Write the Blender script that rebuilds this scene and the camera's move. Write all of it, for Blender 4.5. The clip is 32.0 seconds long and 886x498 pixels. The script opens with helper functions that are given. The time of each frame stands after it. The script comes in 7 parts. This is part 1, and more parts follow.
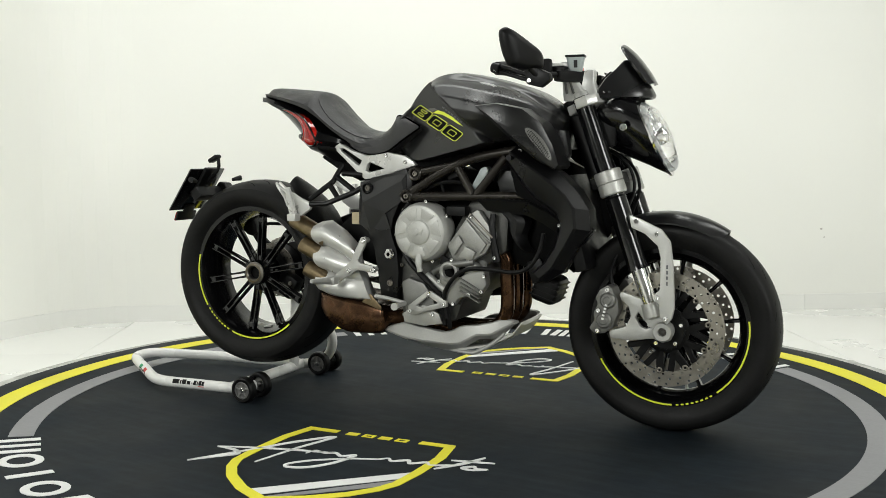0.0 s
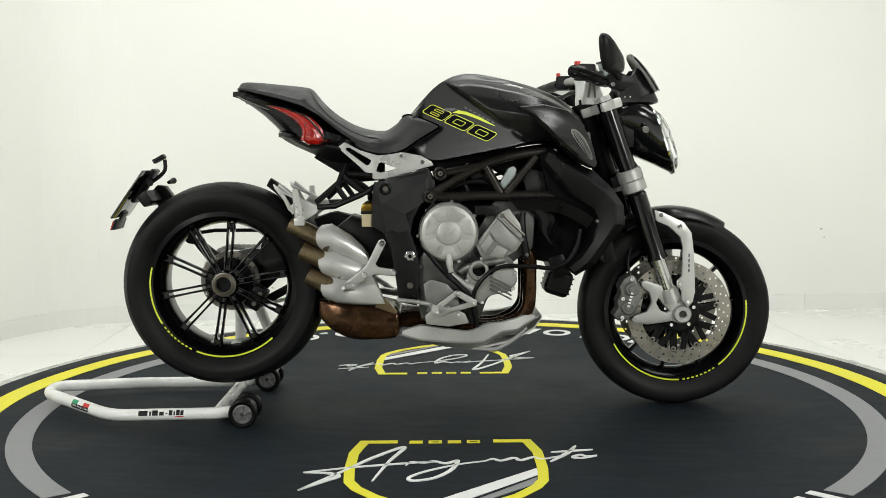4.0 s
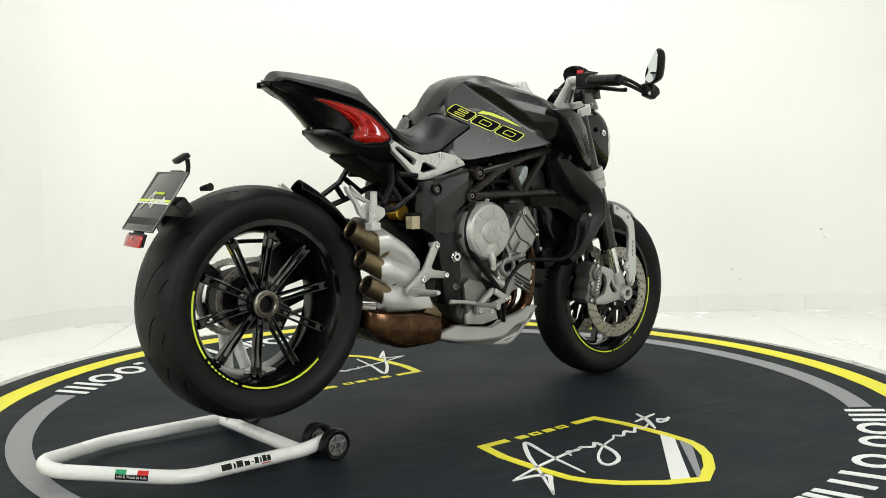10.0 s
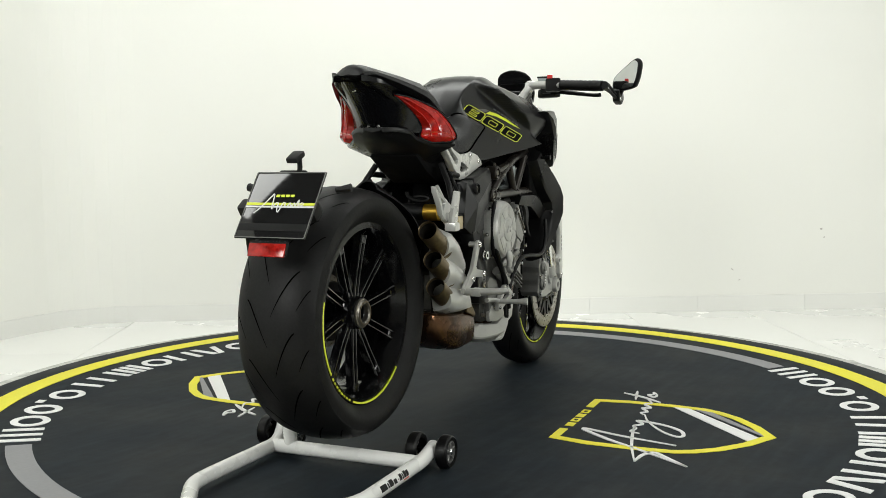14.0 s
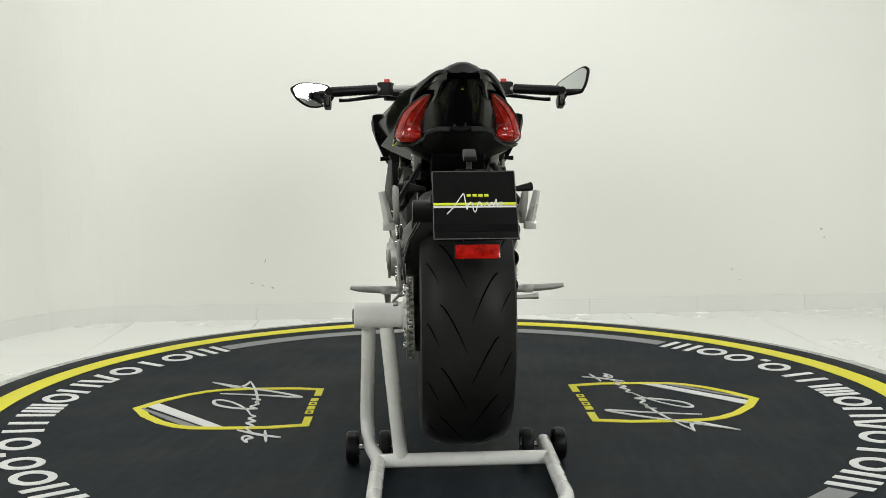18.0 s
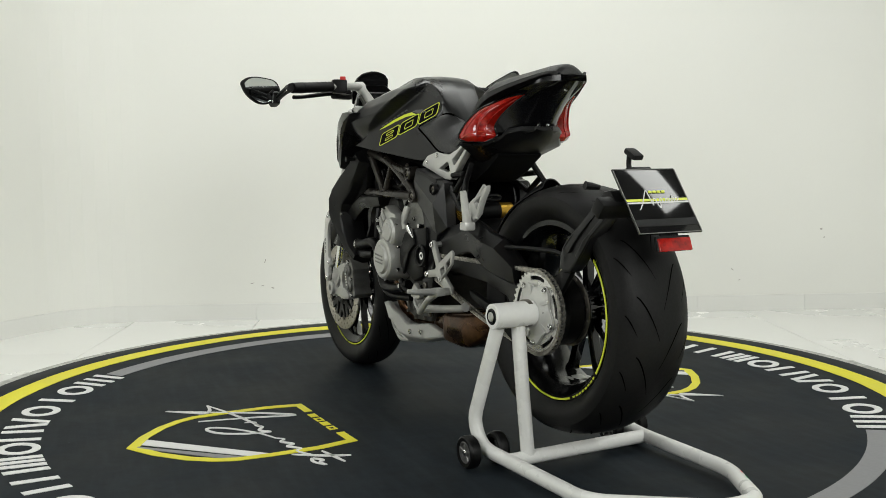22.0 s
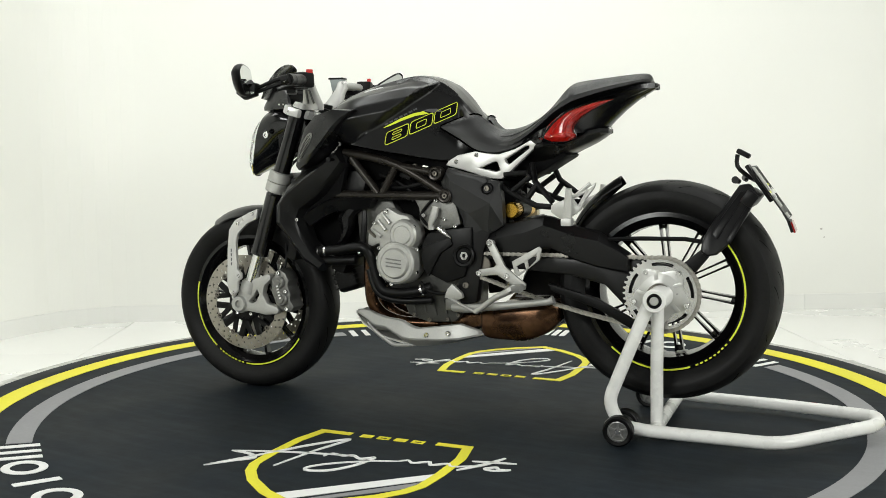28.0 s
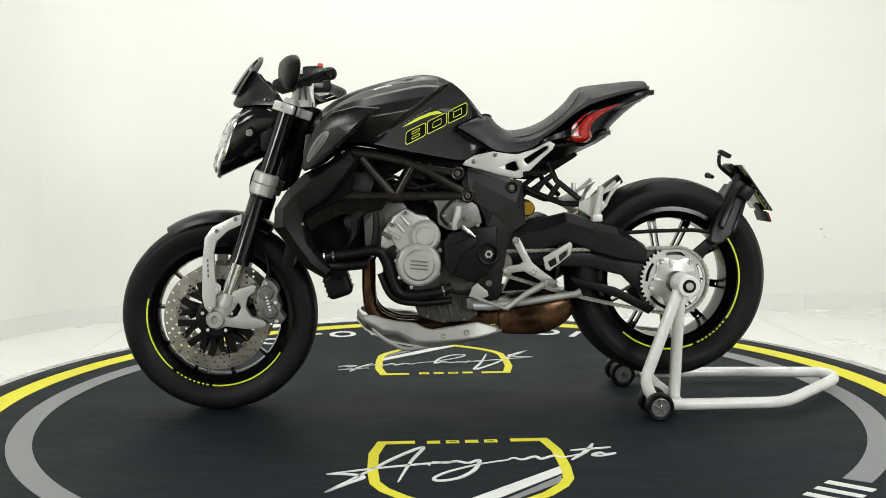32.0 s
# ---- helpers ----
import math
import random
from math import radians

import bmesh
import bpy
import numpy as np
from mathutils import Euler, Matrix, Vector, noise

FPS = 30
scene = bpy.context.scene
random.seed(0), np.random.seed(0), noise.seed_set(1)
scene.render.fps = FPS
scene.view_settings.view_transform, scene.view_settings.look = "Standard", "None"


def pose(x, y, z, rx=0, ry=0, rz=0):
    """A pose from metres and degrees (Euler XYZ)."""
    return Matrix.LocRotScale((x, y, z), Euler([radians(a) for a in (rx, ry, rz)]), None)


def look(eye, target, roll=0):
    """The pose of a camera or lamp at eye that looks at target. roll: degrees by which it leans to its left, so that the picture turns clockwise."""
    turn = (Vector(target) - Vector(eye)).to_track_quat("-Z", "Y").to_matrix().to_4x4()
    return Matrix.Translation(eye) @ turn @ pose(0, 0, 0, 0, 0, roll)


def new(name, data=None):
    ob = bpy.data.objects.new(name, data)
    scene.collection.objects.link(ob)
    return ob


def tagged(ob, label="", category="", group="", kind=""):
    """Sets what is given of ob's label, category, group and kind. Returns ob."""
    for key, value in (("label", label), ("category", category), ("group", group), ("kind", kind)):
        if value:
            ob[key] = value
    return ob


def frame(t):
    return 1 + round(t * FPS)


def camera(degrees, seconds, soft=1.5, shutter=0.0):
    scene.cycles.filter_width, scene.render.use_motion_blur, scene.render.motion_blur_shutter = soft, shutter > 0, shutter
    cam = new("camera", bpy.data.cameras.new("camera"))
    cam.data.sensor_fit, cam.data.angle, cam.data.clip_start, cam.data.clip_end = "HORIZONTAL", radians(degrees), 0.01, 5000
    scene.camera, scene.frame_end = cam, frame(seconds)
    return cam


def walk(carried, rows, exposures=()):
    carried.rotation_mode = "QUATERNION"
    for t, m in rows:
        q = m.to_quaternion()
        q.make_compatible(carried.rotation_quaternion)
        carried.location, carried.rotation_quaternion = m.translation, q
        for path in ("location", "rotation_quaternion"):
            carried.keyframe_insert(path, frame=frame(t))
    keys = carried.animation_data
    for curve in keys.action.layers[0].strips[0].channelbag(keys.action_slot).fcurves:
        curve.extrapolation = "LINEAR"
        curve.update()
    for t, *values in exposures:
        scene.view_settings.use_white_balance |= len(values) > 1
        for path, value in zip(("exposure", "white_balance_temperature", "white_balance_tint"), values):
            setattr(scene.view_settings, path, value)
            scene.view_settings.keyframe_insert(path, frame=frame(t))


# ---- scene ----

from mathutils.bvhtree import BVHTree

# camera on a tripod, looking slightly down on the turntable
EYE = (0.0, -3.022, 0.768)
AIM = (-0.00443, -2.02628, 0.67565)
cam = camera(48.81, 32.0, soft=0.65)
walk(cam, [(0.0, look(EYE, AIM, -0.505)), (32.0, look(EYE, AIM, -0.505))],
     exposures=[(0.0, 0.08), (3.5, 0.1), (6.0, 0.2), (7.5, 0.24), (9.0, 0.25), (11.0, 0.27), (13.0, 0.22), (14.0, 0.12), (16.5, -0.07), (18.5, -0.13), (21.0, -0.18), (22.5, -0.17), (24.0, 0.0), (25.0, 0.03), (28.0, 0.18), (30.0, 0.19), (32.0, 0.17)])

# ---- world and lights ----
FLOOR = -0.05
world = bpy.data.worlds.new("studio_world")
scene.world = world
world.use_nodes = True
world.node_tree.nodes["Background"].inputs[0].default_value = (0.9, 0.95, 1.0, 1)
world.node_tree.nodes["Background"].inputs[1].default_value = 0.1


def softbox(name, eye, target, sx, sy, power, color=(0.98, 1.0, 0.955)):
    lamp = bpy.data.lights.new(name, "AREA")
    lamp.shape, lamp.size, lamp.size_y, lamp.energy, lamp.color = "RECTANGLE", sx, sy, power, color
    ob = new(name, lamp)
    ob.matrix_world = look(eye, target)
    return ob


softbox("softbox_left", (-2.5, -3.9, 1.95), (-0.2, 0.3, 0.6), 1.3, 1.3, 70)
softbox("softbox_right", (2.5, -3.9, 1.95), (0.2, 0.3, 0.6), 1.3, 1.3, 78)
softbox("ceiling_light_left", (-1.9, -0.1, 2.9), (-1.3, 0.1, 0.0), 0.8, 2.4, 30)
softbox("ceiling_light_right", (1.9, -0.1, 2.9), (1.3, 0.1, 0.0), 0.8, 2.4, 38)
# Unseen lamp added to brighten the back walls.
softbox("ceiling_light_back", (0.1, 0.7, 2.92), (0.1, 1.0, 0.0), 2.4, 0.6, 36)


# ---- materials ----
def material(name, color, rough=0.5, metal=0.0, vary=0.12, scale=8.0, fine=120.0, bump=0.0, coat=0.0,
             rough_vary=0.1, spec=0.5, emission=None):
    """A procedural surface: a base colour that varies at two scales, uneven gloss and fine relief."""
    m = bpy.data.materials.new(name)
    m.use_nodes = True
    nt = m.node_tree
    b = nt.nodes["Principled BSDF"]
    tc = nt.nodes.new("ShaderNodeTexCoord")
    n1 = nt.nodes.new("ShaderNodeTexNoise")
    n1.inputs["Scale"].default_value, n1.inputs["Detail"].default_value = scale, 6
    n2 = nt.nodes.new("ShaderNodeTexNoise")
    n2.inputs["Scale"].default_value, n2.inputs["Detail"].default_value = fine, 3
    for n in (n1, n2):
        nt.links.new(tc.outputs["Object"], n.inputs["Vector"])
    mix = nt.nodes.new("ShaderNodeMath")
    mix.operation = "MULTIPLY_ADD"
    nt.links.new(n1.outputs["Fac"], mix.inputs[0])
    mix.inputs[1].default_value = 0.65
    half = nt.nodes.new("ShaderNodeMath")
    half.operation = "MULTIPLY"
    half.inputs[1].default_value = 0.35
    nt.links.new(n2.outputs["Fac"], half.inputs[0])
    nt.links.new(half.outputs[0], mix.inputs[2])
    ramp = nt.nodes.new("ShaderNodeValToRGB")
    ramp.color_ramp.elements[0].position, ramp.color_ramp.elements[1].position = 0.3, 0.7
    lo = [max(0.0, c * (1 - vary)) for c in color]
    hi = [min(1.0, c * (1 + vary)) for c in color]
    ramp.color_ramp.elements[0].color, ramp.color_ramp.elements[1].color = (*lo, 1), (*hi, 1)
    nt.links.new(mix.outputs[0], ramp.inputs[0])
    nt.links.new(ramp.outputs[0], b.inputs["Base Color"])
    rr = nt.nodes.new("ShaderNodeMapRange")
    rr.inputs[1].default_value, rr.inputs[2].default_value = 0.3, 0.7
    rr.inputs[3].default_value, rr.inputs[4].default_value = max(0.02, rough - rough_vary), min(1.0, rough + rough_vary)
    nt.links.new(n1.outputs["Fac"], rr.inputs[0])
    nt.links.new(rr.outputs[0], b.inputs["Roughness"])
    b.inputs["Metallic"].default_value = metal
    b.inputs["Specular IOR Level"].default_value = spec
    b.inputs["Coat Weight"].default_value = coat
    b.inputs["Coat Roughness"].default_value = 0.08
    if bump:
        bp = nt.nodes.new("ShaderNodeBump")
        bp.inputs["Strength"].default_value, bp.inputs["Distance"].default_value = bump, 0.002
        nt.links.new(n2.outputs["Fac"], bp.inputs["Height"])
        nt.links.new(bp.outputs[0], b.inputs["Normal"])
    if emission:
        b.inputs["Emission Color"].default_value, b.inputs["Emission Strength"].default_value = (*emission[0], 1), emission[1]
    return m


def glass(name, color=(1, 1, 1), rough=0.02, ior=1.45):
    m = bpy.data.materials.new(name)
    m.use_nodes = True
    b = m.node_tree.nodes["Principled BSDF"]
    b.inputs["Base Color"].default_value = (*color, 1)
    b.inputs["Roughness"].default_value, b.inputs["IOR"].default_value = rough, ior
    b.inputs["Transmission Weight"].default_value = 1.0
    return m


WALL = material("wall_paint", (0.82, 0.82, 0.78), 0.6, vary=0.02, scale=1.2, fine=300, bump=0.05)
SKIRT = material("skirting_tile", (0.78, 0.78, 0.75), 0.4, vary=0.012, scale=3, rough_vary=0.02)
TILE = material("floor_tile", (0.86, 0.86, 0.83), 0.28, vary=0.015, scale=1.5, fine=40, rough_vary=0.02)
DARKWALL = material("showroom_wall_paint", (0.6, 0.6, 0.58), 0.6, vary=0.04, scale=1.2, fine=300)
GROUT = material("grout", (0.5, 0.5, 0.47), 0.8, vary=0.1)
CEIL = material("ceiling_paint", (0.12, 0.12, 0.12), 0.7, vary=0.02)
MAT = material("printed_mat", (0.0064, 0.0104, 0.0146), 0.66, vary=0.6, scale=3, fine=26, bump=0.25, rough_vary=0.08, spec=0.15)
CASE = material("dark_engine_casting", (0.085, 0.085, 0.08), 0.45, metal=0.6, vary=0.3, scale=18, fine=260, bump=0.25)
SHROUD = material("shroud_plastic", (0.0042, 0.0042, 0.0045), 0.34, vary=0.15, scale=8, fine=500, bump=0.06, spec=0.28)
TAILB = material("tail_plastic", (0.0025, 0.0025, 0.003), 0.16, vary=0.12, scale=8, fine=500, bump=0.03, spec=0.30)
PLATE = material("plate_lacquer", (0.003, 0.003, 0.0034), 0.07, vary=0.1, scale=8, rough_vary=0.02, spec=0.75)
# Low-gloss black: black print, and inner parts with their shade put into the colour.
SHADE_BLACK = material("shade_black", (0.003, 0.003, 0.0032), 0.6, vary=0.2, scale=20, fine=300, bump=0.1, spec=0.06)
# Dark mottled steel for the insides of the tail pipes.
DARK_STEEL = material("dark_steel", (0.02, 0.017, 0.013), 0.6, metal=0.5, vary=0.5, scale=40)
PALE = material("pale_plastic", (0.36, 0.40, 0.40), 0.35, vary=0.06, scale=20)
RIM_EDGE = material("turntable_edge", (0.46, 0.46, 0.43), 0.55, vary=0.55, scale=22, fine=70, bump=0.3)
YELLOW = material("yellow_print", (0.78, 0.72, 0.03), 0.6, vary=0.06, scale=6)
GREY_P = material("grey_print", (0.25, 0.25, 0.26), 0.6, vary=0.1, scale=6)
WHITE_P = material("white_print", (0.78, 0.78, 0.77), 0.6, vary=0.05, scale=6)
PAN = material("pan_paint", (0.36, 0.36, 0.345), 0.42, metal=0.3, vary=0.1, scale=14, fine=200, bump=0.06)
SPOKED = material("dull_hub_metal", (0.26, 0.26, 0.255), 0.4, metal=0.6, vary=0.2)
STAND_W = material("white_enamel", (0.78, 0.78, 0.76), 0.3, vary=0.04, scale=12, coat=0.3)
RUBBER = material("tyre_rubber", (0.0074, 0.0074, 0.0075), 0.5, vary=0.4, scale=10, fine=150, bump=0.15, spec=0.16)
# Near-black for marks that stand in for shade in grooves, gaps and recesses.
GROOVE_SHADE = material("tread_groove", (0.001, 0.001, 0.001), 0.95, vary=0.2, spec=0.0)
MATTE = material("matt_black_paint", (0.0064, 0.0064, 0.0067), 0.29, vary=0.15, scale=5, fine=400, bump=0.04, rough_vary=0.04, spec=0.45)
GLOSS = material("gloss_black_paint", (0.0025, 0.0025, 0.003), 0.16, vary=0.1, coat=0.35, rough_vary=0.03, spec=0.35)
RIMB = material("rim_lacquer", (0.0022, 0.0022, 0.0025), 0.17, vary=0.1, scale=20, rough_vary=0.03, spec=0.36)
PLASTIC = material("black_plastic", (0.0028, 0.0028, 0.003), 0.42, vary=0.2, scale=20, fine=500, bump=0.12, spec=0.2)
GREYPL = material("dark_grey_plastic", (0.0125, 0.0127, 0.0131), 0.38, vary=0.12, scale=12, fine=400, bump=0.08, spec=0.4)
SEATM = material("seat_leather", (0.010, 0.010, 0.0105), 0.44, vary=0.2, scale=18, fine=700, bump=0.35, spec=0.5)
FRAME = material("bronze_frame_paint", (0.022, 0.019, 0.016), 0.28, metal=0.5, vary=0.15, spec=0.4)
SILVER = material("silver_paint", (0.56, 0.56, 0.54), 0.34, metal=0.4, vary=0.06, scale=15, fine=300, bump=0.05)
ALU = material("cast_aluminium", (0.43, 0.43, 0.41), 0.46, metal=0.55, vary=0.15, scale=18, fine=260, bump=0.2)
ALU_D = material("engine_casting", (0.19, 0.19, 0.18), 0.45, metal=0.7, vary=0.25, scale=18, fine=260, bump=0.25)
ALU_M = material("dull_cast_aluminium", (0.30, 0.30, 0.285), 0.46, metal=0.6, vary=0.2, scale=18, fine=260, bump=0.25)
CHROME = material("polished_steel", (0.75, 0.75, 0.74), 0.12, metal=1.0, vary=0.05)
STEEL = material("brake_steel", (0.2, 0.185, 0.16), 0.42, metal=0.9, vary=0.2, scale=30)
DISC = material("polished_brake_disc", (0.35, 0.33, 0.29), 0.34, metal=0.95, vary=0.15, scale=30, fine=200)
BRASS = material("heat_tinted_pipe", (0.19, 0.145, 0.085), 0.36, metal=0.9, vary=0.45, scale=9, fine=80)
BURNT = material("burnt_steel", (0.075, 0.038, 0.019), 0.24, metal=0.85, vary=0.75, scale=14, fine=60, rough_vary=0.12)
GOLD = material("gold_anodised", (0.6, 0.36, 0.05), 0.25, metal=0.9, vary=0.15)
RED = material("red_plastic", (0.55, 0.02, 0.015), 0.35, vary=0.1)
LENS_R = material("red_lens", (0.32, 0.006, 0.003), 0.14, vary=0.6, scale=60, fine=160, bump=0.15, coat=0.45, spec=0.4)
LENS_D = material("dark_red_lens", (0.20, 0.005, 0.002), 0.2, vary=0.4, scale=45, coat=0.12, spec=0.35)
LENS_O = material("orange_lens", (0.4, 0.03, 0.012), 0.12, vary=0.5, scale=40, coat=0.5)
LIME = material("lime_decal", (0.72, 0.8, 0.05), 0.35, vary=0.04)
DECAL_G = material("grey_decal", (0.09, 0.09, 0.1), 0.4, vary=0.05)
SPROCKET = material("sprocket_steel", (0.66, 0.66, 0.64), 0.24, metal=0.9, vary=0.1)
CHAIN = material("chain_steel", (0.40, 0.385, 0.35), 0.34, metal=0.9, vary=0.5, scale=60)
MIRROR = material("mirror_glass", (0.6, 0.62, 0.62), 0.03, metal=1.0, vary=0.01, rough_vary=0.01)
CLEAR = glass("clear_lens")
SMOKE = material("smoked_screen", (0.012, 0.012, 0.013), 0.2, vary=0.1, coat=0.15, rough_vary=0.03)
GREEN = material("green_print", (0.02, 0.3, 0.12), 0.5)
INNER = material("headlight_reflector", (0.82, 0.83, 0.84), 0.3, metal=0.4, vary=0.1, scale=40)


def dust(m, amount, color, streak=(2.0, 14.0, 1.0)):
    """Pale specks and wiped streaks laid over the base colour of m."""
    nt = m.node_tree
    b = nt.nodes["Principled BSDF"]
    src = b.inputs["Base Color"].links[0].from_socket
    tc = nt.nodes.new("ShaderNodeTexCoord")
    mp = nt.nodes.new("ShaderNodeMapping")
    mp.inputs["Scale"].default_value = streak
    mp.inputs["Rotation"].default_value = (0, 0, 0.5)
    nt.links.new(tc.outputs["Object"], mp.inputs["Vector"])
    wipe = nt.nodes.new("ShaderNodeTexNoise")
    wipe.inputs["Scale"].default_value, wipe.inputs["Detail"].default_value = 2.2, 8
    nt.links.new(mp.outputs[0], wipe.inputs["Vector"])
    speck = nt.nodes.new("ShaderNodeTexNoise")
    speck.inputs["Scale"].default_value, speck.inputs["Detail"].default_value = 70, 4
    nt.links.new(tc.outputs["Object"], speck.inputs["Vector"])
    r1, r2 = nt.nodes.new("ShaderNodeMapRange"), nt.nodes.new("ShaderNodeMapRange")
    for r, s, lo, hi, top in ((r1, wipe, 0.45, 0.75, 0.5), (r2, speck, 0.74, 0.80, 1.0)):
        r.inputs[1].default_value, r.inputs[2].default_value, r.inputs[4].default_value = lo, hi, top
        nt.links.new(s.outputs["Fac"], r.inputs[0])
    add = nt.nodes.new("ShaderNodeMath")
    add.operation = "ADD"
    nt.links.new(r1.outputs[0], add.inputs[0])
    nt.links.new(r2.outputs[0], add.inputs[1])
    k = nt.nodes.new("ShaderNodeMath")
    k.operation = "MULTIPLY"
    k.use_clamp = True
    k.inputs[1].default_value = amount
    nt.links.new(add.outputs[0], k.inputs[0])
    mx = nt.nodes.new("ShaderNodeMix")
    mx.data_type = "RGBA"
    nt.links.new(k.outputs[0], mx.inputs["Factor"])
    nt.links.new(src, mx.inputs[6])
    mx.inputs[7].default_value = (*color, 1)
    nt.links.new(mx.outputs[2], b.inputs["Base Color"])


dust(MAT, 0.30, (0.05, 0.062, 0.074))
dust(RUBBER, 0.07, (0.05, 0.047, 0.042), (6.0, 6.0, 6.0))
dust(GREY_P, 0.12, (0.08, 0.08, 0.08))
dust(YELLOW, 0.06, (0.2, 0.19, 0.05))


# ---- mesh helpers ----
def part(name, bm, mat, parent, label="", angle=32, category="", kind=""):
    bmesh.ops.recalc_face_normals(bm, faces=bm.faces)
    me = bpy.data.meshes.new(name)
    bm.to_mesh(me)
    bm.free()
    me.materials.append(mat)
    me.polygons.foreach_set("use_smooth", [True] * len(me.polygons))
    me.set_sharp_from_angle(angle=radians(angle))
    ob = new(name, me)
    ob.parent = parent
    return tagged(ob, label=label, category=category, kind=kind)


def thing(name, label, category, group="", kind=""):
    return tagged(new(name), label=label, category=category, group=group, kind=kind)


def loops_fill(bm, loops, y):
    edges = []
    for loop in loops:
        vs = [bm.verts.new((x, y, z)) for x, z in loop]
        edges += [bm.edges.new((vs[i], vs[(i + 1) % len(vs)])) for i in range(len(vs))]
    bmesh.ops.triangle_fill(bm, edges=edges, use_beauty=True, use_dissolve=False)


def plate(outline, y0, y1, bevel=0.0, holes=(), bm=None):
    """A flat piece with its outline in the side view, from y0 to y1, with holes through it."""
    own = bm is None
    tmp = bmesh.new()
    if holes:
        loops_fill(tmp, (outline, *holes), y0)
        faces = list(tmp.faces)
    else:
        faces = [tmp.faces.new([tmp.verts.new((x, y0, z)) for x, z in outline])]
    got = bmesh.ops.extrude_face_region(tmp, geom=faces)
    bmesh.ops.translate(tmp, vec=(0, y1 - y0, 0), verts=[v for v in got["geom"] if isinstance(v, bmesh.types.BMVert)])
    if bevel:
        tmp.normal_update()
        rim = [e for e in tmp.edges if len(e.link_faces) == 2 and e.calc_face_angle(0) > 0.6]
        bmesh.ops.bevel(tmp, geom=rim, offset=bevel, segments=2, affect="EDGES", profile=0.6, clamp_overlap=True)
    return tmp if own else join(bm, tmp)


def join(bm, other, m=None):
    """Adds the mesh other to bm and returns bm."""
    me = bpy.data.meshes.new("scratch")
    if m is not None:
        other.transform(m)
    other.to_mesh(me)
    other.free()
    bm.from_mesh(me)
    bpy.data.meshes.remove(me)
    return bm


def smooth_path(points, n):
    """Points of a soft curve through the given ones."""
    p = [Vector(q) for q in points]
    out = []
    for i in range(len(p) - 1):
        a, b, c, d = p[max(i - 1, 0)], p[i], p[i + 1], p[min(i + 2, len(p) - 1)]
        for k in range(n):
            t = k / n
            out.append(0.5 * ((2 * b) + (c - a) * t + (2 * a - 5 * b + 4 * c - d) * t * t + (3 * b - a - 3 * c + d) * t ** 3))
    return out + [p[-1]]


def tube(points, r, seg=12, soft=0, bm=None, cap=True):
    """A round bar along the points; r is one radius or one for each point."""
    bm = bmesh.new() if bm is None else bm
    p = smooth_path(points, soft) if soft else [Vector(q) for q in points]
    rs = [r] * len(p) if not isinstance(r, (list, tuple)) else [float(q) for q in np.interp(np.linspace(0, 1, len(p)), np.linspace(0, 1, len(r)), r)]
    rings, up = [], None
    for i, q in enumerate(p):
        d = (p[min(i + 1, len(p) - 1)] - p[max(i - 1, 0)]).normalized()
        if up is None:
            up = d.orthogonal().normalized()
        up = (up - d * up.dot(d)).normalized()
        side = d.cross(up)
        rings.append([bm.verts.new(q + rs[i] * (math.cos(a) * up + math.sin(a) * side)) for a in np.linspace(0, 2 * math.pi, seg, endpoint=False)])
    skin(bm, rings, cap)
    return bm


def skin(bm, rings, cap=True, closed=True):
    n = len(rings[0])
    for a, b in zip(rings, rings[1:]):
        for i in range(n if closed else n - 1):
            bm.faces.new((a[i], a[(i + 1) % n], b[(i + 1) % n], b[i]))
    if cap:
        bm.faces.new(rings[0])
        bm.faces.new(rings[-1])
    return bm


def loft(sections, cap=True):
    bm = bmesh.new()
    return skin(bm, [[bm.verts.new(p) for p in s] for s in sections], cap)


def lathe(profile, seg=48, center=(0, 0, 0), bm=None, closed=False, a0=0.0, a1=360.0):
    """Turns (radius, y) points about the y axis through center."""
    bm = bmesh.new() if bm is None else bm
    full = a1 - a0 > 359.9
    angles = np.radians(np.linspace(a0, a1, seg, endpoint=not full))
    cx, cy, cz = center
    rings = [[bm.verts.new((cx + r * math.cos(a), cy + y, cz + r * math.sin(a))) for r, y in profile] for a in angles]
    k, n = len(profile), len(rings)
    for i in range(n if full else n - 1):
        a, b = rings[i], rings[(i + 1) % n]
        for j in range(k if closed else k - 1):
            bm.faces.new((a[j], a[(j + 1) % k], b[(j + 1) % k], b[j]))
    if not full and closed:
        bm.faces.new(rings[0]), bm.faces.new(rings[-1])
    bmesh.ops.remove_doubles(bm, verts=bm.verts, dist=1e-6)
    return bm


def solid_disc(r, y0, y1, seg=32, center=(0, 0, 0), bevel=0.002, bm=None):
    b = bevel if y1 > y0 else -bevel
    return lathe([(1e-5, y0), (r - bevel, y0), (r, y0 + b), (r, y1 - b), (r - bevel, y1), (1e-5, y1)], seg, center, bm)


def block(size, m, bevel=0.004, taper=(1, 1), bm=None, seg=2):
    """A rounded box, its top scaled by taper."""
    tmp = bmesh.new()
    bmesh.ops.create_cube(tmp, size=1.0)
    for v in tmp.verts:
        k = taper if v.co.z > 0 else (1, 1)
        v.co = Vector((v.co.x * size[0] * k[0], v.co.y * size[1] * k[1], v.co.z * size[2]))
    if bevel:
        bmesh.ops.bevel(tmp, geom=tmp.edges[:], offset=bevel, segments=seg, affect="EDGES", profile=0.6, clamp_overlap=True)
    tmp.transform(m)
    return tmp if bm is None else join(bm, tmp)


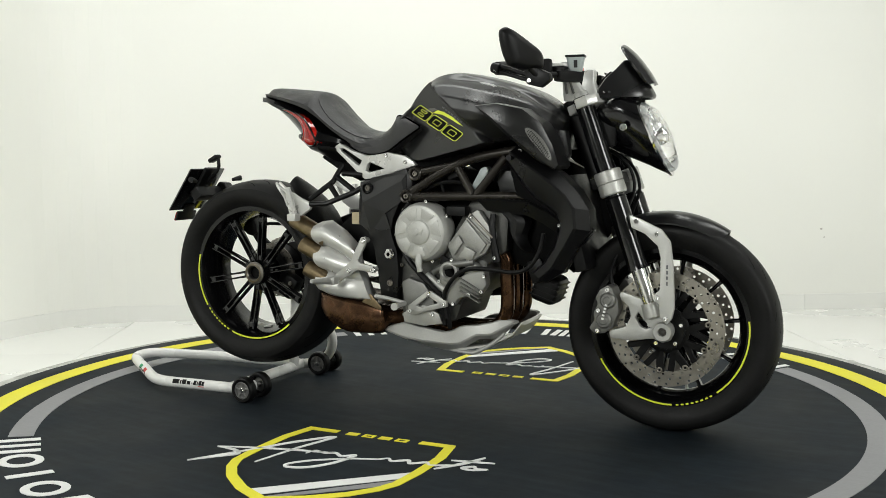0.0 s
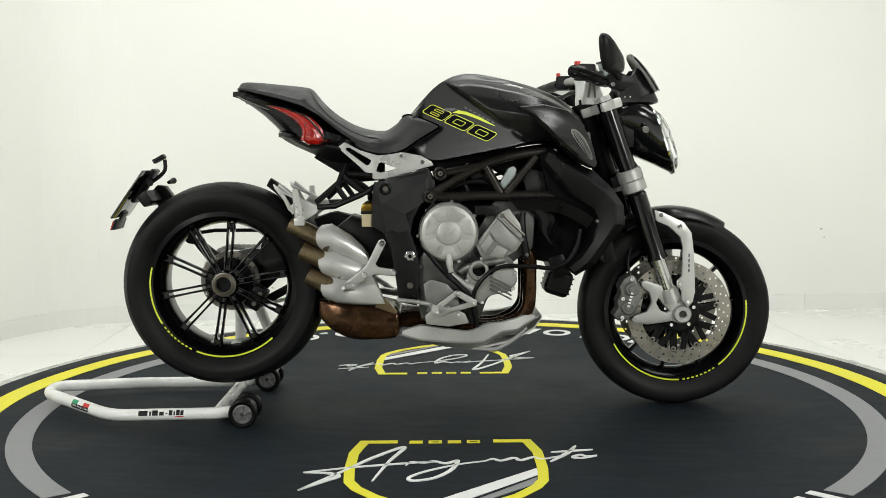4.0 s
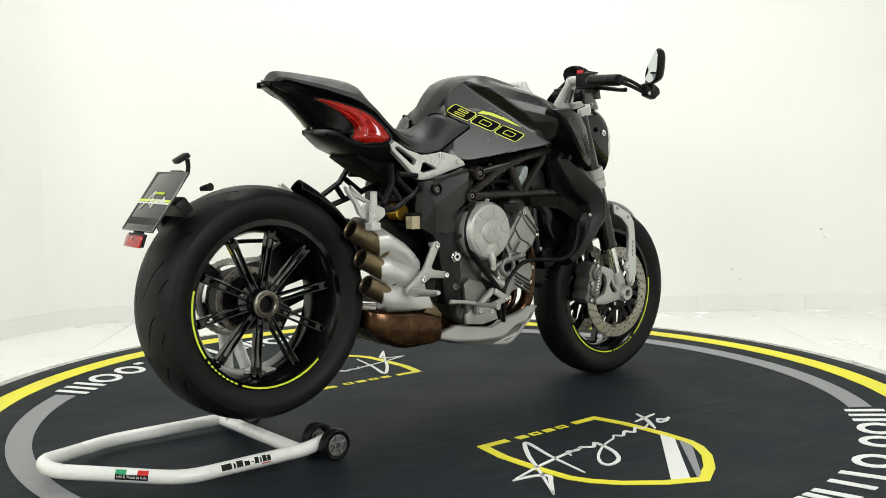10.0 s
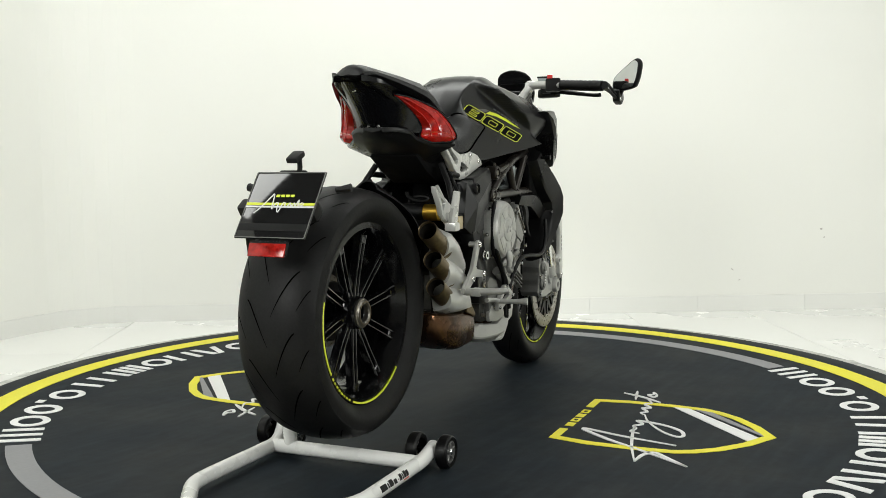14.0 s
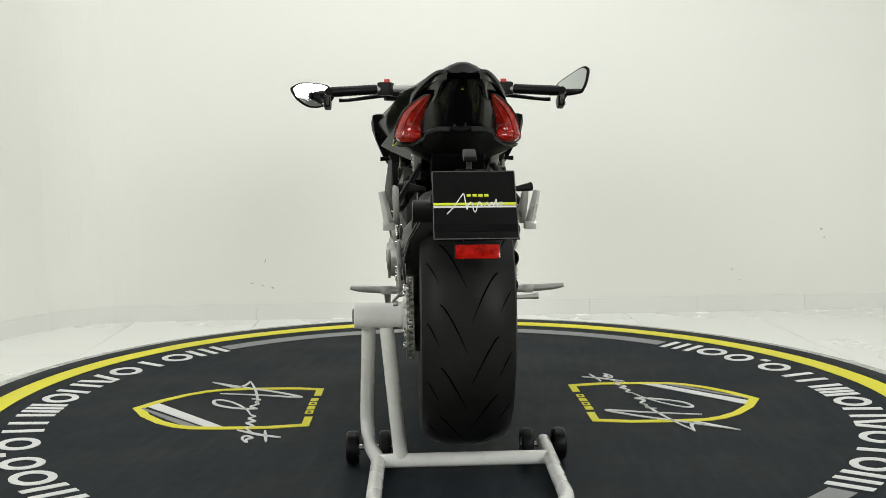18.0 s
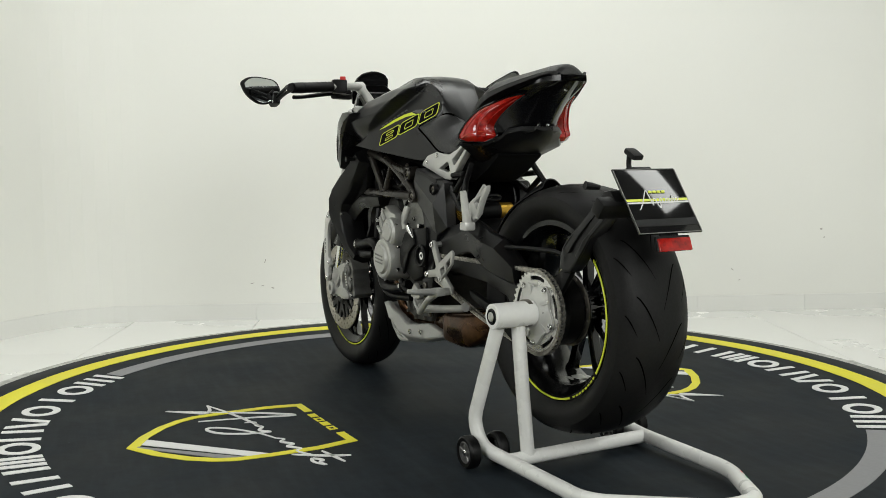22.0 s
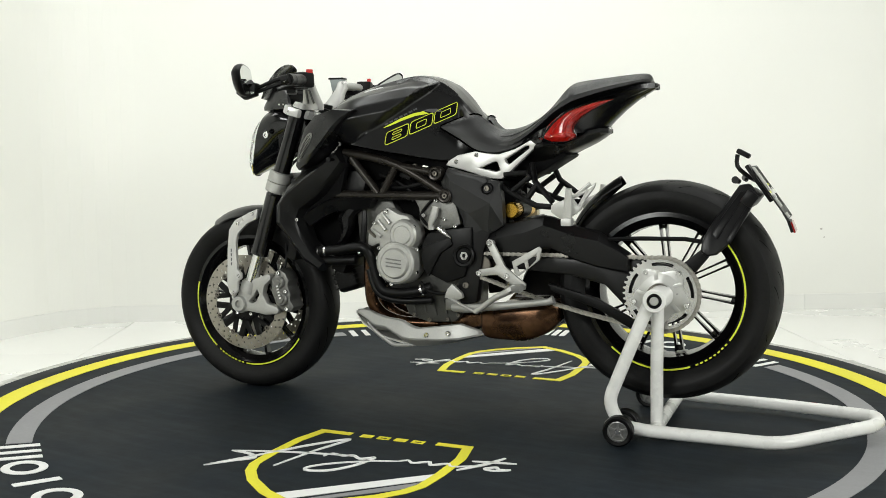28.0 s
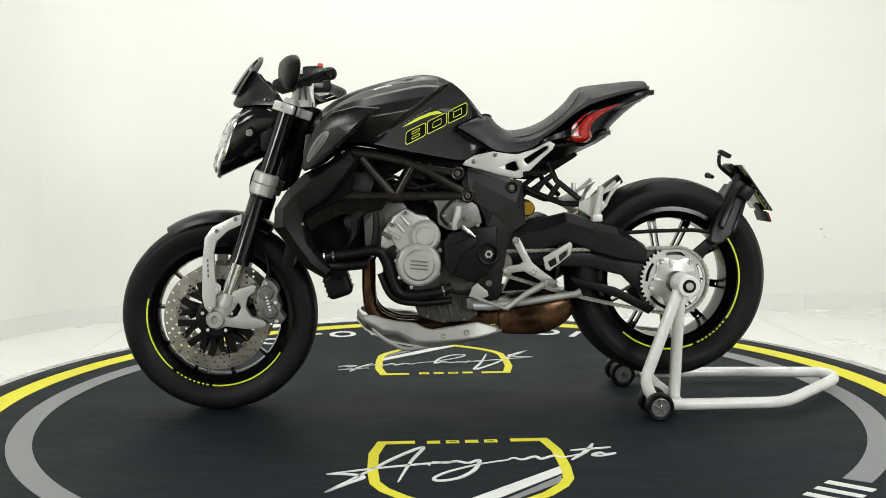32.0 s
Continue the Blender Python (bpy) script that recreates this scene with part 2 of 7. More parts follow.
def bolt(x, y, z, r=0.007, h=0.006, bm=None):
    """A socket screw whose head points away from the middle plane."""
    s = 1 if y > 0 else -1
    return lathe([(1e-5, 0), (r, 0), (r, s * h * 0.7), (r * 0.85, s * h), (r * 0.5, s * h), (r * 0.45, s * h * 0.4), (1e-5, s * h * 0.4)], 12, (x, y, z), bm)


# ---- room ----
def rounded(w, h, r, n=4):
    pts = []
    for cx, cy, a0 in ((w / 2 - r, h / 2 - r, 0), (-w / 2 + r, h / 2 - r, 90), (-w / 2 + r, -h / 2 + r, 180), (w / 2 - r, -h / 2 + r, 270)):
        pts += [(cx + r * math.cos(radians(a0 + 90 * k / n)), cy + r * math.sin(radians(a0 + 90 * k / n))) for k in range(n + 1)]
    return pts


def wall(name, a, b, height, thick=0.15, paint=None):
    """A wall from a to b on the floor; the room lies on its left."""
    a, b = Vector(a), Vector(b)
    d = (b - a).normalized()
    n = Vector((d.y, -d.x))
    bm = bmesh.new()
    base = [a, b, b + n * thick, a + n * thick]
    lo = [bm.verts.new((p.x, p.y, FLOOR - 0.02)) for p in base]
    hi = [bm.verts.new((p.x, p.y, FLOOR + height)) for p in base]
    skin(bm, [lo, hi])
    return part(name, bm, paint or WALL, None, "plain painted studio wall", kind="structure")


CORNER, BACK_R = (-1.86, 1.895), (4.2, 2.285)
LEFT_N, RIGHT_N = (-4.30, -3.485), (4.2, -3.4)
SOUTH_L, SOUTH_R = (-4.30, -7.5), (4.2, -7.5)
# the north and west walls meet in a soft rounded corner
to_e, to_w = (Vector(BACK_R) - Vector(CORNER)).normalized(), (Vector(LEFT_N) - Vector(CORNER)).normalized()
BEND = [Vector(CORNER) + to_e * 0.3 * (1 - t) ** 2 + to_w * 0.3 * t * t for t in np.linspace(0, 1, 9)]
north = wall("wall_north", BACK_R, BEND[0], 3.0)
for p, q in zip(BEND, BEND[1:]):
    wall("wall_corner", p, q, 3.0)
SCUFF = material("wall_scuff", (0.42, 0.40, 0.37), 0.7, vary=0.3, scale=60)
along = (Vector(BACK_R) - Vector(CORNER)).normalized()
for s, z, w, h, turn in ((3.848, 0.380, 0.007, 0.005, 0), (3.865, 0.336, 0.006, 0.003, 20), (3.371, 0.172, 0.010, 0.002, -40), (3.411, 0.115, 0.006, 0.002, 30), (0.927, 0.252, 0.012, 0.002, 70), (0.912, 0.125, 0.009, 0.002, 10), (0.963, 0.113, 0.008, 0.003, -20), (0.859, 0.138, 0.010, 0.002, 15)):
    bm = bmesh.new()
    c = Vector((*(Vector(CORNER) + along * s), z))
    ring = []
    for a in np.linspace(0, 2 * math.pi, 10, endpoint=False):
        p, q = w * math.cos(a), h * math.sin(a) * (1 + 0.3 * math.sin(3 * a))
        tr = radians(turn)
        u, v = p * math.cos(tr) - q * math.sin(tr), p * math.sin(tr) + q * math.cos(tr)
        ring.append(c + Vector((along.x * u, along.y * u, v)))
    out = Vector((along.y, -along.x, 0))
    skin(bm, [[bm.verts.new(p + out * 0.0006) for p in ring], [bm.verts.new(p + out * 0.0001) for p in ring]])
    part("scuff", bm, SCUFF, north)
wall("wall_west", BEND[-1], LEFT_N, 3.0)
wall("wall_east", RIGHT_N, BACK_R, 3.0)
wall("wall_south", SOUTH_L, SOUTH_R, 3.0, paint=DARKWALL)
wall("wall_southwest", LEFT_N, SOUTH_L, 3.0, paint=DARKWALL)
wall("wall_southeast", SOUTH_R, RIGHT_N, 3.0, paint=DARKWALL)
bm = bmesh.new()
lo = [bm.verts.new((x, y, FLOOR + 3.0)) for x, y in ((-6, -7.8), (4.6, -7.8), (4.6, 2.6), (-6, 2.6))]
hi = [bm.verts.new((v.co.x, v.co.y, FLOOR + 3.1)) for v in lo]
part("ceiling", skin(bm, [lo, hi]), CEIL, None, "flat dark studio ceiling", kind="structure")
bm = bmesh.new()
lo = [bm.verts.new((x, y, FLOOR - 0.1)) for x, y in ((-6, -7.8), (4.6, -7.8), (4.6, 2.6), (-6, 2.6))]
hi = [bm.verts.new((v.co.x, v.co.y, FLOOR - 0.004)) for v in lo]
floor = part("floor", skin(bm, [lo, hi]), GROUT, None, "white polished tile floor with thin joints", kind="structure")


def skirting(a, b, length=0.6):
    a, b = Vector(a), Vector(b)
    d = b - a
    n = max(1, round(d.length / length))
    side = Vector((d.y, -d.x)).normalized()
    holder = tagged(new("baseboard"), label="white glazed tile skirting along the wall", kind="structure")
    for i in range(n):
        p, q = a + d * (i / n), a + d * ((i + 1) / n) - d.normalized() * 0.0009
        t = 0.012
        bm = bmesh.new()
        lo = [bm.verts.new((w.x, w.y, FLOOR)) for w in (p, q, q + side * t, p + side * t)]
        hi = [bm.verts.new((w.x, w.y, FLOOR + 0.083)) for w in (p, q, q + side * t * 0.7, p + side * t * 0.7)]
        skin(bm, [lo, hi])
        part("tile", bm, SKIRT, holder)


skirting(BEND[0], BACK_R)
skirting(LEFT_N, BEND[-1])
for p, q in zip(BEND, BEND[1:]):
    skirting(q, p, 1.0)


# ---- turntable ----
turntable = thing("turntable", "round rotating display platform with a black printed mat", "turntable")


def turned(profile, seg):
    """Turns (radius, z) points about the upright axis."""
    bm = lathe(profile, seg)
    bm.transform(Matrix.Rotation(radians(90), 4, "X"))
    return bm


def arc_band(r0, r1, a0, a1, z0, z1, seg):
    """A flat ring or arc, a0 to a1 degrees."""
    bm = bmesh.new()
    full = a1 - a0 > 359
    ang = np.radians(np.linspace(a0, a1, seg, endpoint=not full))
    rings = [[bm.verts.new((r * math.cos(a), r * math.sin(a), z)) for r, z in ((r0, z0), (r1, z0), (r1, z1), (r0, z1))] for a in ang]
    if full:
        rings.append(rings[0])
    skin(bm, rings, cap=not full)
    return bm


PZ = 0.0018
part("deck", turned([(1e-5, FLOOR + 0.001), (1.53, FLOOR + 0.001), (1.582, FLOOR + 0.012), (1.584, -0.012), (1.577, -0.006), (1.526, -0.005)] + [(r, -0.006) for r in np.linspace(1.45, 0.86, 9)] + [(1e-5, -0.006)], 160), RIM_EDGE, turntable, "scuffed pale grey platform edge")
part("mat", turned([(1e-5, -0.0045)] + [(r, -0.0045) for r in np.linspace(0.86, 1.45, 9)] + [ (1.521, -0.0045), (1.523, -0.001), (1.521, 0.0)] + [(r, 0.0) for r in np.linspace(1.45, 0.86, 9)] + [(1e-5, 0.0)], 200), MAT, turntable, "dusty black rubber display mat")
part("ring", arc_band(1.361, 1.435, 0, 360, 0.0002, PZ, 200), YELLOW, turntable, "yellow printed ring")
for a, b in ((-38.5, 51.8), (144.0, 231.3)):
    part("arc", arc_band(1.212, 1.278, a, b, 0.0002, PZ, 48), GREY_P, turntable, "grey printed arc")


def flat(outline, z0, z1, holes=()):
    """A printed shape lying on the mat; outline in x, y."""
    bm = plate([(x, -y) for x, y in outline], 0.0, z1 - z0, 0.0, [[(x, -y) for x, y in h] for h in holes])
    bm.transform(Matrix.Translation((0, 0, z0)) @ Matrix.Rotation(radians(90), 4, "X"))
    return bm


def ribbon(points, w, z0, z1, soft=8, taper=False):
    """A brush stroke lying on the mat."""
    p = smooth_path([(x, y, 0) for x, y in points], soft) if soft else [Vector((x, y, 0)) for x, y in points]
    bm = bmesh.new()
    rings = []
    for i, q in enumerate(p):
        d = p[min(i + 1, len(p) - 1)] - p[max(i - 1, 0)]
        n = Vector((-d.y, d.x, 0)).normalized()
        k = w * (0.35 + 0.65 * math.sin(math.pi * min(1, max(0, i / (len(p) - 1)))) if taper else 1.0) / 2
        rings.append([bm.verts.new((c.x, c.y, z)) for c, z in ((q - n * k, z0), (q + n * k, z0), (q + n * k, z1), (q - n * k, z1))])
    return skin(bm, rings)


# outline shields with a brush-stroke flourish, one on each side of the machine
def shield(turn, cx):
    m = Matrix.Rotation(radians(turn), 4, "Z") @ Matrix.Translation((cx, 0, 0))

    def put(name, bm, mat, label=""):
        bm.transform(m)
        part(name, bm, mat, turntable, label)
    half = [(0.13, -0.412), (0.232, -0.412), (0.2535, -0.52), (0.2535, -0.66), (0.245, -0.755), (0.222, -0.808), (0.175, -0.868), (0.095, -0.934), (0.0, -0.985)]
    inner = [(0.13, -0.436), (0.209, -0.436), (0.2265, -0.53), (0.2265, -0.658), (0.220, -0.745), (0.199, -0.793), (0.156, -0.848), (0.082, -0.908), (0.0, -0.95)]
    out = half + [(-x, y) for x, y in reversed(half[:-1])]
    inn = inner + [(-x, y) for x, y in reversed(inner[:-1])]
    put("shield_outline", flat(out + list(reversed(inn)), 0.0002, PZ), YELLOW, "yellow printed shield outline")
    for i in range(4):
        x = -0.098 + i * 0.052
        put("bar", flat([(x, -0.44), (x + 0.036, -0.44), (x + 0.036, -0.416), (x, -0.416)], 0.0002, PZ, () if i % 2 == 0 else ([(x + 0.008, -0.434), (x + 0.028, -0.434), (x + 0.028, -0.422), (x + 0.008, -0.422)],)), YELLOW, "small yellow printed bar")
    put("stripe", flat([(0.2255, -0.661), (0.2235, -0.712), (-0.020, -0.944), (-0.060, -0.918)], 0.0002, PZ), WHITE_P, "white printed diagonal stripe")
    put("stripe", flat([(0.2225, -0.727), (0.205, -0.783), (0.022, -0.946), (0.002, -0.961), (-0.006, -0.955)], 0.0002, PZ), GREY_P, "grey printed diagonal stripe")
    for pts, w in (([(-0.346, -0.809), (-0.29, -0.745), (-0.262, -0.710), (-0.292, -0.686), (-0.352, -0.679)], 0.013),
                   ([(-0.352, -0.679), (-0.224, -0.641), (-0.09, -0.612), (-0.025, -0.604)], 0.009),
                   ([(-0.346, -0.809), (-0.247, -0.661), (-0.185, -0.562), (-0.110, -0.475), (-0.145, -0.60), (-0.177, -0.749)], 0.012),
                   ([(-0.10, -0.632), (-0.088, -0.604), (-0.055, -0.612), (-0.03, -0.60), (0.0, -0.618), (0.03, -0.598), (0.012, -0.672), (-0.03, -0.731), (-0.079, -0.749), (-0.09, -0.727), (-0.05, -0.680), (0.03, -0.628), (0.10, -0.602)], 0.011),
                   ([(0.10, -0.602), (0.12, -0.585), (0.14, -0.60), (0.175, -0.578), (0.19, -0.598), (0.225, -0.574), (0.245, -0.59), (0.30, -0.562)], 0.010),
                   ([(0.346, -0.478), (0.316, -0.541), (0.265, -0.612)], 0.013),
                   ([(0.275, -0.532), (0.387, -0.512)], 0.010),
                   ([(0.389, -0.567), (0.352, -0.583), (0.326, -0.577), (0.348, -0.557), (0.362, -0.57), (0.39, -0.562)], 0.010)):
        put("brush_stroke", ribbon(pts, w, 0.0004, PZ + 0.0012, taper=True), WHITE_P, "thin white printed brush stroke")


shield(7.4, -0.012)
shield(187.4, 0.015)


# rows of plain white blocks round the mat
def block_row(start, end):
    widths = [1.25, 1.1, 0.95, 1.1, 1.05, 1.0, 1.05, 0.9, 1.05, 0.95, 1.1, 0.3, 1.0, 1.1, 1.25]
    kinds = "mo|oahomh|o.oom"
    gap = 0.2
    unit = (end - start) / (sum(widths) + gap * (len(widths) - 1))
    a = start
    rc, rh = 1.245, 0.055
    for w, k in zip(widths, kinds):
        span = w * unit
        m = Matrix.Rotation(radians(a + span / 2 + 90), 4, "Z")
        half = radians(span) * rc / 2

        def cell(x0, x1, y0, y1, s=0.0, bmx=None):
            b = flat([(x0 + s * y0, -rc + y0), (x1 + s * y0, -rc + y0), (x1 + s * y1, -rc + y1), (x0 + s * y1, -rc + y1)], 0.0002, PZ)
            return b if bmx is None else join(bmx, b)
        if k == "o":
            ring = [(half * math.cos(t), -rc + rh * math.sin(t)) for t in np.linspace(0, 2 * math.pi, 28, endpoint=False)]
            hole = [((half - 0.023) * math.cos(t), -rc + (rh - 0.021) * math.sin(t)) for t in np.linspace(0, 2 * math.pi, 28, endpoint=False)]
            b = flat(ring, 0.0002, PZ, (hole,))
        elif k == ".":
            b = cell(-half, half, -rh, -rh + 0.024)
        elif k == "|":
            b = cell(-0.0125, 0.0125, -rh, rh)
        elif k == "a":
            b = cell(-half * 0.75, -half * 0.75 + 0.026, -rh, rh, 0.3)
            cell(half * 0.75 - 0.026, half * 0.75, -rh, rh, -0.3, b)
        elif k == "h":
            b = cell(-half, -half + 0.024, -rh, rh)
            cell(half - 0.024, half, -rh, rh, 0.0, b)
        else:
            b = cell(-half, -half + 0.024, -rh, rh)
            cell(half - 0.024, half, -rh, rh, 0.0, b)
            cell(-0.011, 0.011, -rh, rh, 0.0, b)
        b.transform(m)
        part("bar", b, WHITE_P, turntable, "white printed block")
        a += span + gap * unit


block_row(52.6, 142.3)
block_row(232.5, 320.3)

# the platform is a very shallow dish, and the mat's edge lies a little wavy
for ob in turntable.children_recursive:
    for v in ob.data.vertices:
        r, a = math.hypot(v.co.x, v.co.y), math.atan2(v.co.y, v.co.x)
        if r > 0.9 and v.co.z > FLOOR + 0.02:
            k = min(1.0, (r - 0.9) / 0.55)
            v.co.z += 0.018 * k * k * (3 - 2 * k)
            if ob.name.startswith(("mat", "ring")):
                f = 1 + 0.0022 * k * noise.noise(Vector((3.2 * math.cos(a), 3.2 * math.sin(a), 0.3))) + 0.0016 * k * noise.noise(Vector((11 * math.cos(a), 11 * math.sin(a), 2.0)))
                v.co.x, v.co.y = v.co.x * f, v.co.y * f


# ---- paddock stand under the rear wheel ----
stand = thing("paddock_stand", "white tubular steel single-sided paddock stand with small black wheels", "paddock stand")
SR = 0.0175


def bent(points, r, fillet=0.05, seg=16):
    """A tube with straight runs and tight bends."""
    p = [Vector(q) for q in points]
    out = [p[0]]
    for a, b, c in zip(p, p[1:], p[2:]):
        f = min(fillet, (a - b).length * 0.45, (c - b).length * 0.45)
        u, w = b + (a - b).normalized() * f, b + (c - b).normalized() * f
        out += [u * (1 - t) ** 2 + b * 2 * t * (1 - t) + w * t * t for t in (0, 0.2, 0.4, 0.6, 0.8, 1.0)]
    return tube(out + [p[-1]], r, seg)


part("base_frame", bent([(-0.585, -0.20, 0.048), (-0.66, -0.205, 0.034), (-0.99, -0.200, 0.030), (-1.235, -0.035, 0.060), (-1.235, 0.055, 0.060), (-1.0, 0.222, 0.030), (-0.66, 0.218, 0.030), (-0.592, 0.243, 0.046), (-0.560, 0.249, 0.110), (-0.662, 0.236, 0.375)], SR, 0.055), STAND_W, stand)
part("cross_bar", tube([(-0.678, -0.204, 0.033), (-0.678, 0.217, 0.031)], SR, 16), STAND_W, stand)
part("upright", tube([(-0.676, 0.162, 0.034), (-0.677, 0.178, 0.20), (-0.680, 0.194, 0.375)], SR, 16), STAND_W, stand)
part("pin_sleeve", lathe([(0.014, 0.155), (0.029, 0.155), (0.031, 0.158), (0.031, 0.268), (0.029, 0.27), (0.02, 0.27), (0.02, 0.262), (1e-5, 0.262)], 28, (-0.684, 0, 0.392)), STAND_W, stand)
part("pin_cap", lathe([(1e-5, 0.272), (0.012, 0.272), (0.012, 0.264), (0.0195, 0.264), (0.0195, 0.271), (0.016, 0.274), (0.013, 0.271)], 24, (-0.684, 0, 0.392)), PLASTIC, stand, "black rubber end cap")
for yc in (0.243, -0.198):
    part("axle", tube([(-0.596, yc - 0.052, 0.042), (-0.596, yc + 0.052, 0.042)], 0.007, 10), CHROME, stand)
    for s in (-1, 1):
        y = yc + s * 0.041
        w = part("wheel", lathe([(0.028, y - 0.014), (0.036, y - 0.0155), (0.0405, y - 0.011), (0.042, y), (0.0405, y + 0.011), (0.036, y + 0.0155), (0.028, y + 0.014)], 32, (-0.596, 0, 0.042), closed=True), PLASTIC, stand, "small black rubber wheel")
        hb = lathe([(0.0285, y - s * 0.010), (0.0285, y + s * 0.012), (0.025, y + s * 0.013), (0.024, y + s * 0.006), (0.011, y + s * 0.006), (0.010, y + s * 0.014), (1e-5, y + s * 0.014)], 24, (-0.596, 0, 0.042))
        for k in range(5):
            a = radians(72 * k + 18)
            block((0.019, 0.008, 0.006), Matrix.Translation((-0.596 + 0.017 * math.cos(a), y + s * 0.0085, 0.042 + 0.017 * math.sin(a))) @ Matrix.Rotation(-a, 4, "Y"), 0.001, bm=hb, seg=1)
        part("hub", hb, SPOKED, w, "five-spoke dull grey hub")
        part("hub_cap", lathe([(1e-5, y + s * 0.016), (0.006, y + s * 0.016), (0.0085, y + s * 0.013), (1e-5, y + s * 0.013)], 16, (-0.596, 0, 0.042)), CHROME, w, "bright hub cap")
# plain bars of print and a striped sticker on the tubes
def wrap(p, q, r, th0, th1, up=Vector((0, 0, 1)), flip=1):
    """A thin patch on a tube from p to q, over an arc of degrees from its outer side upwards."""
    d = (q - p).normalized()
    out = d.cross(up).normalized() * flip
    top = out.cross(d).normalized() * flip
    rows = []
    for th in np.linspace(th0, th1, 6):
        n = out * math.cos(radians(th)) + top * math.sin(radians(th))
        rows.append([p + n * (r + 0.0006), q + n * (r + 0.0006), q + n * (r - 0.001), p + n * (r - 0.001)])
    return loft(rows)


def lettering(words, size, m, mat, parent, label):
    """Flat raised words in the built-in font, kept as a mesh."""
    cu = bpy.data.curves.new("lettering", "FONT")
    cu.body, cu.size, cu.extrude, cu.align_x, cu.align_y = words, size, 0.0002, "CENTER", "CENTER"
    tmp = bpy.data.objects.new("lettering_curve", cu)
    me = bpy.data.meshes.new_from_object(tmp)
    bpy.data.objects.remove(tmp)
    me.materials.clear()
    me.materials.append(mat)
    ob = tagged(new("lettering", me), label=label)
    ob.parent = parent
    ob.matrix_basis = m
    return ob


P0, P1 = Vector((-0.99, -0.200, 0.030)), Vector((-1.235, -0.035, 0.060))
sa, sb = P0.lerp(P1, 0.27), P0.lerp(P1, 0.52)
for k, mt in enumerate((RED, WHITE_P, GREEN)):
    part("sticker", wrap(sa.lerp(sb, k / 3), sa.lerp(sb, (k + 1) / 3), SR, 22, 62, flip=-1), mt, stand, "striped sticker")
part("sticker", wrap(sa, sb, SR, -18, 22, flip=-1), PLASTIC, stand, "black sticker band")
d = (P1 - P0).normalized()
out = d.cross(Vector((0, 0, 1))).normalized() * -1
if out.y > 0:
    out = -out
n = (out * math.cos(radians(4)) + Vector((0, 0, 1)) * math.sin(radians(4))).normalized()
ex = -d
ey = n.cross(ex).normalized()
c = sa.lerp(sb, 0.5) + n * (SR + 0.0008)
lettering("100 % Made in Italy", 0.0088, Matrix(((ex.x, ey.x, n.x, c.x), (ex.y, ey.y, n.y, c.y), (ex.z, ey.z, n.z, c.z), (0, 0, 0, 1))), WHITE_P, stand, "small white words on the sticker")
Q0, Q1 = Vector((-0.66, -0.205, 0.034)), Vector((-0.99, -0.200, 0.030))
for x0, x1, th0, th1 in ((0.735, 0.655, 4, 52), (0.64, 0.625, 4, 44), (0.615, 0.565, 4, 56), (0.552, 0.512, 4, 40), (0.498, 0.478, 18, 26), (0.468, 0.436, 4, 54), (0.426, 0.414, 4, 46), (0.404, 0.372, 4, 56), (0.366, 0.338, 4, 50)):
    part("bar", wrap(Q0.lerp(Q1, x1), Q0.lerp(Q1, x0), SR, th0, th1, flip=-1), PLASTIC, stand, "plain black printed bar")
part("bar", wrap(Q0.lerp(Q1, 0.34), Q0.lerp(Q1, 0.41), SR, -12, -4, flip=-1), RED, stand, "small red printed bar")
part("pin_bolt", lathe([(1e-5, 0.2745), (0.010, 0.2745), (0.0118, 0.273), (0.0118, 0.270), (1e-5, 0.270)], 20, (-0.684, 0, 0.392)), ALU, stand, "bare metal pin end")

# ---- motorcycle ----
bike = thing("motorcycle", "matt black and silver naked motorcycle with lime-green details", "motorcycle")
RW, FW = (-0.679, 0.0, 0.392), (0.703, 0.0, 0.2965)


def tyre_profile(rim, out, half, n=11):
    side = [(rim, -half * 0.74), (rim + 0.012, -half * 0.86), (rim + 0.030, -half * 0.975), (rim + 0.045, -half)]
    r2 = rim + 0.045
    crown = []
    for k in range(1, n):
        a = math.pi * k / n
        crown.append((r2 + (out - r2) * math.sin(a) ** 0.85, -half * math.cos(a)))
    return side + crown + [(r, -y) for r, y in reversed(side)]


def crown_point(rim, out, half, a, phi, c, lift):
    """A point on a tyre's crown: a across the tread (0..pi), phi round the wheel."""
    r2 = rim + 0.045
    r = r2 + (out - r2) * math.sin(a) ** 0.85 + lift
    return Vector((c[0] + r * math.cos(phi), c[1] - (half + lift * 0.5) * math.cos(a), c[2] + r * math.sin(phi)))


def tread(rim, out, half, c, n, parent):
    """Swept sipes: dark strips laid on the tread for groove shade, each one a piece."""
    for k in range(n):
        for s in (0, 1):
            base = 2 * math.pi * (k + 0.5 * s) / n
            for (a0, a1, sweep, w, shift) in ((0.30, 0.485, 0.34, 0.0032, 0.0), (0.17, 0.29, 0.16, 0.0026, 0.13)):
                bm = bmesh.new()
                ring = []
                m = 9
                for i in range(m + 1):
                    t = i / m
                    a = math.pi * (a0 + (a1 - a0) * t)
                    if s:
                        a = math.pi - a
                    phi = base + sweep * t ** 1.4 * (14 / n) + shift
                    wid = w / out * (0.25 + 0.75 * math.sin(math.pi * min(1, t * 0.85 + 0.12)))
                    ring.append((bm.verts.new(crown_point(rim, out, half, a, phi - wid, c, 0.0007)), bm.verts.new(crown_point(rim, out, half, a, phi + wid, c, 0.0007))))
                for p, q in zip(ring, ring[1:]):
                    bm.faces.new((p[0], p[1], q[1], q[0]))
                part("tread_groove", bm, GROOVE_SHADE, parent)


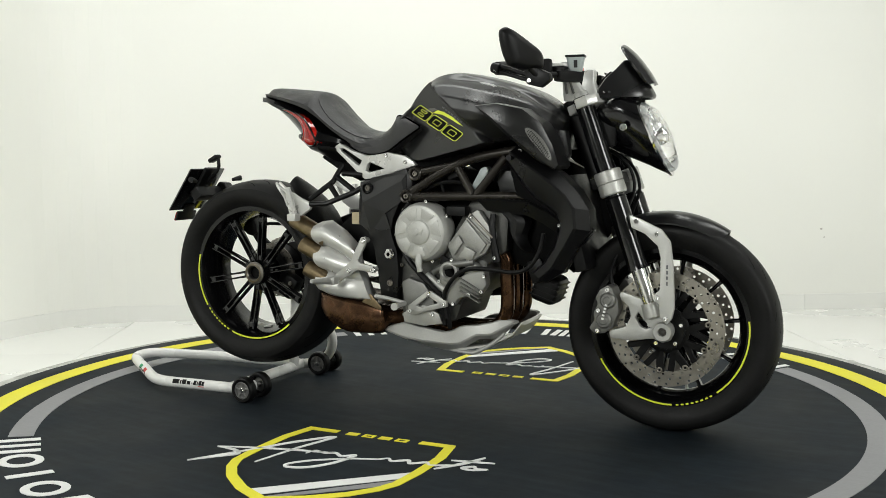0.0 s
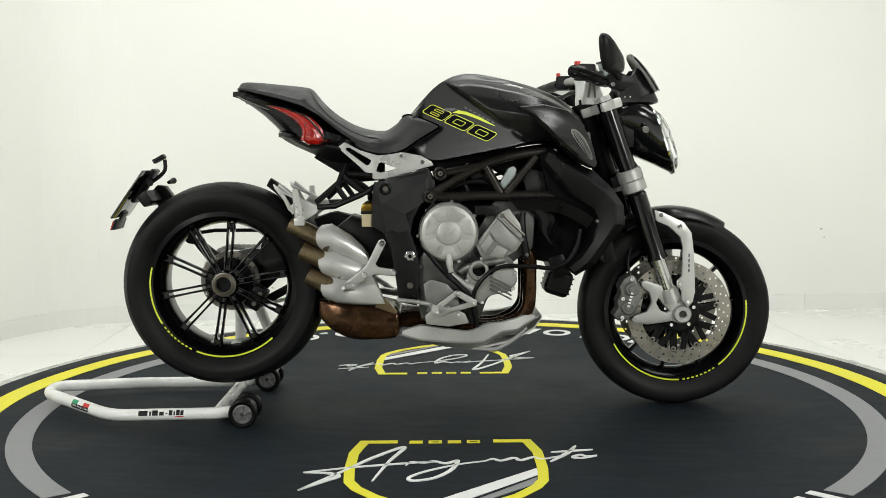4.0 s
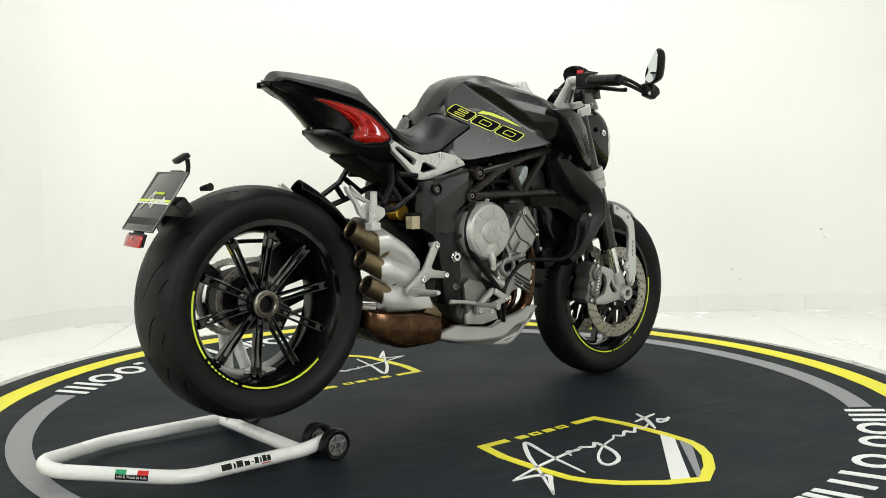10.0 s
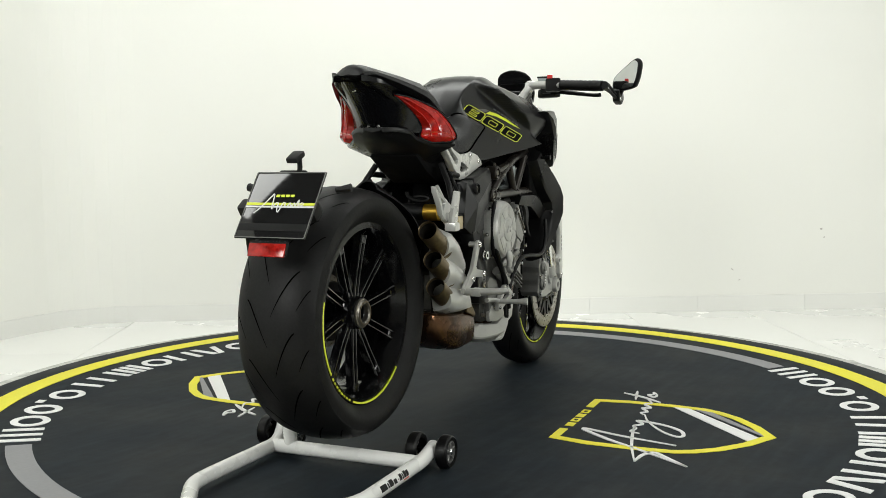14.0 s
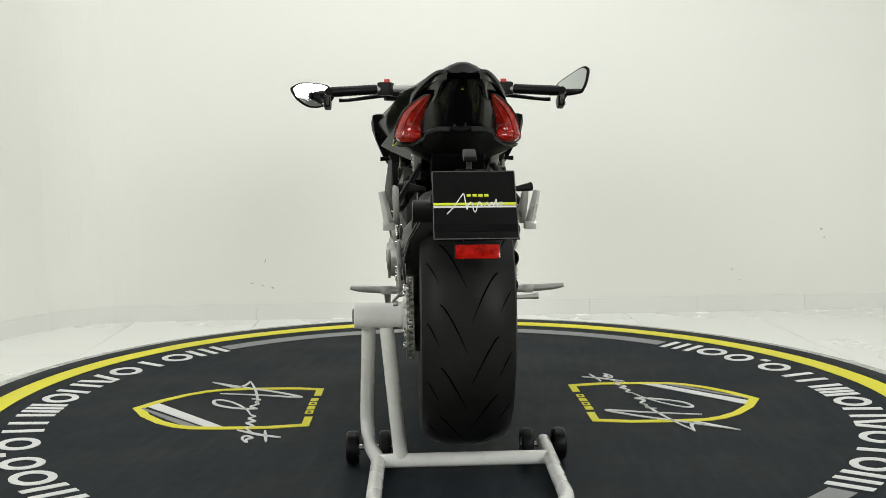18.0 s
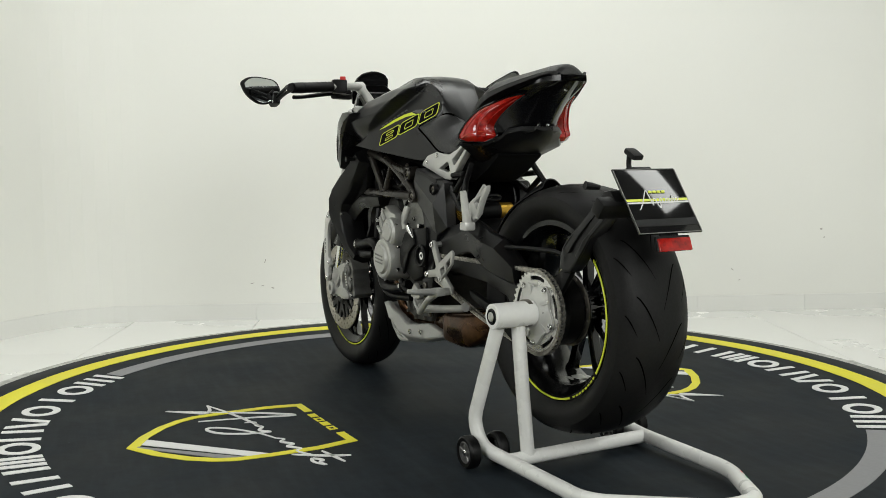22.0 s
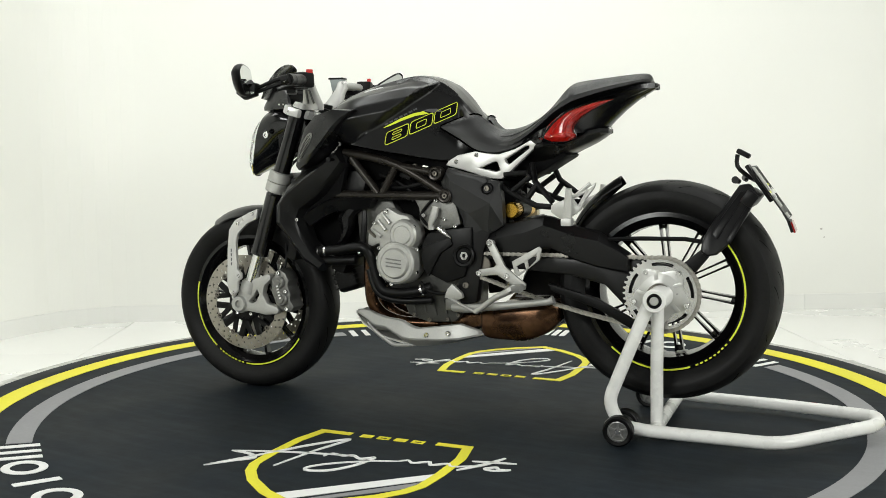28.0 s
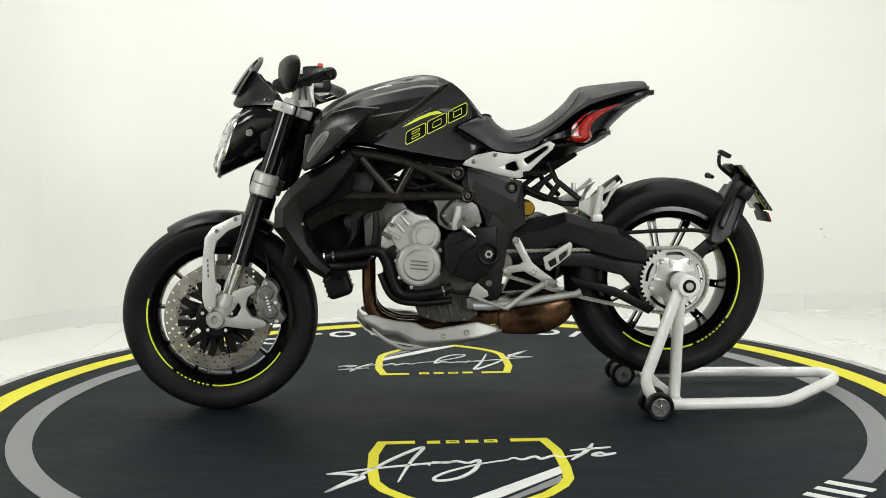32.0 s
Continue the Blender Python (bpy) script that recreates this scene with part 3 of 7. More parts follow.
def drilled_ring(c, y, r0, r1, rows, n, thick, hole=0.0042):
    """A brake rotor with rows of drilled holes."""
    bm = bmesh.new()
    dr, da = (r1 - r0) / rows, 2 * math.pi / n
    for j in range(rows):
        for i in range(n):
            ra, rb = r0 + j * dr, r0 + (j + 1) * dr
            off = da * 0.33 * j
            aa, ab = i * da + off, (i + 1) * da + off
            am, rm = (aa + ab) / 2, (ra + rb) / 2
            outer = [(ra, aa), (ra, am), (ra, ab), (rm, ab), (rb, ab), (rb, am), (rb, aa), (rm, aa)]
            ov = [bm.verts.new((c[0] + r * math.cos(a), y, c[2] + r * math.sin(a))) for r, a in outer]
            cx, cz = c[0] + rm * math.cos(am), c[2] + rm * math.sin(am)
            if (i + j) % 2 == 0:
                iv = []
                for v in ov:
                    d = Vector((v.co.x - cx, 0, v.co.z - cz)).normalized() * hole
                    iv.append(bm.verts.new((cx + d.x, y, cz + d.z)))
                for k in range(8):
                    bm.faces.new((ov[k], ov[(k + 1) % 8], iv[(k + 1) % 8], iv[k]))
            else:
                bm.faces.new(ov)
    bmesh.ops.remove_doubles(bm, verts=bm.verts, dist=2e-5)
    got = bmesh.ops.extrude_face_region(bm, geom=bm.faces[:])
    bmesh.ops.translate(bm, vec=(0, thick, 0), verts=[v for v in got["geom"] if isinstance(v, bmesh.types.BMVert)])
    return bm


def polar(c, r, deg, y):
    a = radians(deg)
    return Vector((c[0] + r * math.cos(a), y, c[2] + r * math.sin(a)))


def spoke(c, deg, r0, r1, y0, y1, gap0, gap1, w, depth, twin=True):
    """A spoke of one or two bars from hub to rim."""
    bm = bmesh.new()
    a = radians(deg)
    d, n = Vector((math.cos(a), 0, math.sin(a))), Vector((-math.sin(a), 0, math.cos(a)))
    for s in ((-1, 1) if twin else (0,)):
        rings = []
        for t in np.linspace(0, 1, 6):
            r = r0 + (r1 - r0) * t
            y = y0 + (y1 - y0) * t ** 1.5
            g = s * (gap0 + (gap1 - gap0) * t)
            k = w * (1.25 - 0.5 * math.sin(math.pi * t))
            o = Vector((c[0], 0, c[2])) + d * r + n * g
            rings.append([bm.verts.new(o + n * (k * p) + Vector((0, y + depth * q, 0))) for p, q in ((-0.5, -0.35), (-0.2, -0.5), (0.2, -0.5), (0.5, -0.35), (0.42, 0.5), (-0.42, 0.5))])
        skin(bm, rings)
    if twin:
        for r in (r1 - 0.012, r0 + 0.02):
            block((0.018, depth * 0.8, 2 * (gap1 if r > 0.1 else gap0) + w), Matrix.Translation(Vector((c[0], (y1 if r > 0.1 else y0), c[2])) + d * r) @ Matrix.Rotation(-a, 4, "Y"), 0.002, bm=bm, seg=1)
    return bm


def stripe_arc(c, r, w, y, a0, a1, parent, mt, label):
    s = 1 if y > 0 else -1
    part("stripe", lathe([(r - w / 2, y), (r + w / 2, y), (r + w / 2, y - s * 0.002), (r - w / 2, y - s * 0.002)], 40, c, closed=True, a0=a0, a1=a1), mt, parent, label)


# rear wheel
rear = tagged(new("rear_wheel"), label="gloss black ten-spoke rear wheel with a wide tyre")
rear.parent = bike
TR = (0.222, 0.311, 0.105)
part("tyre", lathe(tyre_profile(*TR), 96, RW, closed=True), RUBBER, rear, "wide worn black road tyre")
tread(*TR, RW, 14, rear)
rim_prof = [(0.2235, -0.080), (0.2235, -0.074), (0.214, -0.071), (0.206, -0.062), (0.194, -0.03), (0.192, 0.0), (0.196, 0.05), (0.206, 0.064), (0.214, 0.071), (0.2235, 0.074), (0.2235, 0.080),
            (0.211, 0.0815), (0.204, 0.072), (0.188, 0.052), (0.184, 0.0), (0.187, -0.03), (0.200, -0.066), (0.209, -0.0815)]
part("rim", lathe(rim_prof, 96, RW, closed=True), RIMB, rear, "gloss black rim")
for k in range(10):
    part("spoke", spoke(RW, 82 + 36 * k, 0.03, 0.192, -0.035, -0.05, 0.0075, 0.0085, 0.0075, 0.022), GLOSS, rear)
part("hub", lathe([(0.022, -0.058), (0.026, -0.062), (0.036, -0.062), (0.04, -0.056), (0.042, -0.03), (0.05, -0.01), (0.05, 0.07), (0.03, 0.08), (0.02, 0.08), (0.02, -0.058)], 36, RW), GLOSS, rear)
part("hub_nut", lathe([(0.0225, -0.045), (0.0225, -0.070), (0.0255, -0.074), (0.030, -0.072), (0.033, -0.068), (0.0365, -0.067), (0.0365, -0.06), (0.0225, -0.045)], 32, RW), STEEL, rear, "large burnished hub nut")
part("hub_mark", lathe([(0.027, -0.0742), (0.029, -0.0742), (0.029, -0.072), (0.027, -0.072)], 32, RW), BRASS, rear, "thin brass-coloured ring")
part("axle_bore", lathe([(1e-5, -0.05), (0.0222, -0.05), (0.0222, -0.046), (1e-5, -0.046)], 24, RW), PLASTIC, rear, "dark hollow axle")
part("brake_disc", drilled_ring(RW, 0.034, 0.062, 0.092, 3, 40, 0.005, 0.0032), STEEL, rear, "drilled steel rear brake disc")
stripe_arc(RW, 0.2175, 0.0048, -0.0835, 165, 212, rear, LIME, "lime-green rim stripe")
stripe_arc(RW, 0.2175, 0.0048, -0.0835, 247, 312, rear, LIME, "lime-green rim stripe")
stripe_arc(RW, 0.2175, 0.0048, 0.0835, 140, 215, rear, LIME, "lime-green rim stripe")
stripe_arc(RW, 0.2175, 0.0048, 0.0835, 250, 312, rear, LIME, "lime-green rim stripe")
for k in range(8):
    for s, a in ((-1, 215), (1, 218)):
        stripe_arc(RW, 0.2175, 0.0042, s * 0.0833, a + k * 3.7, a + k * 3.7 + 2.0, rear, LIME, "small printed bar")
for k, a in enumerate((259, 278)):
    block_bm = block((0.03, 0.05, 0.004), Matrix.Translation(polar(RW, 0.186, a, -0.012)) @ Matrix.Rotation(-radians(a + 90), 4, "Y"), 0.001)
    part("balance_weight", block_bm, ALU, rear, "stuck-on silver balance weight")

for ob in rear.children:
    ob.data.transform(Matrix.Translation((0, 0.011, 0)))

# front wheel
front = tagged(new("front_wheel"), label="gloss black front wheel with drilled twin discs")
front.parent = bike
TF = (0.222, 0.2965, 0.061)
part("tyre", lathe(tyre_profile(*TF), 96, FW, closed=True), RUBBER, front, "worn black front road tyre")
tread(*TF, FW, 12, front)
fr = [(r, y * 0.56) for r, y in rim_prof]
part("rim", lathe(fr, 96, FW, closed=True), RIMB, front, "gloss black rim")
for k in range(10):
    part("spoke", spoke(FW, 8 + 36 * k, 0.03, 0.194, 0.0, 0.0, 0.0, 0.0, 0.010, 0.026, twin=False), GLOSS, front)
part("hub", lathe([(0.016, -0.085), (0.03, -0.085), (0.036, -0.07), (0.034, 0.0), (0.036, 0.07), (0.03, 0.085), (0.016, 0.085)], 32, FW), GLOSS, front)
for s in (-1, 1):
    y = s * 0.078
    part("brake_disc", drilled_ring(FW, y - 0.0025, 0.117, 0.158, 3, 60, 0.005, 0.0038), DISC, front, "drilled steel brake disc")
    part("disc_carrier", lathe([(0.04, y - s * 0.012), (0.064, y - s * 0.003), (0.064, y + s * 0.003), (0.053, y + s * 0.008), (0.034, y + s * 0.006), (0.034, y - s * 0.012)], 36, FW), PLASTIC, front, "black disc carrier")
    for k in range(10):
        a = 36 * k + 18 * (s > 0)
        ar = radians(a)
        part("carrier_spoke", block((0.064, 0.008, 0.021), Matrix.Translation(polar(FW, 0.087, a + 8, y)) @ Matrix.Rotation(-ar - 0.35, 4, "Y"), 0.0015, seg=1), PLASTIC, front)
        part("carrier_spoke", block((0.058, 0.008, 0.017), Matrix.Translation(polar(FW, 0.088, a - 6, y)) @ Matrix.Rotation(-ar + 0.45, 4, "Y"), 0.0015, seg=1), PLASTIC, front)
    teeth = []
    for k in range(96):
        r = 0.056 if k % 4 < 2 else 0.051
        teeth.append(tuple(polar(FW, r, 3.75 * k, 0)[j] for j in (0, 2)))
    part("sensor_ring", plate(teeth, y + s * 0.008, y + s * 0.010, 0), PLASTIC, front, "black toothed sensor ring")
    for k in range(5):
        q = polar(FW, 0.045, 72 * k + 20, y)
        part("bolt", bolt(q.x, y + s * 0.010, q.z, 0.006, 0.004), CHROME, front)
    for k in range(10):
        q = polar(FW, 0.115, 36 * k + 10, y)
        part("disc_button", lathe([(0.003, y - s * 0.004), (0.0085, y - s * 0.004), (0.0085, y + s * 0.005), (0.006, y + s * 0.006), (0.003, y + s * 0.004)], 14, (q.x, 0, q.z)), STEEL, front)
stripe_arc(FW, 0.2165, 0.0045, -0.0475, 208, 273, front, LIME, "lime-green rim stripe")
stripe_arc(FW, 0.2165, 0.0045, -0.0475, 308, 368, front, LIME, "lime-green rim stripe")
stripe_arc(FW, 0.2165, 0.0045, 0.0475, 213, 277, front, LIME, "lime-green rim stripe")
stripe_arc(FW, 0.2165, 0.0045, 0.0475, 312, 375, front, LIME, "lime-green rim stripe")
for k in range(8):
    for s, a in ((-1, 276), (1, 280)):
        stripe_arc(FW, 0.2165, 0.004, s * 0.0473, a + k * 3.7, a + k * 3.7 + 2.0, front, LIME, "small printed bar")

# fork
FT, FD = Vector((0.472, 0, 0.925)), Vector((0.688, 0, 0.3))
fdir = (FD - FT).normalized()


def fork_point(z, y):
    t = (z - FT.z) / (FD.z - FT.z)
    return (FT.x + (FD.x - FT.x) * t, y, z)


for s in (-1, 1):
    y = s * 0.1
    part("fork_tube", tube([fork_point(0.932, y), fork_point(0.66, y), fork_point(0.655, y), fork_point(0.475, y), fork_point(0.462, y)], [0.0265, 0.0265, 0.03, 0.028, 0.031], 24), GLOSS, bike, "gloss black fork outer tube")
    part("fork_stanchion", tube([fork_point(0.48, y), fork_point(0.34, y)], 0.0215, 24), CHROME, bike, "polished fork inner tube")
    p = Vector(fork_point(0.697, y))
    q0, q1 = p - fdir * 0.034, p + fdir * 0.034
    b = tube([q0, q0 + fdir * 0.003, p - fdir * 0.002, p, p + fdir * 0.002, q1 - fdir * 0.003, q1], [0.035, 0.0375, 0.0375, 0.034, 0.0375, 0.0375, 0.035], 28)
    part("lower_clamp", b, ALU, bike, "silver lower fork clamp")
    part("fork_cap", tube([fork_point(0.93, y), fork_point(0.946, y)], [0.022, 0.018], 20), ALU, bike)
    # fork foot with caliper arms
    foot = plate([(0.580, 0.394), (0.592, 0.399), (0.624, 0.388), (0.655, 0.378), (0.692, 0.376), (0.713, 0.315), (0.728, 0.293), (0.722, 0.272), (0.70, 0.264), (0.675, 0.274), (0.604, 0.264), (0.560, 0.268), (0.552, 0.280), (0.560, 0.291), (0.598, 0.302), (0.613, 0.332), (0.606, 0.360), (0.584, 0.378)],
                 y - 0.012, y + 0.012 + s * 0.006, 0.005, ([(0.626, 0.330), (0.640, 0.306), (0.655, 0.300), (0.668, 0.304), (0.645, 0.328), (0.634, 0.345)],))
    lathe([(0.011, y - s * 0.02), (0.026, y - s * 0.02), (0.028, y + s * 0.02), (0.024, y + s * 0.028), (0.012, y + s * 0.028), (0.011, y + s * 0.018)], 24, FW, foot)
    tube([fork_point(0.372, y), fork_point(0.335, y)], [0.0255, 0.029], 20, bm=foot)
    part("fork_foot", foot, ALU, bike, "cast aluminium fork foot with caliper arms")
    cal = plate([(0.526, 0.402), (0.548, 0.416), (0.562, 0.410), (0.568, 0.392), (0.578, 0.378), (0.581, 0.342), (0.570, 0.318), (0.564, 0.298), (0.540, 0.281), (0.511, 0.277), (0.496, 0.294), (0.512, 0.317), (0.508, 0.335), (0.520, 0.361), (0.514, 0.38)], y - s * 0.05, y + s * 0.016, 0.005)
    for cx, cz in ((0.551, 0.374), (0.540, 0.318)):
        solid_disc(0.022, y + s * 0.014, y + s * 0.026, 22, (cx, 0, cz), 0.004, cal)
        solid_disc(0.012, y + s * 0.024, y + s * 0.030, 16, (cx, 0, cz), 0.002, cal)
    for k in range(5):
        part("bar", block((0.007, 0.002, 0.005), pose(0.549 - 0.0025 * k, y + s * 0.0305, 0.362 - 0.0095 * k, 0, 14, 0), 0), WHITE_P, bike, "small white printed bar")
    caliper = part("brake_caliper", cal, ALU_D, bike, "grey four-piston radial brake caliper")
    for cx, cz in ((0.550, 0.404), (0.522, 0.288), (0.524, 0.345)):
        part("bolt", bolt(cx, y + s * 0.017, cz, 0.007, 0.006), CHROME, caliper)
    # silver fender bracket
    g = plate([(0.612, 0.612), (0.640, 0.602), (0.700, 0.574), (0.724, 0.542), (0.732, 0.48), (0.737, 0.365), (0.730, 0.335), (0.716, 0.318), (0.698, 0.34), (0.696, 0.372), (0.683, 0.382),
               (0.683, 0.40), (0.697, 0.412), (0.698, 0.50), (0.690, 0.53), (0.655, 0.562), (0.618, 0.578)], s * 0.122, s * 0.136, 0.004)
    guard = part("fender_bracket", g, SILVER, bike, "silver cast fender bracket")
    for cx, cz in ((0.632, 0.596), (0.688, 0.562), (0.692, 0.391), (0.714, 0.336)):
        part("bolt", bolt(cx, s * 0.136, cz, 0.0065, 0.005), CHROME, guard)
    for cz in (0.43, 0.445, 0.46, 0.475):
        part("bar", block((0.004, 0.001, 0.01), Matrix.Translation((0.7165, s * 0.1364, cz)), 0), DECAL_G, guard, "small printed bar")
    part("brake_hose", tube([(0.555, y - s * 0.02, 0.405), (0.548, y - s * 0.03, 0.45), (0.565, y - s * 0.055, 0.52), (0.575, y - s * 0.06, 0.60), (0.60, s * 0.03, 0.68), (0.575, s * 0.02, 0.75), (0.50, s * 0.02, 0.80)], 0.0045, 10, 6), PLASTIC, bike, "black brake hose")
for k in range(4):
    p = Vector(fork_point(0.628 - 0.012 * k, -0.1))
    part("bar", tube([p + Vector((-0.010, -0.0245, 0.004)), p + Vector((0.008, -0.0265, -0.002))], 0.0022, 6), GOLD, bike, "small gold printed bar")
part("valve_stem", tube([polar(FW, 0.188, 283, 0.012), polar(FW, 0.165, 283, 0.018)], [0.005, 0.0035], 8), ALU, front, "tyre valve stem")
part("front_axle", tube([(FW[0], -0.112, FW[2]), (FW[0], 0.112, FW[2])], 0.0125, 20), STEEL, bike)

# front mudguard
rings = []
for a in np.linspace(60, 122, 22):
    t = (a - 60) / 62
    ro = 0.3065 + 0.014 * math.sin(math.pi * min(1, t * 1.1) * 0.5)
    hw = 0.030 + 0.042 * math.sin(math.pi * (0.12 + 0.62 * min(1.0, t * 1.5)))
    ring = []
    for lift in (0.004, 0.0):
        pts = []
        for k in np.linspace(-1, 1, 13):
            drop = 0.03 * abs(k) ** 2.6
            pts.append(polar(FW, ro + lift - drop, a, k * hw))
        ring += pts if lift else list(reversed(pts))
    rings.append(ring)
part("front_mudguard", loft(rings), MATTE, bike, "matt black front mudguard")

# headlight
def oval(x, hw, z0, z1, tilt=0.0, n=36, p=2.9, pinch=0.58):
    """A rounded teardrop section at x; tilt moves its top back, pinch narrows its foot."""
    out = []
    zc, hz = (z0 + z1) / 2, (z1 - z0) / 2
    for a in np.linspace(0, 2 * math.pi, n, endpoint=False):
        c, s = math.cos(a), math.sin(a)
        yy = math.copysign(abs(c) ** (2 / p), c) * hw
        zz = math.copysign(abs(s) ** (2 / p), s) * hz
        out.append((x - tilt * zz, yy * (1 - pinch * (0.5 - 0.5 * zz / hz) ** 1.6), zc + zz))
    return out


part("headlight_shell", loft([oval(0.512, 0.096, 0.80, 0.915, 0.04, p=4.2), oval(0.545, 0.104, 0.778, 0.928, 0.14, p=4.2), oval(0.578, 0.108, 0.760, 0.934, 0.24, p=4.2), oval(0.610, 0.107, 0.742, 0.933, 0.33, p=4.0),
                              oval(0.634, 0.103, 0.727, 0.931, 0.38, p=3.6), oval(0.652, 0.099, 0.716, 0.929, 0.42, p=3.2), oval(0.646, 0.092, 0.727, 0.918, 0.42)]), GLOSS, bike, "gloss black headlight housing", angle=26)
part("headlight_bezel", loft([oval(0.650, 0.099, 0.714, 0.929, 0.42), oval(0.657, 0.098, 0.715, 0.927, 0.42), oval(0.657, 0.092, 0.725, 0.919, 0.42), oval(0.650, 0.092, 0.725, 0.919, 0.42)], cap=False), CHROME, bike, "bright headlight rim")
part("headlight_reflector", loft([oval(0.655, 0.091, 0.726, 0.918, 0.42), oval(0.664, 0.082, 0.736, 0.908, 0.42), oval(0.665, 0.076, 0.743, 0.90, 0.42), oval(0.648, 0.060, 0.763, 0.88, 0.42), oval(0.634, 0.036, 0.79, 0.855, 0.42), oval(0.630, 0.012, 0.815, 0.835, 0.42)]), INNER, bike, "silver reflector", angle=60)
part("headlight_bulb", loft([oval(0.634, 0.020, 0.80, 0.845, 0.4), oval(0.662, 0.018, 0.803, 0.842, 0.4), oval(0.669, 0.008, 0.815, 0.83, 0.4)]), CHROME, bike, "bright bulb shield")
for k in (-2, 0, 2):
    z = 0.823 + k * 0.030
    hw = 0.070 - 0.006 * abs(k) + 0.005 * min(k, 0)
    part("reflector_step", tube([(0.666 - 0.42 * (z - 0.823), -hw, z), (0.652 - 0.42 * (z - 0.823), 0, z + 0.003), (0.666 - 0.42 * (z - 0.823), hw, z)], 0.0028, 6, 4), CHROME, bike, "bright reflector step")
part("headlight_lens", loft([oval(0.656, 0.0915, 0.726, 0.918, 0.42), oval(0.668, 0.089, 0.729, 0.914, 0.42), oval(0.677, 0.081, 0.738, 0.906, 0.42), oval(0.685, 0.066, 0.752, 0.892, 0.42), oval(0.691, 0.042, 0.778, 0.866, 0.42), oval(0.693, 0.014, 0.81, 0.836, 0.42)]), CLEAR, bike, "clear bowed headlight lens", angle=60)
for s in (-1, 1):
    part("bolt", bolt(0.588, s * 0.107, 0.848, 0.011, 0.008), CHROME, bike, "bright headlight screw")
    part("headlight_bracket", plate([(0.50, 0.90), (0.535, 0.91), (0.56, 0.87), (0.56, 0.80), (0.53, 0.79), (0.515, 0.84)], s * 0.073, s * 0.084, 0.003), PLASTIC, bike)

# instrument cowl and fly screen
def strap(rows, thick):
    """A curved panel: rows of (x, z, half width), bowed forward in the middle."""
    rings = []
    for x, z, hw, bow in rows:
        o = [(x + bow * (1 - k * k), k * hw, z) for k in np.linspace(-1, 1, 13)]
        rings.append(o + [(p[0] - thick, p[1] * 0.97, p[2] - thick * 0.3) for p in reversed(o)])
    return loft(rings)


rings = []
for xf, z, hw, deep in ((0.645, 0.930, 0.097, 0.125), (0.648, 0.938, 0.097, 0.133), (0.640, 0.955, 0.092, 0.126), (0.622, 0.985, 0.080, 0.090), (0.606, 1.010, 0.066, 0.048), (0.596, 1.026, 0.054, 0.026), (0.590, 1.033, 0.046, 0.016)):
    rim = [(xf - deep * abs(k) ** 2.4, hw * math.copysign(abs(k) ** 0.75, k), z) for k in np.linspace(-1, 1, 25)]
    rings.append(rim + [(p[0] - 0.006, p[1] * 0.94, p[2] - 0.002) for p in reversed(rim)])
part("instrument_cowl", loft(rings), MATTE, bike, "satin black instrument cowl", angle=50)
part("fly_screen", strap([(0.640, 0.968, 0.054, 0.014), (0.619, 0.998, 0.066, 0.018), (0.596, 1.030, 0.068, 0.018), (0.578, 1.054, 0.061, 0.016), (0.568, 1.068, 0.046, 0.011), (0.564, 1.075, 0.028, 0.006), (0.562, 1.079, 0.010, 0.002)], 0.006), SMOKE, bike, "small smoked fly screen")
for s in (-1, 1):
    for x in (0.53, 0.545):
        part("bolt", bolt(x, s * 0.097, 0.944, 0.003, 0.002), CHROME, bike)
instr = part("instrument", block((0.035, 0.13, 0.06), pose(0.545, 0, 0.972, 0, -42, 0), 0.008), PLASTIC, bike, "black digital instrument pod")
part("display", block((0.003, 0.10, 0.04), pose(0.5305, 0, 0.986, 0, -42, 0), 0.001), SMOKE, instr, "dark display")

# yoke, handlebar and controls
b = plate([(0.405, -0.045), (0.43, -0.06), (0.455, -0.128), (0.49, -0.135), (0.515, -0.118), (0.522, -0.05), (0.522, 0.05), (0.515, 0.118), (0.49, 0.135), (0.455, 0.128), (0.43, 0.06), (0.405, 0.045)], -0.004, 0.024, 0.005)
b.transform(Matrix.Translation((0, 0, 0.926)) @ Matrix.Translation((0.47, 0, 0)) @ Matrix.Rotation(radians(-18), 4, "Y") @ Matrix.Translation((-0.47, 0, 0)) @ Matrix.Rotation(radians(-90), 4, "X"))
part("top_yoke", b, SILVER, bike, "silver top yoke")
part("ignition_lock", tube([(0.435, 0, 0.90), (0.425, 0, 0.945)], 0.019, 20), PLASTIC, bike)
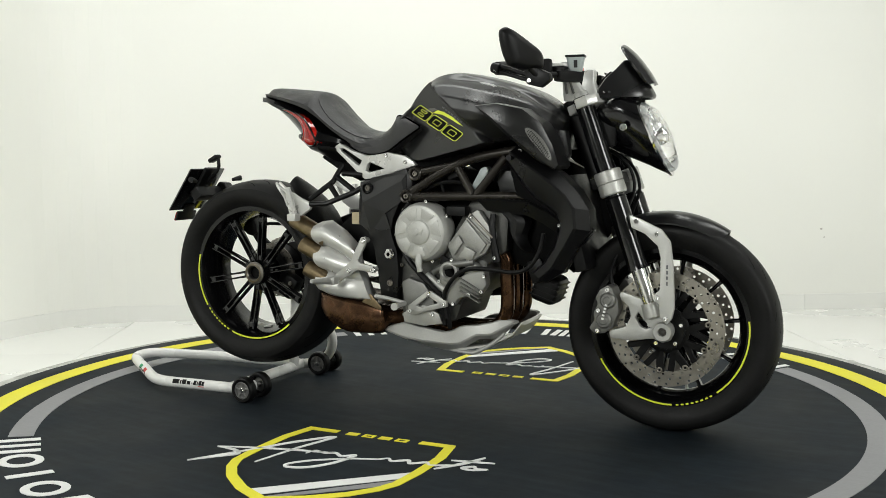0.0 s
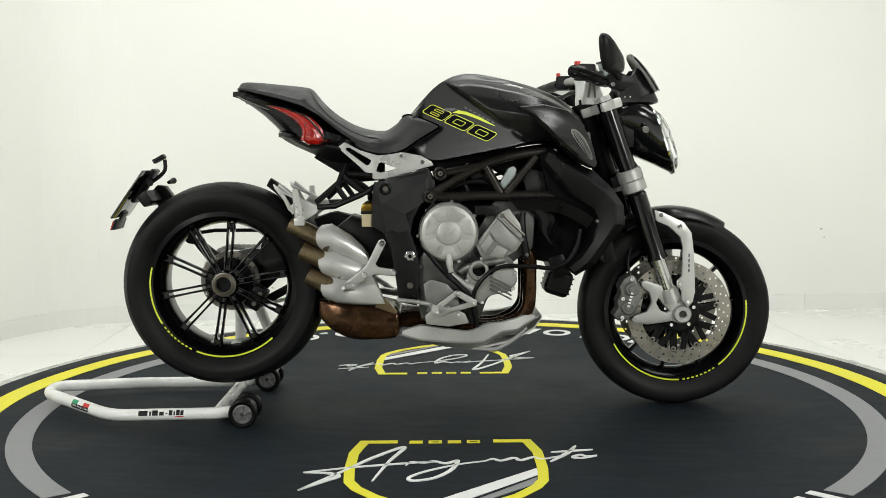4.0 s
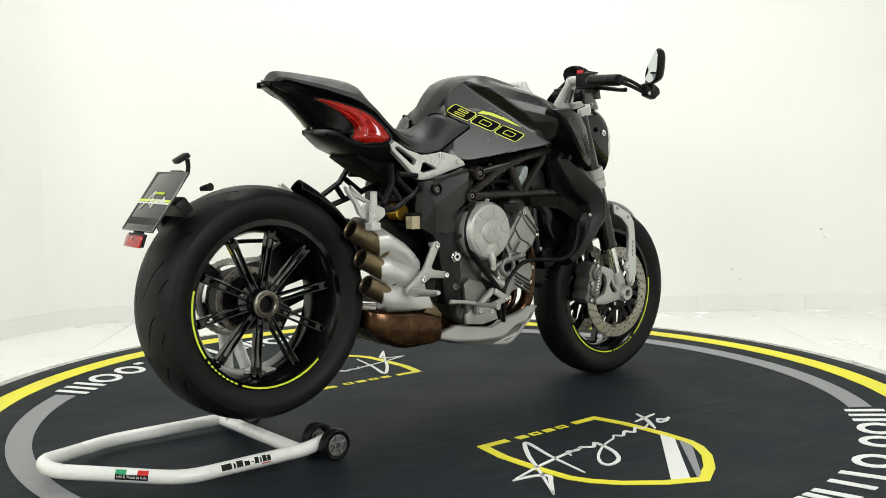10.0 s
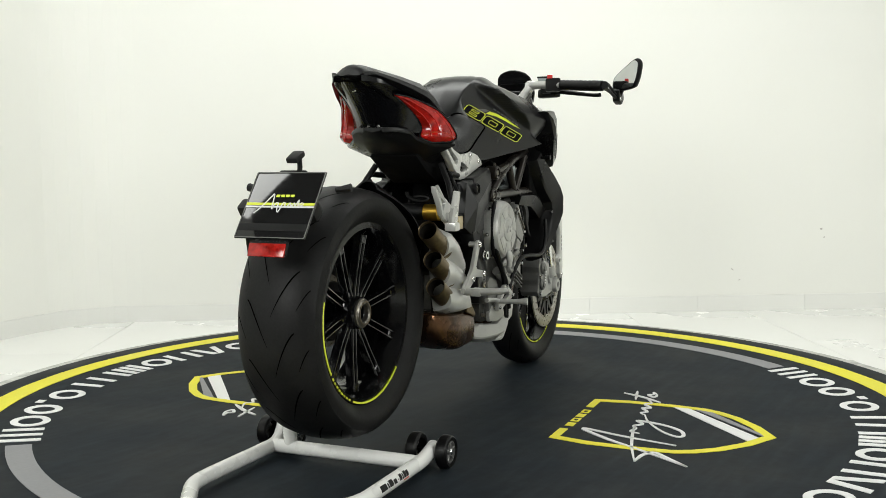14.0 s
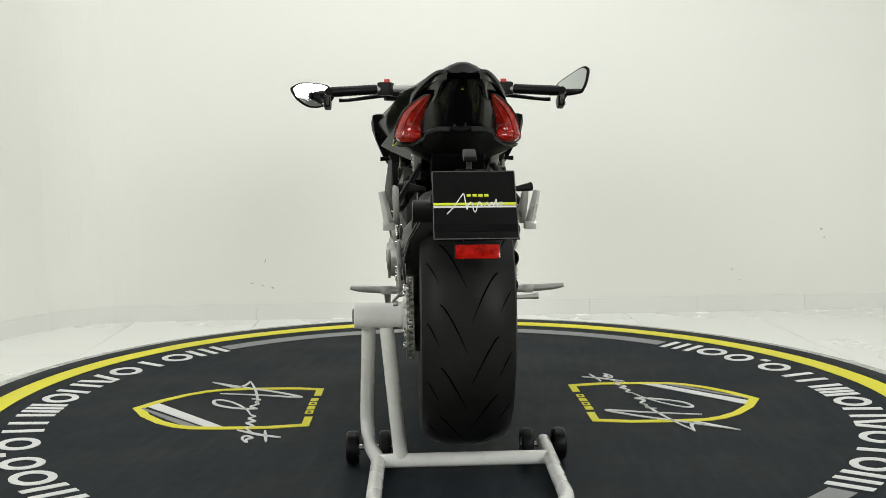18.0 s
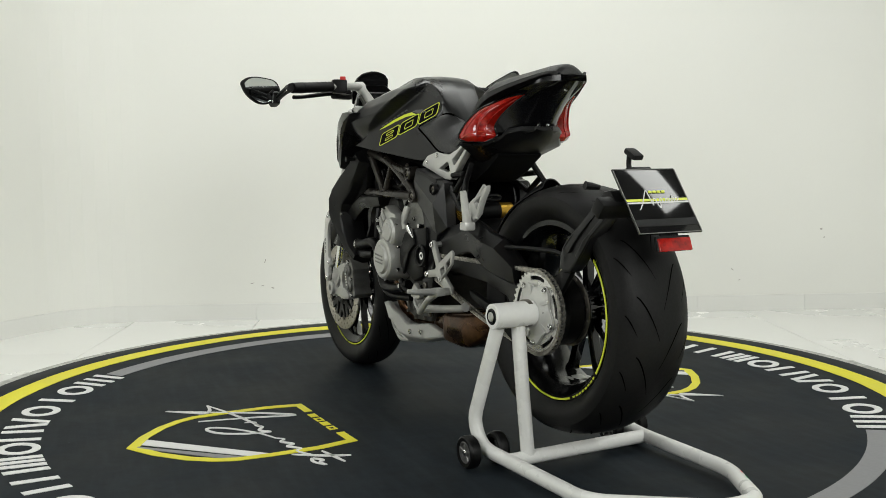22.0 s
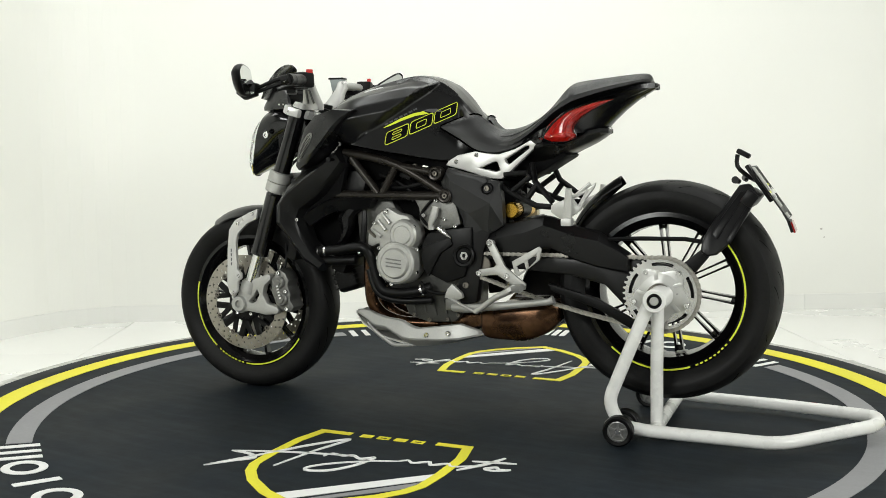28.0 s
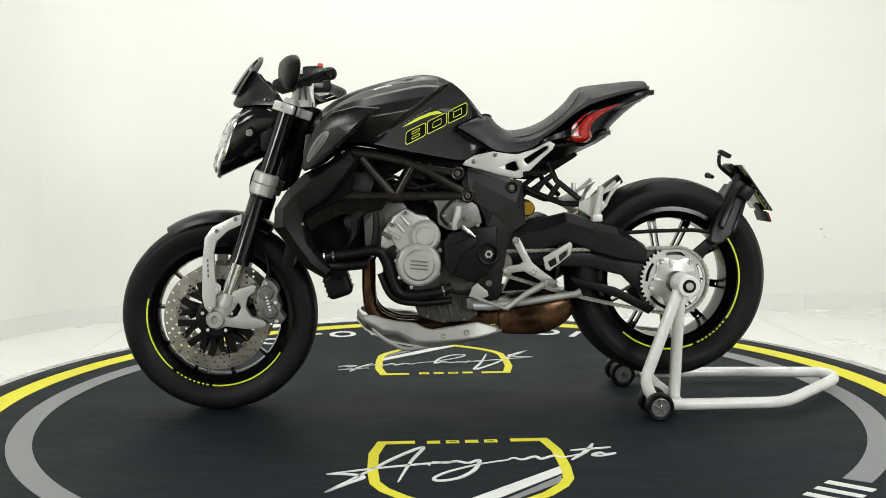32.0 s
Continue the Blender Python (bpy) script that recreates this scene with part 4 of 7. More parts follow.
for s in (-1, 1):
    rings = []
    for x0, x1, y, w, z in ((0.408, 0.478, 0.062, 0.022, 0.925), (0.406, 0.474, 0.064, 0.022, 0.940), (0.410, 0.462, 0.078, 0.019, 0.962), (0.412, 0.450, 0.096, 0.017, 0.988), (0.410, 0.446, 0.112, 0.018, 1.004), (0.412, 0.444, 0.118, 0.018, 1.022), (0.418, 0.438, 0.119, 0.014, 1.028)):
        xc, hx = (x0 + x1) / 2, (x1 - x0) / 2
        rings.append([(xc + hx * math.copysign(abs(math.cos(a)) ** 0.5, math.cos(a)), s * (y + w * math.copysign(abs(math.sin(a)) ** 0.5, math.sin(a))), z) for a in np.linspace(0, 2 * math.pi, 20, endpoint=False)])
    riser = part("bar_riser", loft(rings), SILVER, bike, "satin silver handlebar riser", angle=50)
    for dx in (-0.012, 0.008):
        # Dark bars on the riser; a slot's shade is put into their grey.
        part("slot", tube([(0.434 + dx, s * 0.0905, 0.945), (0.431 + dx * 0.6, s * 0.115, 0.985)], 0.0035, 8), ALU_D, riser, "dark bar in place of a slot")
    part("handlebar", tube([(0.335, s * 0.385, 0.995), (0.383, s * 0.225, 1.006), (0.412, s * 0.15, 1.011), (0.428, s * 0.102, 1.011)], [0.011, 0.012, 0.0135, 0.0135], 14, 6), ALU, bike, "silver tapered handlebar")
for s in (-1, 1):
    b = bmesh.new()
    g0, g1 = Vector((0.343, s * 0.355, 0.997)), Vector((0.380, s * 0.235, 1.006))
    tube([g0, g0 + (g1 - g0) * 0.04] + [g0 + (g1 - g0) * (0.04 + 0.94 * t) for t in np.linspace(0, 1, 15)], [0.016] + [0.0175, 0.0165] * 8, 18, bm=b)
    part("grip", b, PLASTIC, bike, "black ribbed rubber grip")
    part("bar_end", tube([(0.334, s * 0.388, 0.995), (0.344, s * 0.354, 0.997)], [0.017, 0.018], 18), PLASTIC, bike)
    sw = part("switch_box", block((0.05, 0.05, 0.046), pose(0.392, s * 0.205, 1.008, 0, 0, -s * 17), 0.008), PLASTIC, bike, "black switch box")
    part("button", block((0.012, 0.018, 0.012), pose(0.372, s * 0.200, 1.034, 0, 0, -s * 17), 0.002), RED, sw, "red button")
    part("lever", tube([(0.425, s * 0.19, 0.99), (0.428, s * 0.24, 0.985), (0.405, s * 0.33, 0.972), (0.392, s * 0.365, 0.97)], [0.008, 0.0075, 0.006, 0.007], 10, 5), PLASTIC, bike, "black hand lever")
    part("lever_clamp", block((0.05, 0.035, 0.03), pose(0.425, s * 0.175, 0.998), 0.006), PLASTIC, bike)
    # bar-end mirror
    arm = bmesh.new()
    for dz in (0.007, -0.007):
        tube([(0.338, s * 0.396, 0.994 + dz), (0.372, s * 0.404, 0.984 + dz), (0.42, s * 0.408, 0.968 + dz * 0.8), (0.446, s * 0.408, 0.962 + dz * 0.5)], [0.0065, 0.0055, 0.0055, 0.007], 10, 4, bm=arm)
    tube([(0.325, s * 0.396, 0.997), (0.346, s * 0.399, 0.992)], [0.013, 0.0135], 14, bm=arm)
    m_arm = part("mirror_arm", arm, PLASTIC, bike, "black slotted bar-end mirror arm")
    part("pivot_block", plate([(0.418, 0.985), (0.446, 0.992), (0.484, 0.975), (0.488, 0.958), (0.462, 0.940), (0.424, 0.950)], s * 0.398, s * 0.422, 0.005), PLASTIC, m_arm, "black angular mirror pivot")
    part("bolt", bolt(0.432, s * 0.422, 0.958, 0.006, 0.003), CHROME, m_arm)
    part("master_cylinder", block((0.085, 0.030, 0.030), pose(0.452, s * 0.172, 0.985, 0, 0, -s * 62), 0.008), PLASTIC, bike, "black hand-lever cylinder")
    part("bolt", bolt(0.337, s * 0.405, 0.993, 0.008, 0.004), CHROME, m_arm)
    if s < 0:
        outl = [(-0.384, 1.018), (-0.398, 1.034), (-0.45, 1.064), (-0.482, 1.079), (-0.497, 1.077), (-0.504, 1.064), (-0.496, 1.026), (-0.482, 0.998), (-0.470, 0.991), (-0.43, 0.986), (-0.388, 0.990), (-0.381, 1.0)]
        x0, turn, deep = 0.413, -34, 0.030
    else:
        outl = [(0.385, 0.985), (0.402, 1.022), (0.455, 1.032), (0.50, 1.031), (0.527, 1.018), (0.531, 1.006), (0.512, 0.976), (0.47, 0.951), (0.42, 0.955)]
        x0, turn, deep = 0.424, 20, 0.030
    wrapped = outl[-1:] + outl + outl[:2]
    soft = smooth_path([(p[0], p[1], 0) for p in wrapped], 4)[4:4 + 4 * len(outl)]
    outl = [(p.x, p.y) for p in soft]
    cy = sum(p[0] for p in outl) / len(outl)
    cz = sum(p[1] for p in outl) / len(outl)
    m = Matrix.Translation((x0, cy, cz)) @ Matrix.Rotation(radians(turn), 4, "Z")
    rings = []
    for k, x in ((1.0, 0.0), (1.05, 0.1 * deep), (1.05, 0.35 * deep), (0.96, 0.65 * deep), (0.76, 0.88 * deep), (0.45, deep)):
        rings.append([m @ Vector((x, (p[0] - cy) * k, (p[1] - cz) * k)) for p in outl])
    sh = part("mirror_shell", loft(rings), PLASTIC, bike, "black mirror shell", angle=60)
    rings = [[m @ Vector((x, (p[0] - cy) * 0.93, (p[1] - cz) * 0.93)) for p in outl] for x in (-0.0015, 0.001)]
    part("mirror_glass", loft(rings), MIRROR, sh, "mirror glass")
    part("mirror_joint", tube([(0.455, s * 0.410, 0.966), (0.437, s * 0.425, 0.99)], 0.010, 14), PLASTIC, sh)
rings = []
for k, z in ((0.62, 0.998), (0.70, 1.000), (0.92, 1.030), (1.0, 1.036)):
    rings.append([pose(0.466, -0.150, z, 0, 0, 10) @ Vector((x * k, y * k, 0)) for x, y in rounded(0.050, 0.040, 0.010)])
part("brake_reservoir", loft(rings), PALE, bike, "pale brake fluid reservoir", angle=40)
part("level_window", block((0.010, 0.003, 0.020), pose(0.466, -0.150, 1.018, 0, 0, 10) @ Matrix.Translation((0.002, -0.0175, 0)) @ Matrix.Rotation(radians(10), 4, "X"), 0.001), GREYPL, bike, "dark level window")
part("reservoir_cap", block((0.053, 0.043, 0.006), pose(0.466, -0.150, 1.0395, 0, 0, 10), 0.002), PLASTIC, bike)


# ---- bodywork ----
def smooth_loft(stations, section, n=5, cap=True):
    """Skins soft curves through the sections at the stations."""
    secs = [section(*s) for s in stations]
    cols = [smooth_path([s[k] for s in secs], n) for k in range(len(secs[0]))]
    return loft([[c[i] for c in cols] for i in range(len(cols[0]))], cap)


def sym(half):
    """A closed ring from its left half, top to bottom."""
    return half + [(x, -y, z) for x, y, z in reversed(half[1:-1])]


def tank_section(x, zt, w, zs, zb):
    h, d = zt - zs, zs - zb
    return sym([(x, 0, zt), (x, 0.26 * w, zt - 0.002), (x, 0.42 * w, zt - 0.006), (x, 0.56 * w, zt - 0.16 * h - 0.006), (x, 0.76 * w, zt - 0.40 * h), (x, 0.93 * w, zs + 0.27 * h), (x, w, zs),
                (x, 0.965 * w, zs - 0.2 * d), (x, 0.88 * w, zs - 0.55 * d), (x, 0.80 * w, zs - 0.85 * d), (x, 0.74 * w, zb), (x, 0.5 * w, zb - 0.008), (x, 0, zb - 0.01)])


def denser(ring, k=2):
    out = []
    for a, b in zip(ring, ring[1:] + ring[:1]):
        for i in range(k):
            t = i / k
            out.append(tuple(p + (q - p) * t for p, q in zip(a, b)))
    return out


def ease(t):
    t = min(1.0, max(0.0, t))
    return t * t * (3 - 2 * t)


tank_bm = smooth_loft([(-0.128, 0.872, 0.085, 0.85, 0.80), (-0.105, 0.905, 0.105, 0.876, 0.79), (-0.07, 0.946, 0.130, 0.898, 0.776), (-0.03, 0.985, 0.158, 0.912, 0.768),
                       (0.02, 1.014, 0.184, 0.918, 0.775), (0.08, 1.022, 0.190, 0.914, 0.784), (0.16, 1.008, 0.210, 0.900, 0.797), (0.246, 0.985, 0.230, 0.884, 0.815),
                       (0.32, 0.957, 0.200, 0.868, 0.82), (0.375, 0.922, 0.150, 0.855, 0.81), (0.412, 0.882, 0.100, 0.84, 0.80)], lambda *a: denser(tank_section(*a), 6), 15)
for v in tank_bm.verts:
    x, y, z = v.co
    # flat flank below the slanting crease
    line = 0.985 - (x - 0.015) * 0.78
    flank = 0.1085 + 0.44 * x - 0.235 * (z - 0.87)
    k = ease((line - z) / 0.010) * ease((abs(y) - 0.55 * flank) / (0.24 * flank)) * ease((x + 0.11) / 0.05) * ease((0.30 - x) / 0.03)
    if abs(y) > 0.02:
        v.co.y = y + k * (math.copysign(flank, y) - y)
    # long hollow beside the spine
    hollow = ease((x - 0.06) / 0.06) * ease((0.40 - x) / 0.06) * math.exp(-((abs(y) - 0.100) / 0.016) ** 2) * ease((z - 0.87) / 0.04)
    v.co.z = z - 0.007 * hollow
tank = part("fuel_tank", tank_bm, MATTE, bike, "sculpted matt black fuel tank", angle=75)


def bvh_of(ob):
    return BVHTree.FromPolygons([v.co for v in ob.data.vertices], [p.vertices[:] for p in ob.data.polygons])


def conform(outline, tree, s, lift, thick=0.002, cuts=3, holes=()):
    """A thin piece with its outline in the side view, laid on a curved surface."""
    bm = bmesh.new()
    loops_fill(bm, (outline, *holes), 0.0)
    if cuts:
        bmesh.ops.subdivide_edges(bm, edges=bm.edges[:], cuts=cuts, use_grid_fill=True)
        bmesh.ops.triangulate(bm, faces=bm.faces[:])
    for v in bm.verts:
        hit = tree.ray_cast(Vector((v.co.x, s * 0.6, v.co.z)), Vector((0, -s, 0)))[0]
        if hit is None:
            hit = tree.find_nearest(Vector((v.co.x, s * 0.12, v.co.z)))[0]
        v.co.y = hit.y + s * lift
    got = bmesh.ops.extrude_face_region(bm, geom=bm.faces[:])
    bmesh.ops.translate(bm, vec=(0, -s * thick, 0), verts=[v for v in got["geom"] if isinstance(v, bmesh.types.BMVert)])
    return bm


tank_tree = bvh_of(tank)


def slanted(cx, cz, pts, s):
    """Places drawing points on the tank flank: along and up the slanted line of figures."""
    a = radians(-26.0)
    out = []
    for p, q in pts:
        p = p - s * q * 0.55
        out.append((cx + (p * math.cos(a) - q * math.sin(a)), cz + (p * math.sin(a) + q * math.cos(a))))
    return out


# the figures 800 in lime outline on both flanks
for s in (-1, 1):
    for i in range(3):
        d = (-0.0715 + 0.0715 * i)
        cx, cz = 0.037 + d * math.cos(radians(-26)), 0.872 + d * math.sin(radians(-26))
        outer, inner = rounded(0.0680, 0.0350, 0.008), rounded(0.0640, 0.0310, 0.0062)
        part("figure_ground", conform(slanted(cx, cz, inner, s), tank_tree, s, 0.0010, 0.0008, 1), SHADE_BLACK, tank, "deep black figure ground")
        part("figure", conform(slanted(cx, cz, outer, s), tank_tree, s, 0.0016, 0.0012, 1, (slanted(cx, cz, inner, s),)), LIME, tank, "lime outlined figure 800")
        eight = (i == 0) if s < 0 else (i == 2)
        inner_loops = [(0.0, 0.0, 0.030, 0.0165)] if not eight else [(0.0, 0.0064, 0.028, 0.0078), (0.0, -0.0064, 0.028, 0.0078)]
        for ox, oy, w, h in inner_loops:
            o2 = [(p + ox, q + oy) for p, q in rounded(w, h, 0.0035)]
            i2 = [(p + ox, q + oy) for p, q in rounded(w - 0.0034, h - 0.0034, 0.0018)]
            part("figure", conform(slanted(cx, cz, o2, s), tank_tree, s, 0.0016, 0.0012, 1, (slanted(cx, cz, i2, s),)), LIME, tank)
    part("swoosh", conform([(0.018, 0.902), (0.035, 0.909), (0.06, 0.903), (0.095, 0.888), (0.128, 0.868), (0.141, 0.859), (0.122, 0.866), (0.09, 0.881), (0.055, 0.895)], tank_tree, s, 0.0016, 0.0012, 1), LIME, tank, "lime swoosh")
    part("swoosh", conform([(-0.02, 0.908), (0.0, 0.916), (0.02, 0.916), (0.04, 0.908), (0.028, 0.910), (0.01, 0.905)], tank_tree, s, 0.0016, 0.0012, 1), DECAL_G, tank, "dark grey swoosh")
    for k in range(7):
        x, z = 0.052 + k * 0.0125, 0.915 - k * 0.0072
        part("bar", conform([(x, z), (x + 0.0085, z - 0.0045), (x + 0.0105, z - 0.0005), (x + 0.002, z + 0.004)], tank_tree, s, 0.0016, 0.0012, 1), DECAL_G, tank, "small grey printed bar")
    low = [(-0.285, 0.100, 0.818), (-0.235, 0.109, 0.793), (-0.185, 0.113, 0.785), (-0.135, 0.116, 0.791), (-0.08, 0.119, 0.825), (-0.024, 0.121, 0.858)]
    top = [(-0.285, 0.030, 0.870), (-0.235, 0.018, 0.856), (-0.185, 0.020, 0.853), (-0.150, 0.040, 0.872), (-0.112, 0.074, 0.898), (-0.024, 0.119, 0.864)]
    lows, tops = smooth_path(low, 5), smooth_path(top, 5)
    rings = []
    for p, q in zip(lows, tops):
        edge = []
        for t in np.linspace(0, 1, 9):
            o = p + (q - p) * t
            bow = 4 * t * (1 - t) * 0.26 * (q - p).length
            edge.append(Vector((o.x, s * (o.y + bow * 0.62), o.z + bow * 0.45)))
        rings.append(edge + [Vector((e.x, e.y - s * 0.03, e.z - 0.012)) for e in reversed(edge)])
    part("knee_panel", loft(rings), SEATM, bike, "matt black leather-look seat flank", angle=40)
    # Dark tube that stands in for the shade in the gap round the panel.
    part("panel_gap", tube([Vector((p.x, s * (p.y + 0.001), p.z - 0.001)) for p in lows[12:]] + [Vector((p.x, s * p.y, p.z + 0.001)) for p in reversed(tops[18:])], 0.0026, 6), GROOVE_SHADE, bike)
    # air scoop at the front of the tank
    sc = [(0.205, 0.913), (0.27, 0.918), (0.34, 0.902), (0.389, 0.862), (0.42, 0.80), (0.434, 0.745), (0.425, 0.735), (0.385, 0.754), (0.34, 0.79), (0.29, 0.835), (0.245, 0.878)]
    cxm, czm = 0.345, 0.83
    rings = []
    for k, dy in ((1.0, -0.10), (1.0, -0.012), (0.96, 0.0), (0.70, 0.007), (0.3, 0.008)):
        ring = []
        for x, z in sc:
            px, pz = cxm + (x - cxm) * k, czm + (z - czm) * k
            yo = 0.246 - 0.30 * max(0.0, px - 0.28) - 0.05 * max(0.0, 0.9 - pz)
            ring.append((px, s * (yo + dy), pz))
        rings.append(ring)
    scoop = part("air_scoop", loft(rings), MATTE, bike, "matt black air scoop beside the tank", angle=28)
    sct = bvh_of(scoop)
    gr = [(0.350, 0.846), (0.360, 0.848), (0.378, 0.836), (0.398, 0.812), (0.413, 0.780), (0.416, 0.762), (0.407, 0.764), (0.386, 0.788), (0.364, 0.816), (0.352, 0.836)]
    loop = [(p.x, p.z) for p in smooth_path([(x, 0, z) for x, z in gr + gr[:1]], 3)[:-1]]
    part("grille", conform(loop, sct, s, 0.002, 0.004, 1), ALU_D, scoop, "silver mesh grille")
    def on_scoop(x, z):
        return Vector((x, sct.ray_cast(Vector((x, s * 0.6, z)), Vector((0, -s, 0)))[0].y + s * 0.0026, z))
    for k in range(15):
        t = (k + 1) / 16
        a, b = Vector((0.352 + 0.060 * t, 0.842 - 0.078 * t)), Vector((0.358 + 0.058 * t, 0.848 - 0.084 * t))
        n = Vector((0.62, 0.78)) * 0.011 * math.sin(math.pi * (0.08 + 0.84 * t))
        c = (a + b) / 2
        part("slat", tube([on_scoop(*(c - n)), on_scoop(*c), on_scoop(*(c + n))], 0.0008, 6), PLASTIC, scoop)
    for w in (-0.004, 0.004):
        part("slat", tube([on_scoop(0.362 + w, 0.836 + w), on_scoop(0.385 + w, 0.806 + w), on_scoop(0.405 + w * 0.8, 0.774 + w * 0.8)], 0.0008, 6), PLASTIC, scoop)
for s in (-1, 1):
    for a, b in (((0.168, 0.112), (0.192, 0.108)), ((0.180, 0.124), (0.196, 0.104)), ((0.188, 0.120), (0.206, 0.116)), ((0.198, 0.126), (0.212, 0.110)), ((0.206, 0.124), (0.226, 0.124)), ((0.218, 0.132), (0.212, 0.116))):
        pts = []
        for t in np.linspace(0, 1, 4):
            x, y = a[0] + (b[0] - a[0]) * t, s * (a[1] + (b[1] - a[1]) * t)
            pts.append(tank_tree.ray_cast(Vector((x, y, 1.3)), Vector((0, 0, -1)))[0] + Vector((0, 0, 0.0004)))
        part("bar", tube(pts, [0.0012, 0.0028, 0.0028, 0.0012], 6), WHITE_P, tank, "small white badge stroke")


def seat_section(x, zt, ze, w):
    return sym([(x, 0, zt + 0.004), (x, 0.25 * w, zt + 0.002), (x, 0.5 * w, zt - 0.005), (x, 0.75 * w, zt - 0.016), (x, 0.92 * w, zt - 0.25 * (zt - ze) - 0.018), (x, w, ze + 0.25 * (zt - ze)), (x, 0.99 * w, ze), (x, 0.6 * w, ze - 0.006), (x, 0, ze - 0.008)])


seat = part("seat", smooth_loft([(-0.624, 0.988, 0.980, 0.040), (-0.612, 0.998, 0.978, 0.058), (-0.572, 0.998, 0.968, 0.078), (-0.50, 0.991, 0.950, 0.102), (-0.43, 0.983, 0.928, 0.121), (-0.402, 0.974, 0.914, 0.127),
                                 (-0.371, 0.938, 0.895, 0.130), (-0.328, 0.899, 0.860, 0.126), (-0.276, 0.868, 0.824, 0.116), (-0.224, 0.852, 0.800, 0.108), (-0.178, 0.850, 0.790, 0.104),
                                 (-0.145, 0.853, 0.790, 0.098), (-0.118, 0.855, 0.795, 0.09), (-0.09, 0.852, 0.80, 0.078), (-0.06, 0.845, 0.80, 0.06)], seat_section, 4), SEATM, bike, "black stitched leather-look seat", angle=50)
seat_tree = bvh_of(seat)
for s in (-1, 1):
    pts = []
    for x, k in ((-0.405, 0.25), (-0.395, 0.62), (-0.36, 0.78), (-0.31, 0.80), (-0.25, 0.80), (-0.19, 0.80), (-0.15, 0.78)):
        hit = seat_tree.ray_cast(Vector((x, s * k * float(np.interp(x, [-0.4, -0.33, -0.15], [0.13, 0.125, 0.10])), 1.3)), Vector((0, 0, -1)))[0]
        pts.append(hit + Vector((0, 0, 0.0006)))
    part("stitching", tube(pts, 0.0012, 6, 6), GREYPL, seat, "pale seam stitching")


def tail_section(x, zt, zb, wt, wm, wb):
    h = zt - zb
    return sym([(x, 0, zt), (x, 0.62 * wt, zt - 0.007), (x, wt, zt - 0.10 * h - 0.017), (x, 0.5 * (wt + wm), zt - 0.30 * h), (x, wm, zt - 0.55 * h), (x, 0.5 * (wm + wb), zt - 0.78 * h), (x, wb, zt - 0.93 * h), (x, 0.88 * wb, zb), (x, 0.3 * wb, zb + 0.022 * ease((x + 0.62) / 0.06) * ease((-0.40 - x) / 0.04)), (x, 0, zb - 0.004 + 0.026 * ease((x + 0.62) / 0.06) * ease((-0.40 - x) / 0.04))])


tail = part("tail_unit", smooth_loft([(-0.638, 0.976, 0.966, 0.040, 0.038, 0.034), (-0.60, 0.977, 0.946, 0.066, 0.060, 0.054), (-0.55, 0.966, 0.924, 0.090, 0.070, 0.062), (-0.50, 0.951, 0.902, 0.111, 0.080, 0.072),
                                      (-0.46, 0.938, 0.876, 0.124, 0.088, 0.080), (-0.44, 0.928, 0.846, 0.131, 0.090, 0.084), (-0.425, 0.920, 0.824, 0.133, 0.094, 0.086), (-0.41, 0.912, 0.812, 0.136, 0.104, 0.097), (-0.39, 0.900, 0.802, 0.137, 0.130, 0.122),
                                      (-0.37, 0.890, 0.795, 0.138, 0.157, 0.140), (-0.35, 0.876, 0.790, 0.133, 0.172, 0.140), (-0.32, 0.858, 0.795, 0.122, 0.140, 0.112), (-0.28, 0.834, 0.79, 0.108, 0.102, 0.085),
                                      (-0.24, 0.810, 0.775, 0.094, 0.086, 0.078), (-0.20, 0.796, 0.77, 0.082, 0.078, 0.07)], tail_section, 4), TAILB, bike, "black tail unit", angle=30)
tray = []
for x, zt, zb, w, wb in ((-0.506, 0.849, 0.841, 0.030, 0.022), (-0.487, 0.850, 0.827, 0.062, 0.045), (-0.46, 0.843, 0.812, 0.090, 0.058), (-0.44, 0.828, 0.803, 0.096, 0.066), (-0.40, 0.812, 0.785, 0.128, 0.074), (-0.35, 0.812, 0.762, 0.166, 0.078), (-0.30, 0.802, 0.750, 0.108, 0.070), (-0.25, 0.79, 0.748, 0.084, 0.06), (-0.20, 0.78, 0.75, 0.074, 0.05)):
    tray.append(sym([(x, 0, zt), (x, w * 0.95, zt), (x, w, zt - 0.006), (x, w * 0.97, zt - 0.012), (x, wb, zb + 0.004), (x, wb * 0.85, zb), (x, 0, zb - 0.003)]))
part("undertray", loft(tray), SHROUD, bike, "black undertray below the tail lights", angle=30)
OUTER = [(-0.532, 0.079, 0.931), (-0.50, 0.097, 0.9265), (-0.46, 0.117, 0.915), (-0.416, 0.140, 0.897), (-0.386, 0.157, 0.872), (-0.364, 0.167, 0.845), (-0.352, 0.170, 0.823), (-0.368, 0.157, 0.812)]
INSIDE = [(-0.530, 0.074, 0.928), (-0.498, 0.079, 0.914), (-0.465, 0.085, 0.896), (-0.440, 0.092, 0.877), (-0.423, 0.098, 0.856), (-0.422, 0.098, 0.842), (-0.428, 0.098, 0.824), (-0.408, 0.120, 0.811)]
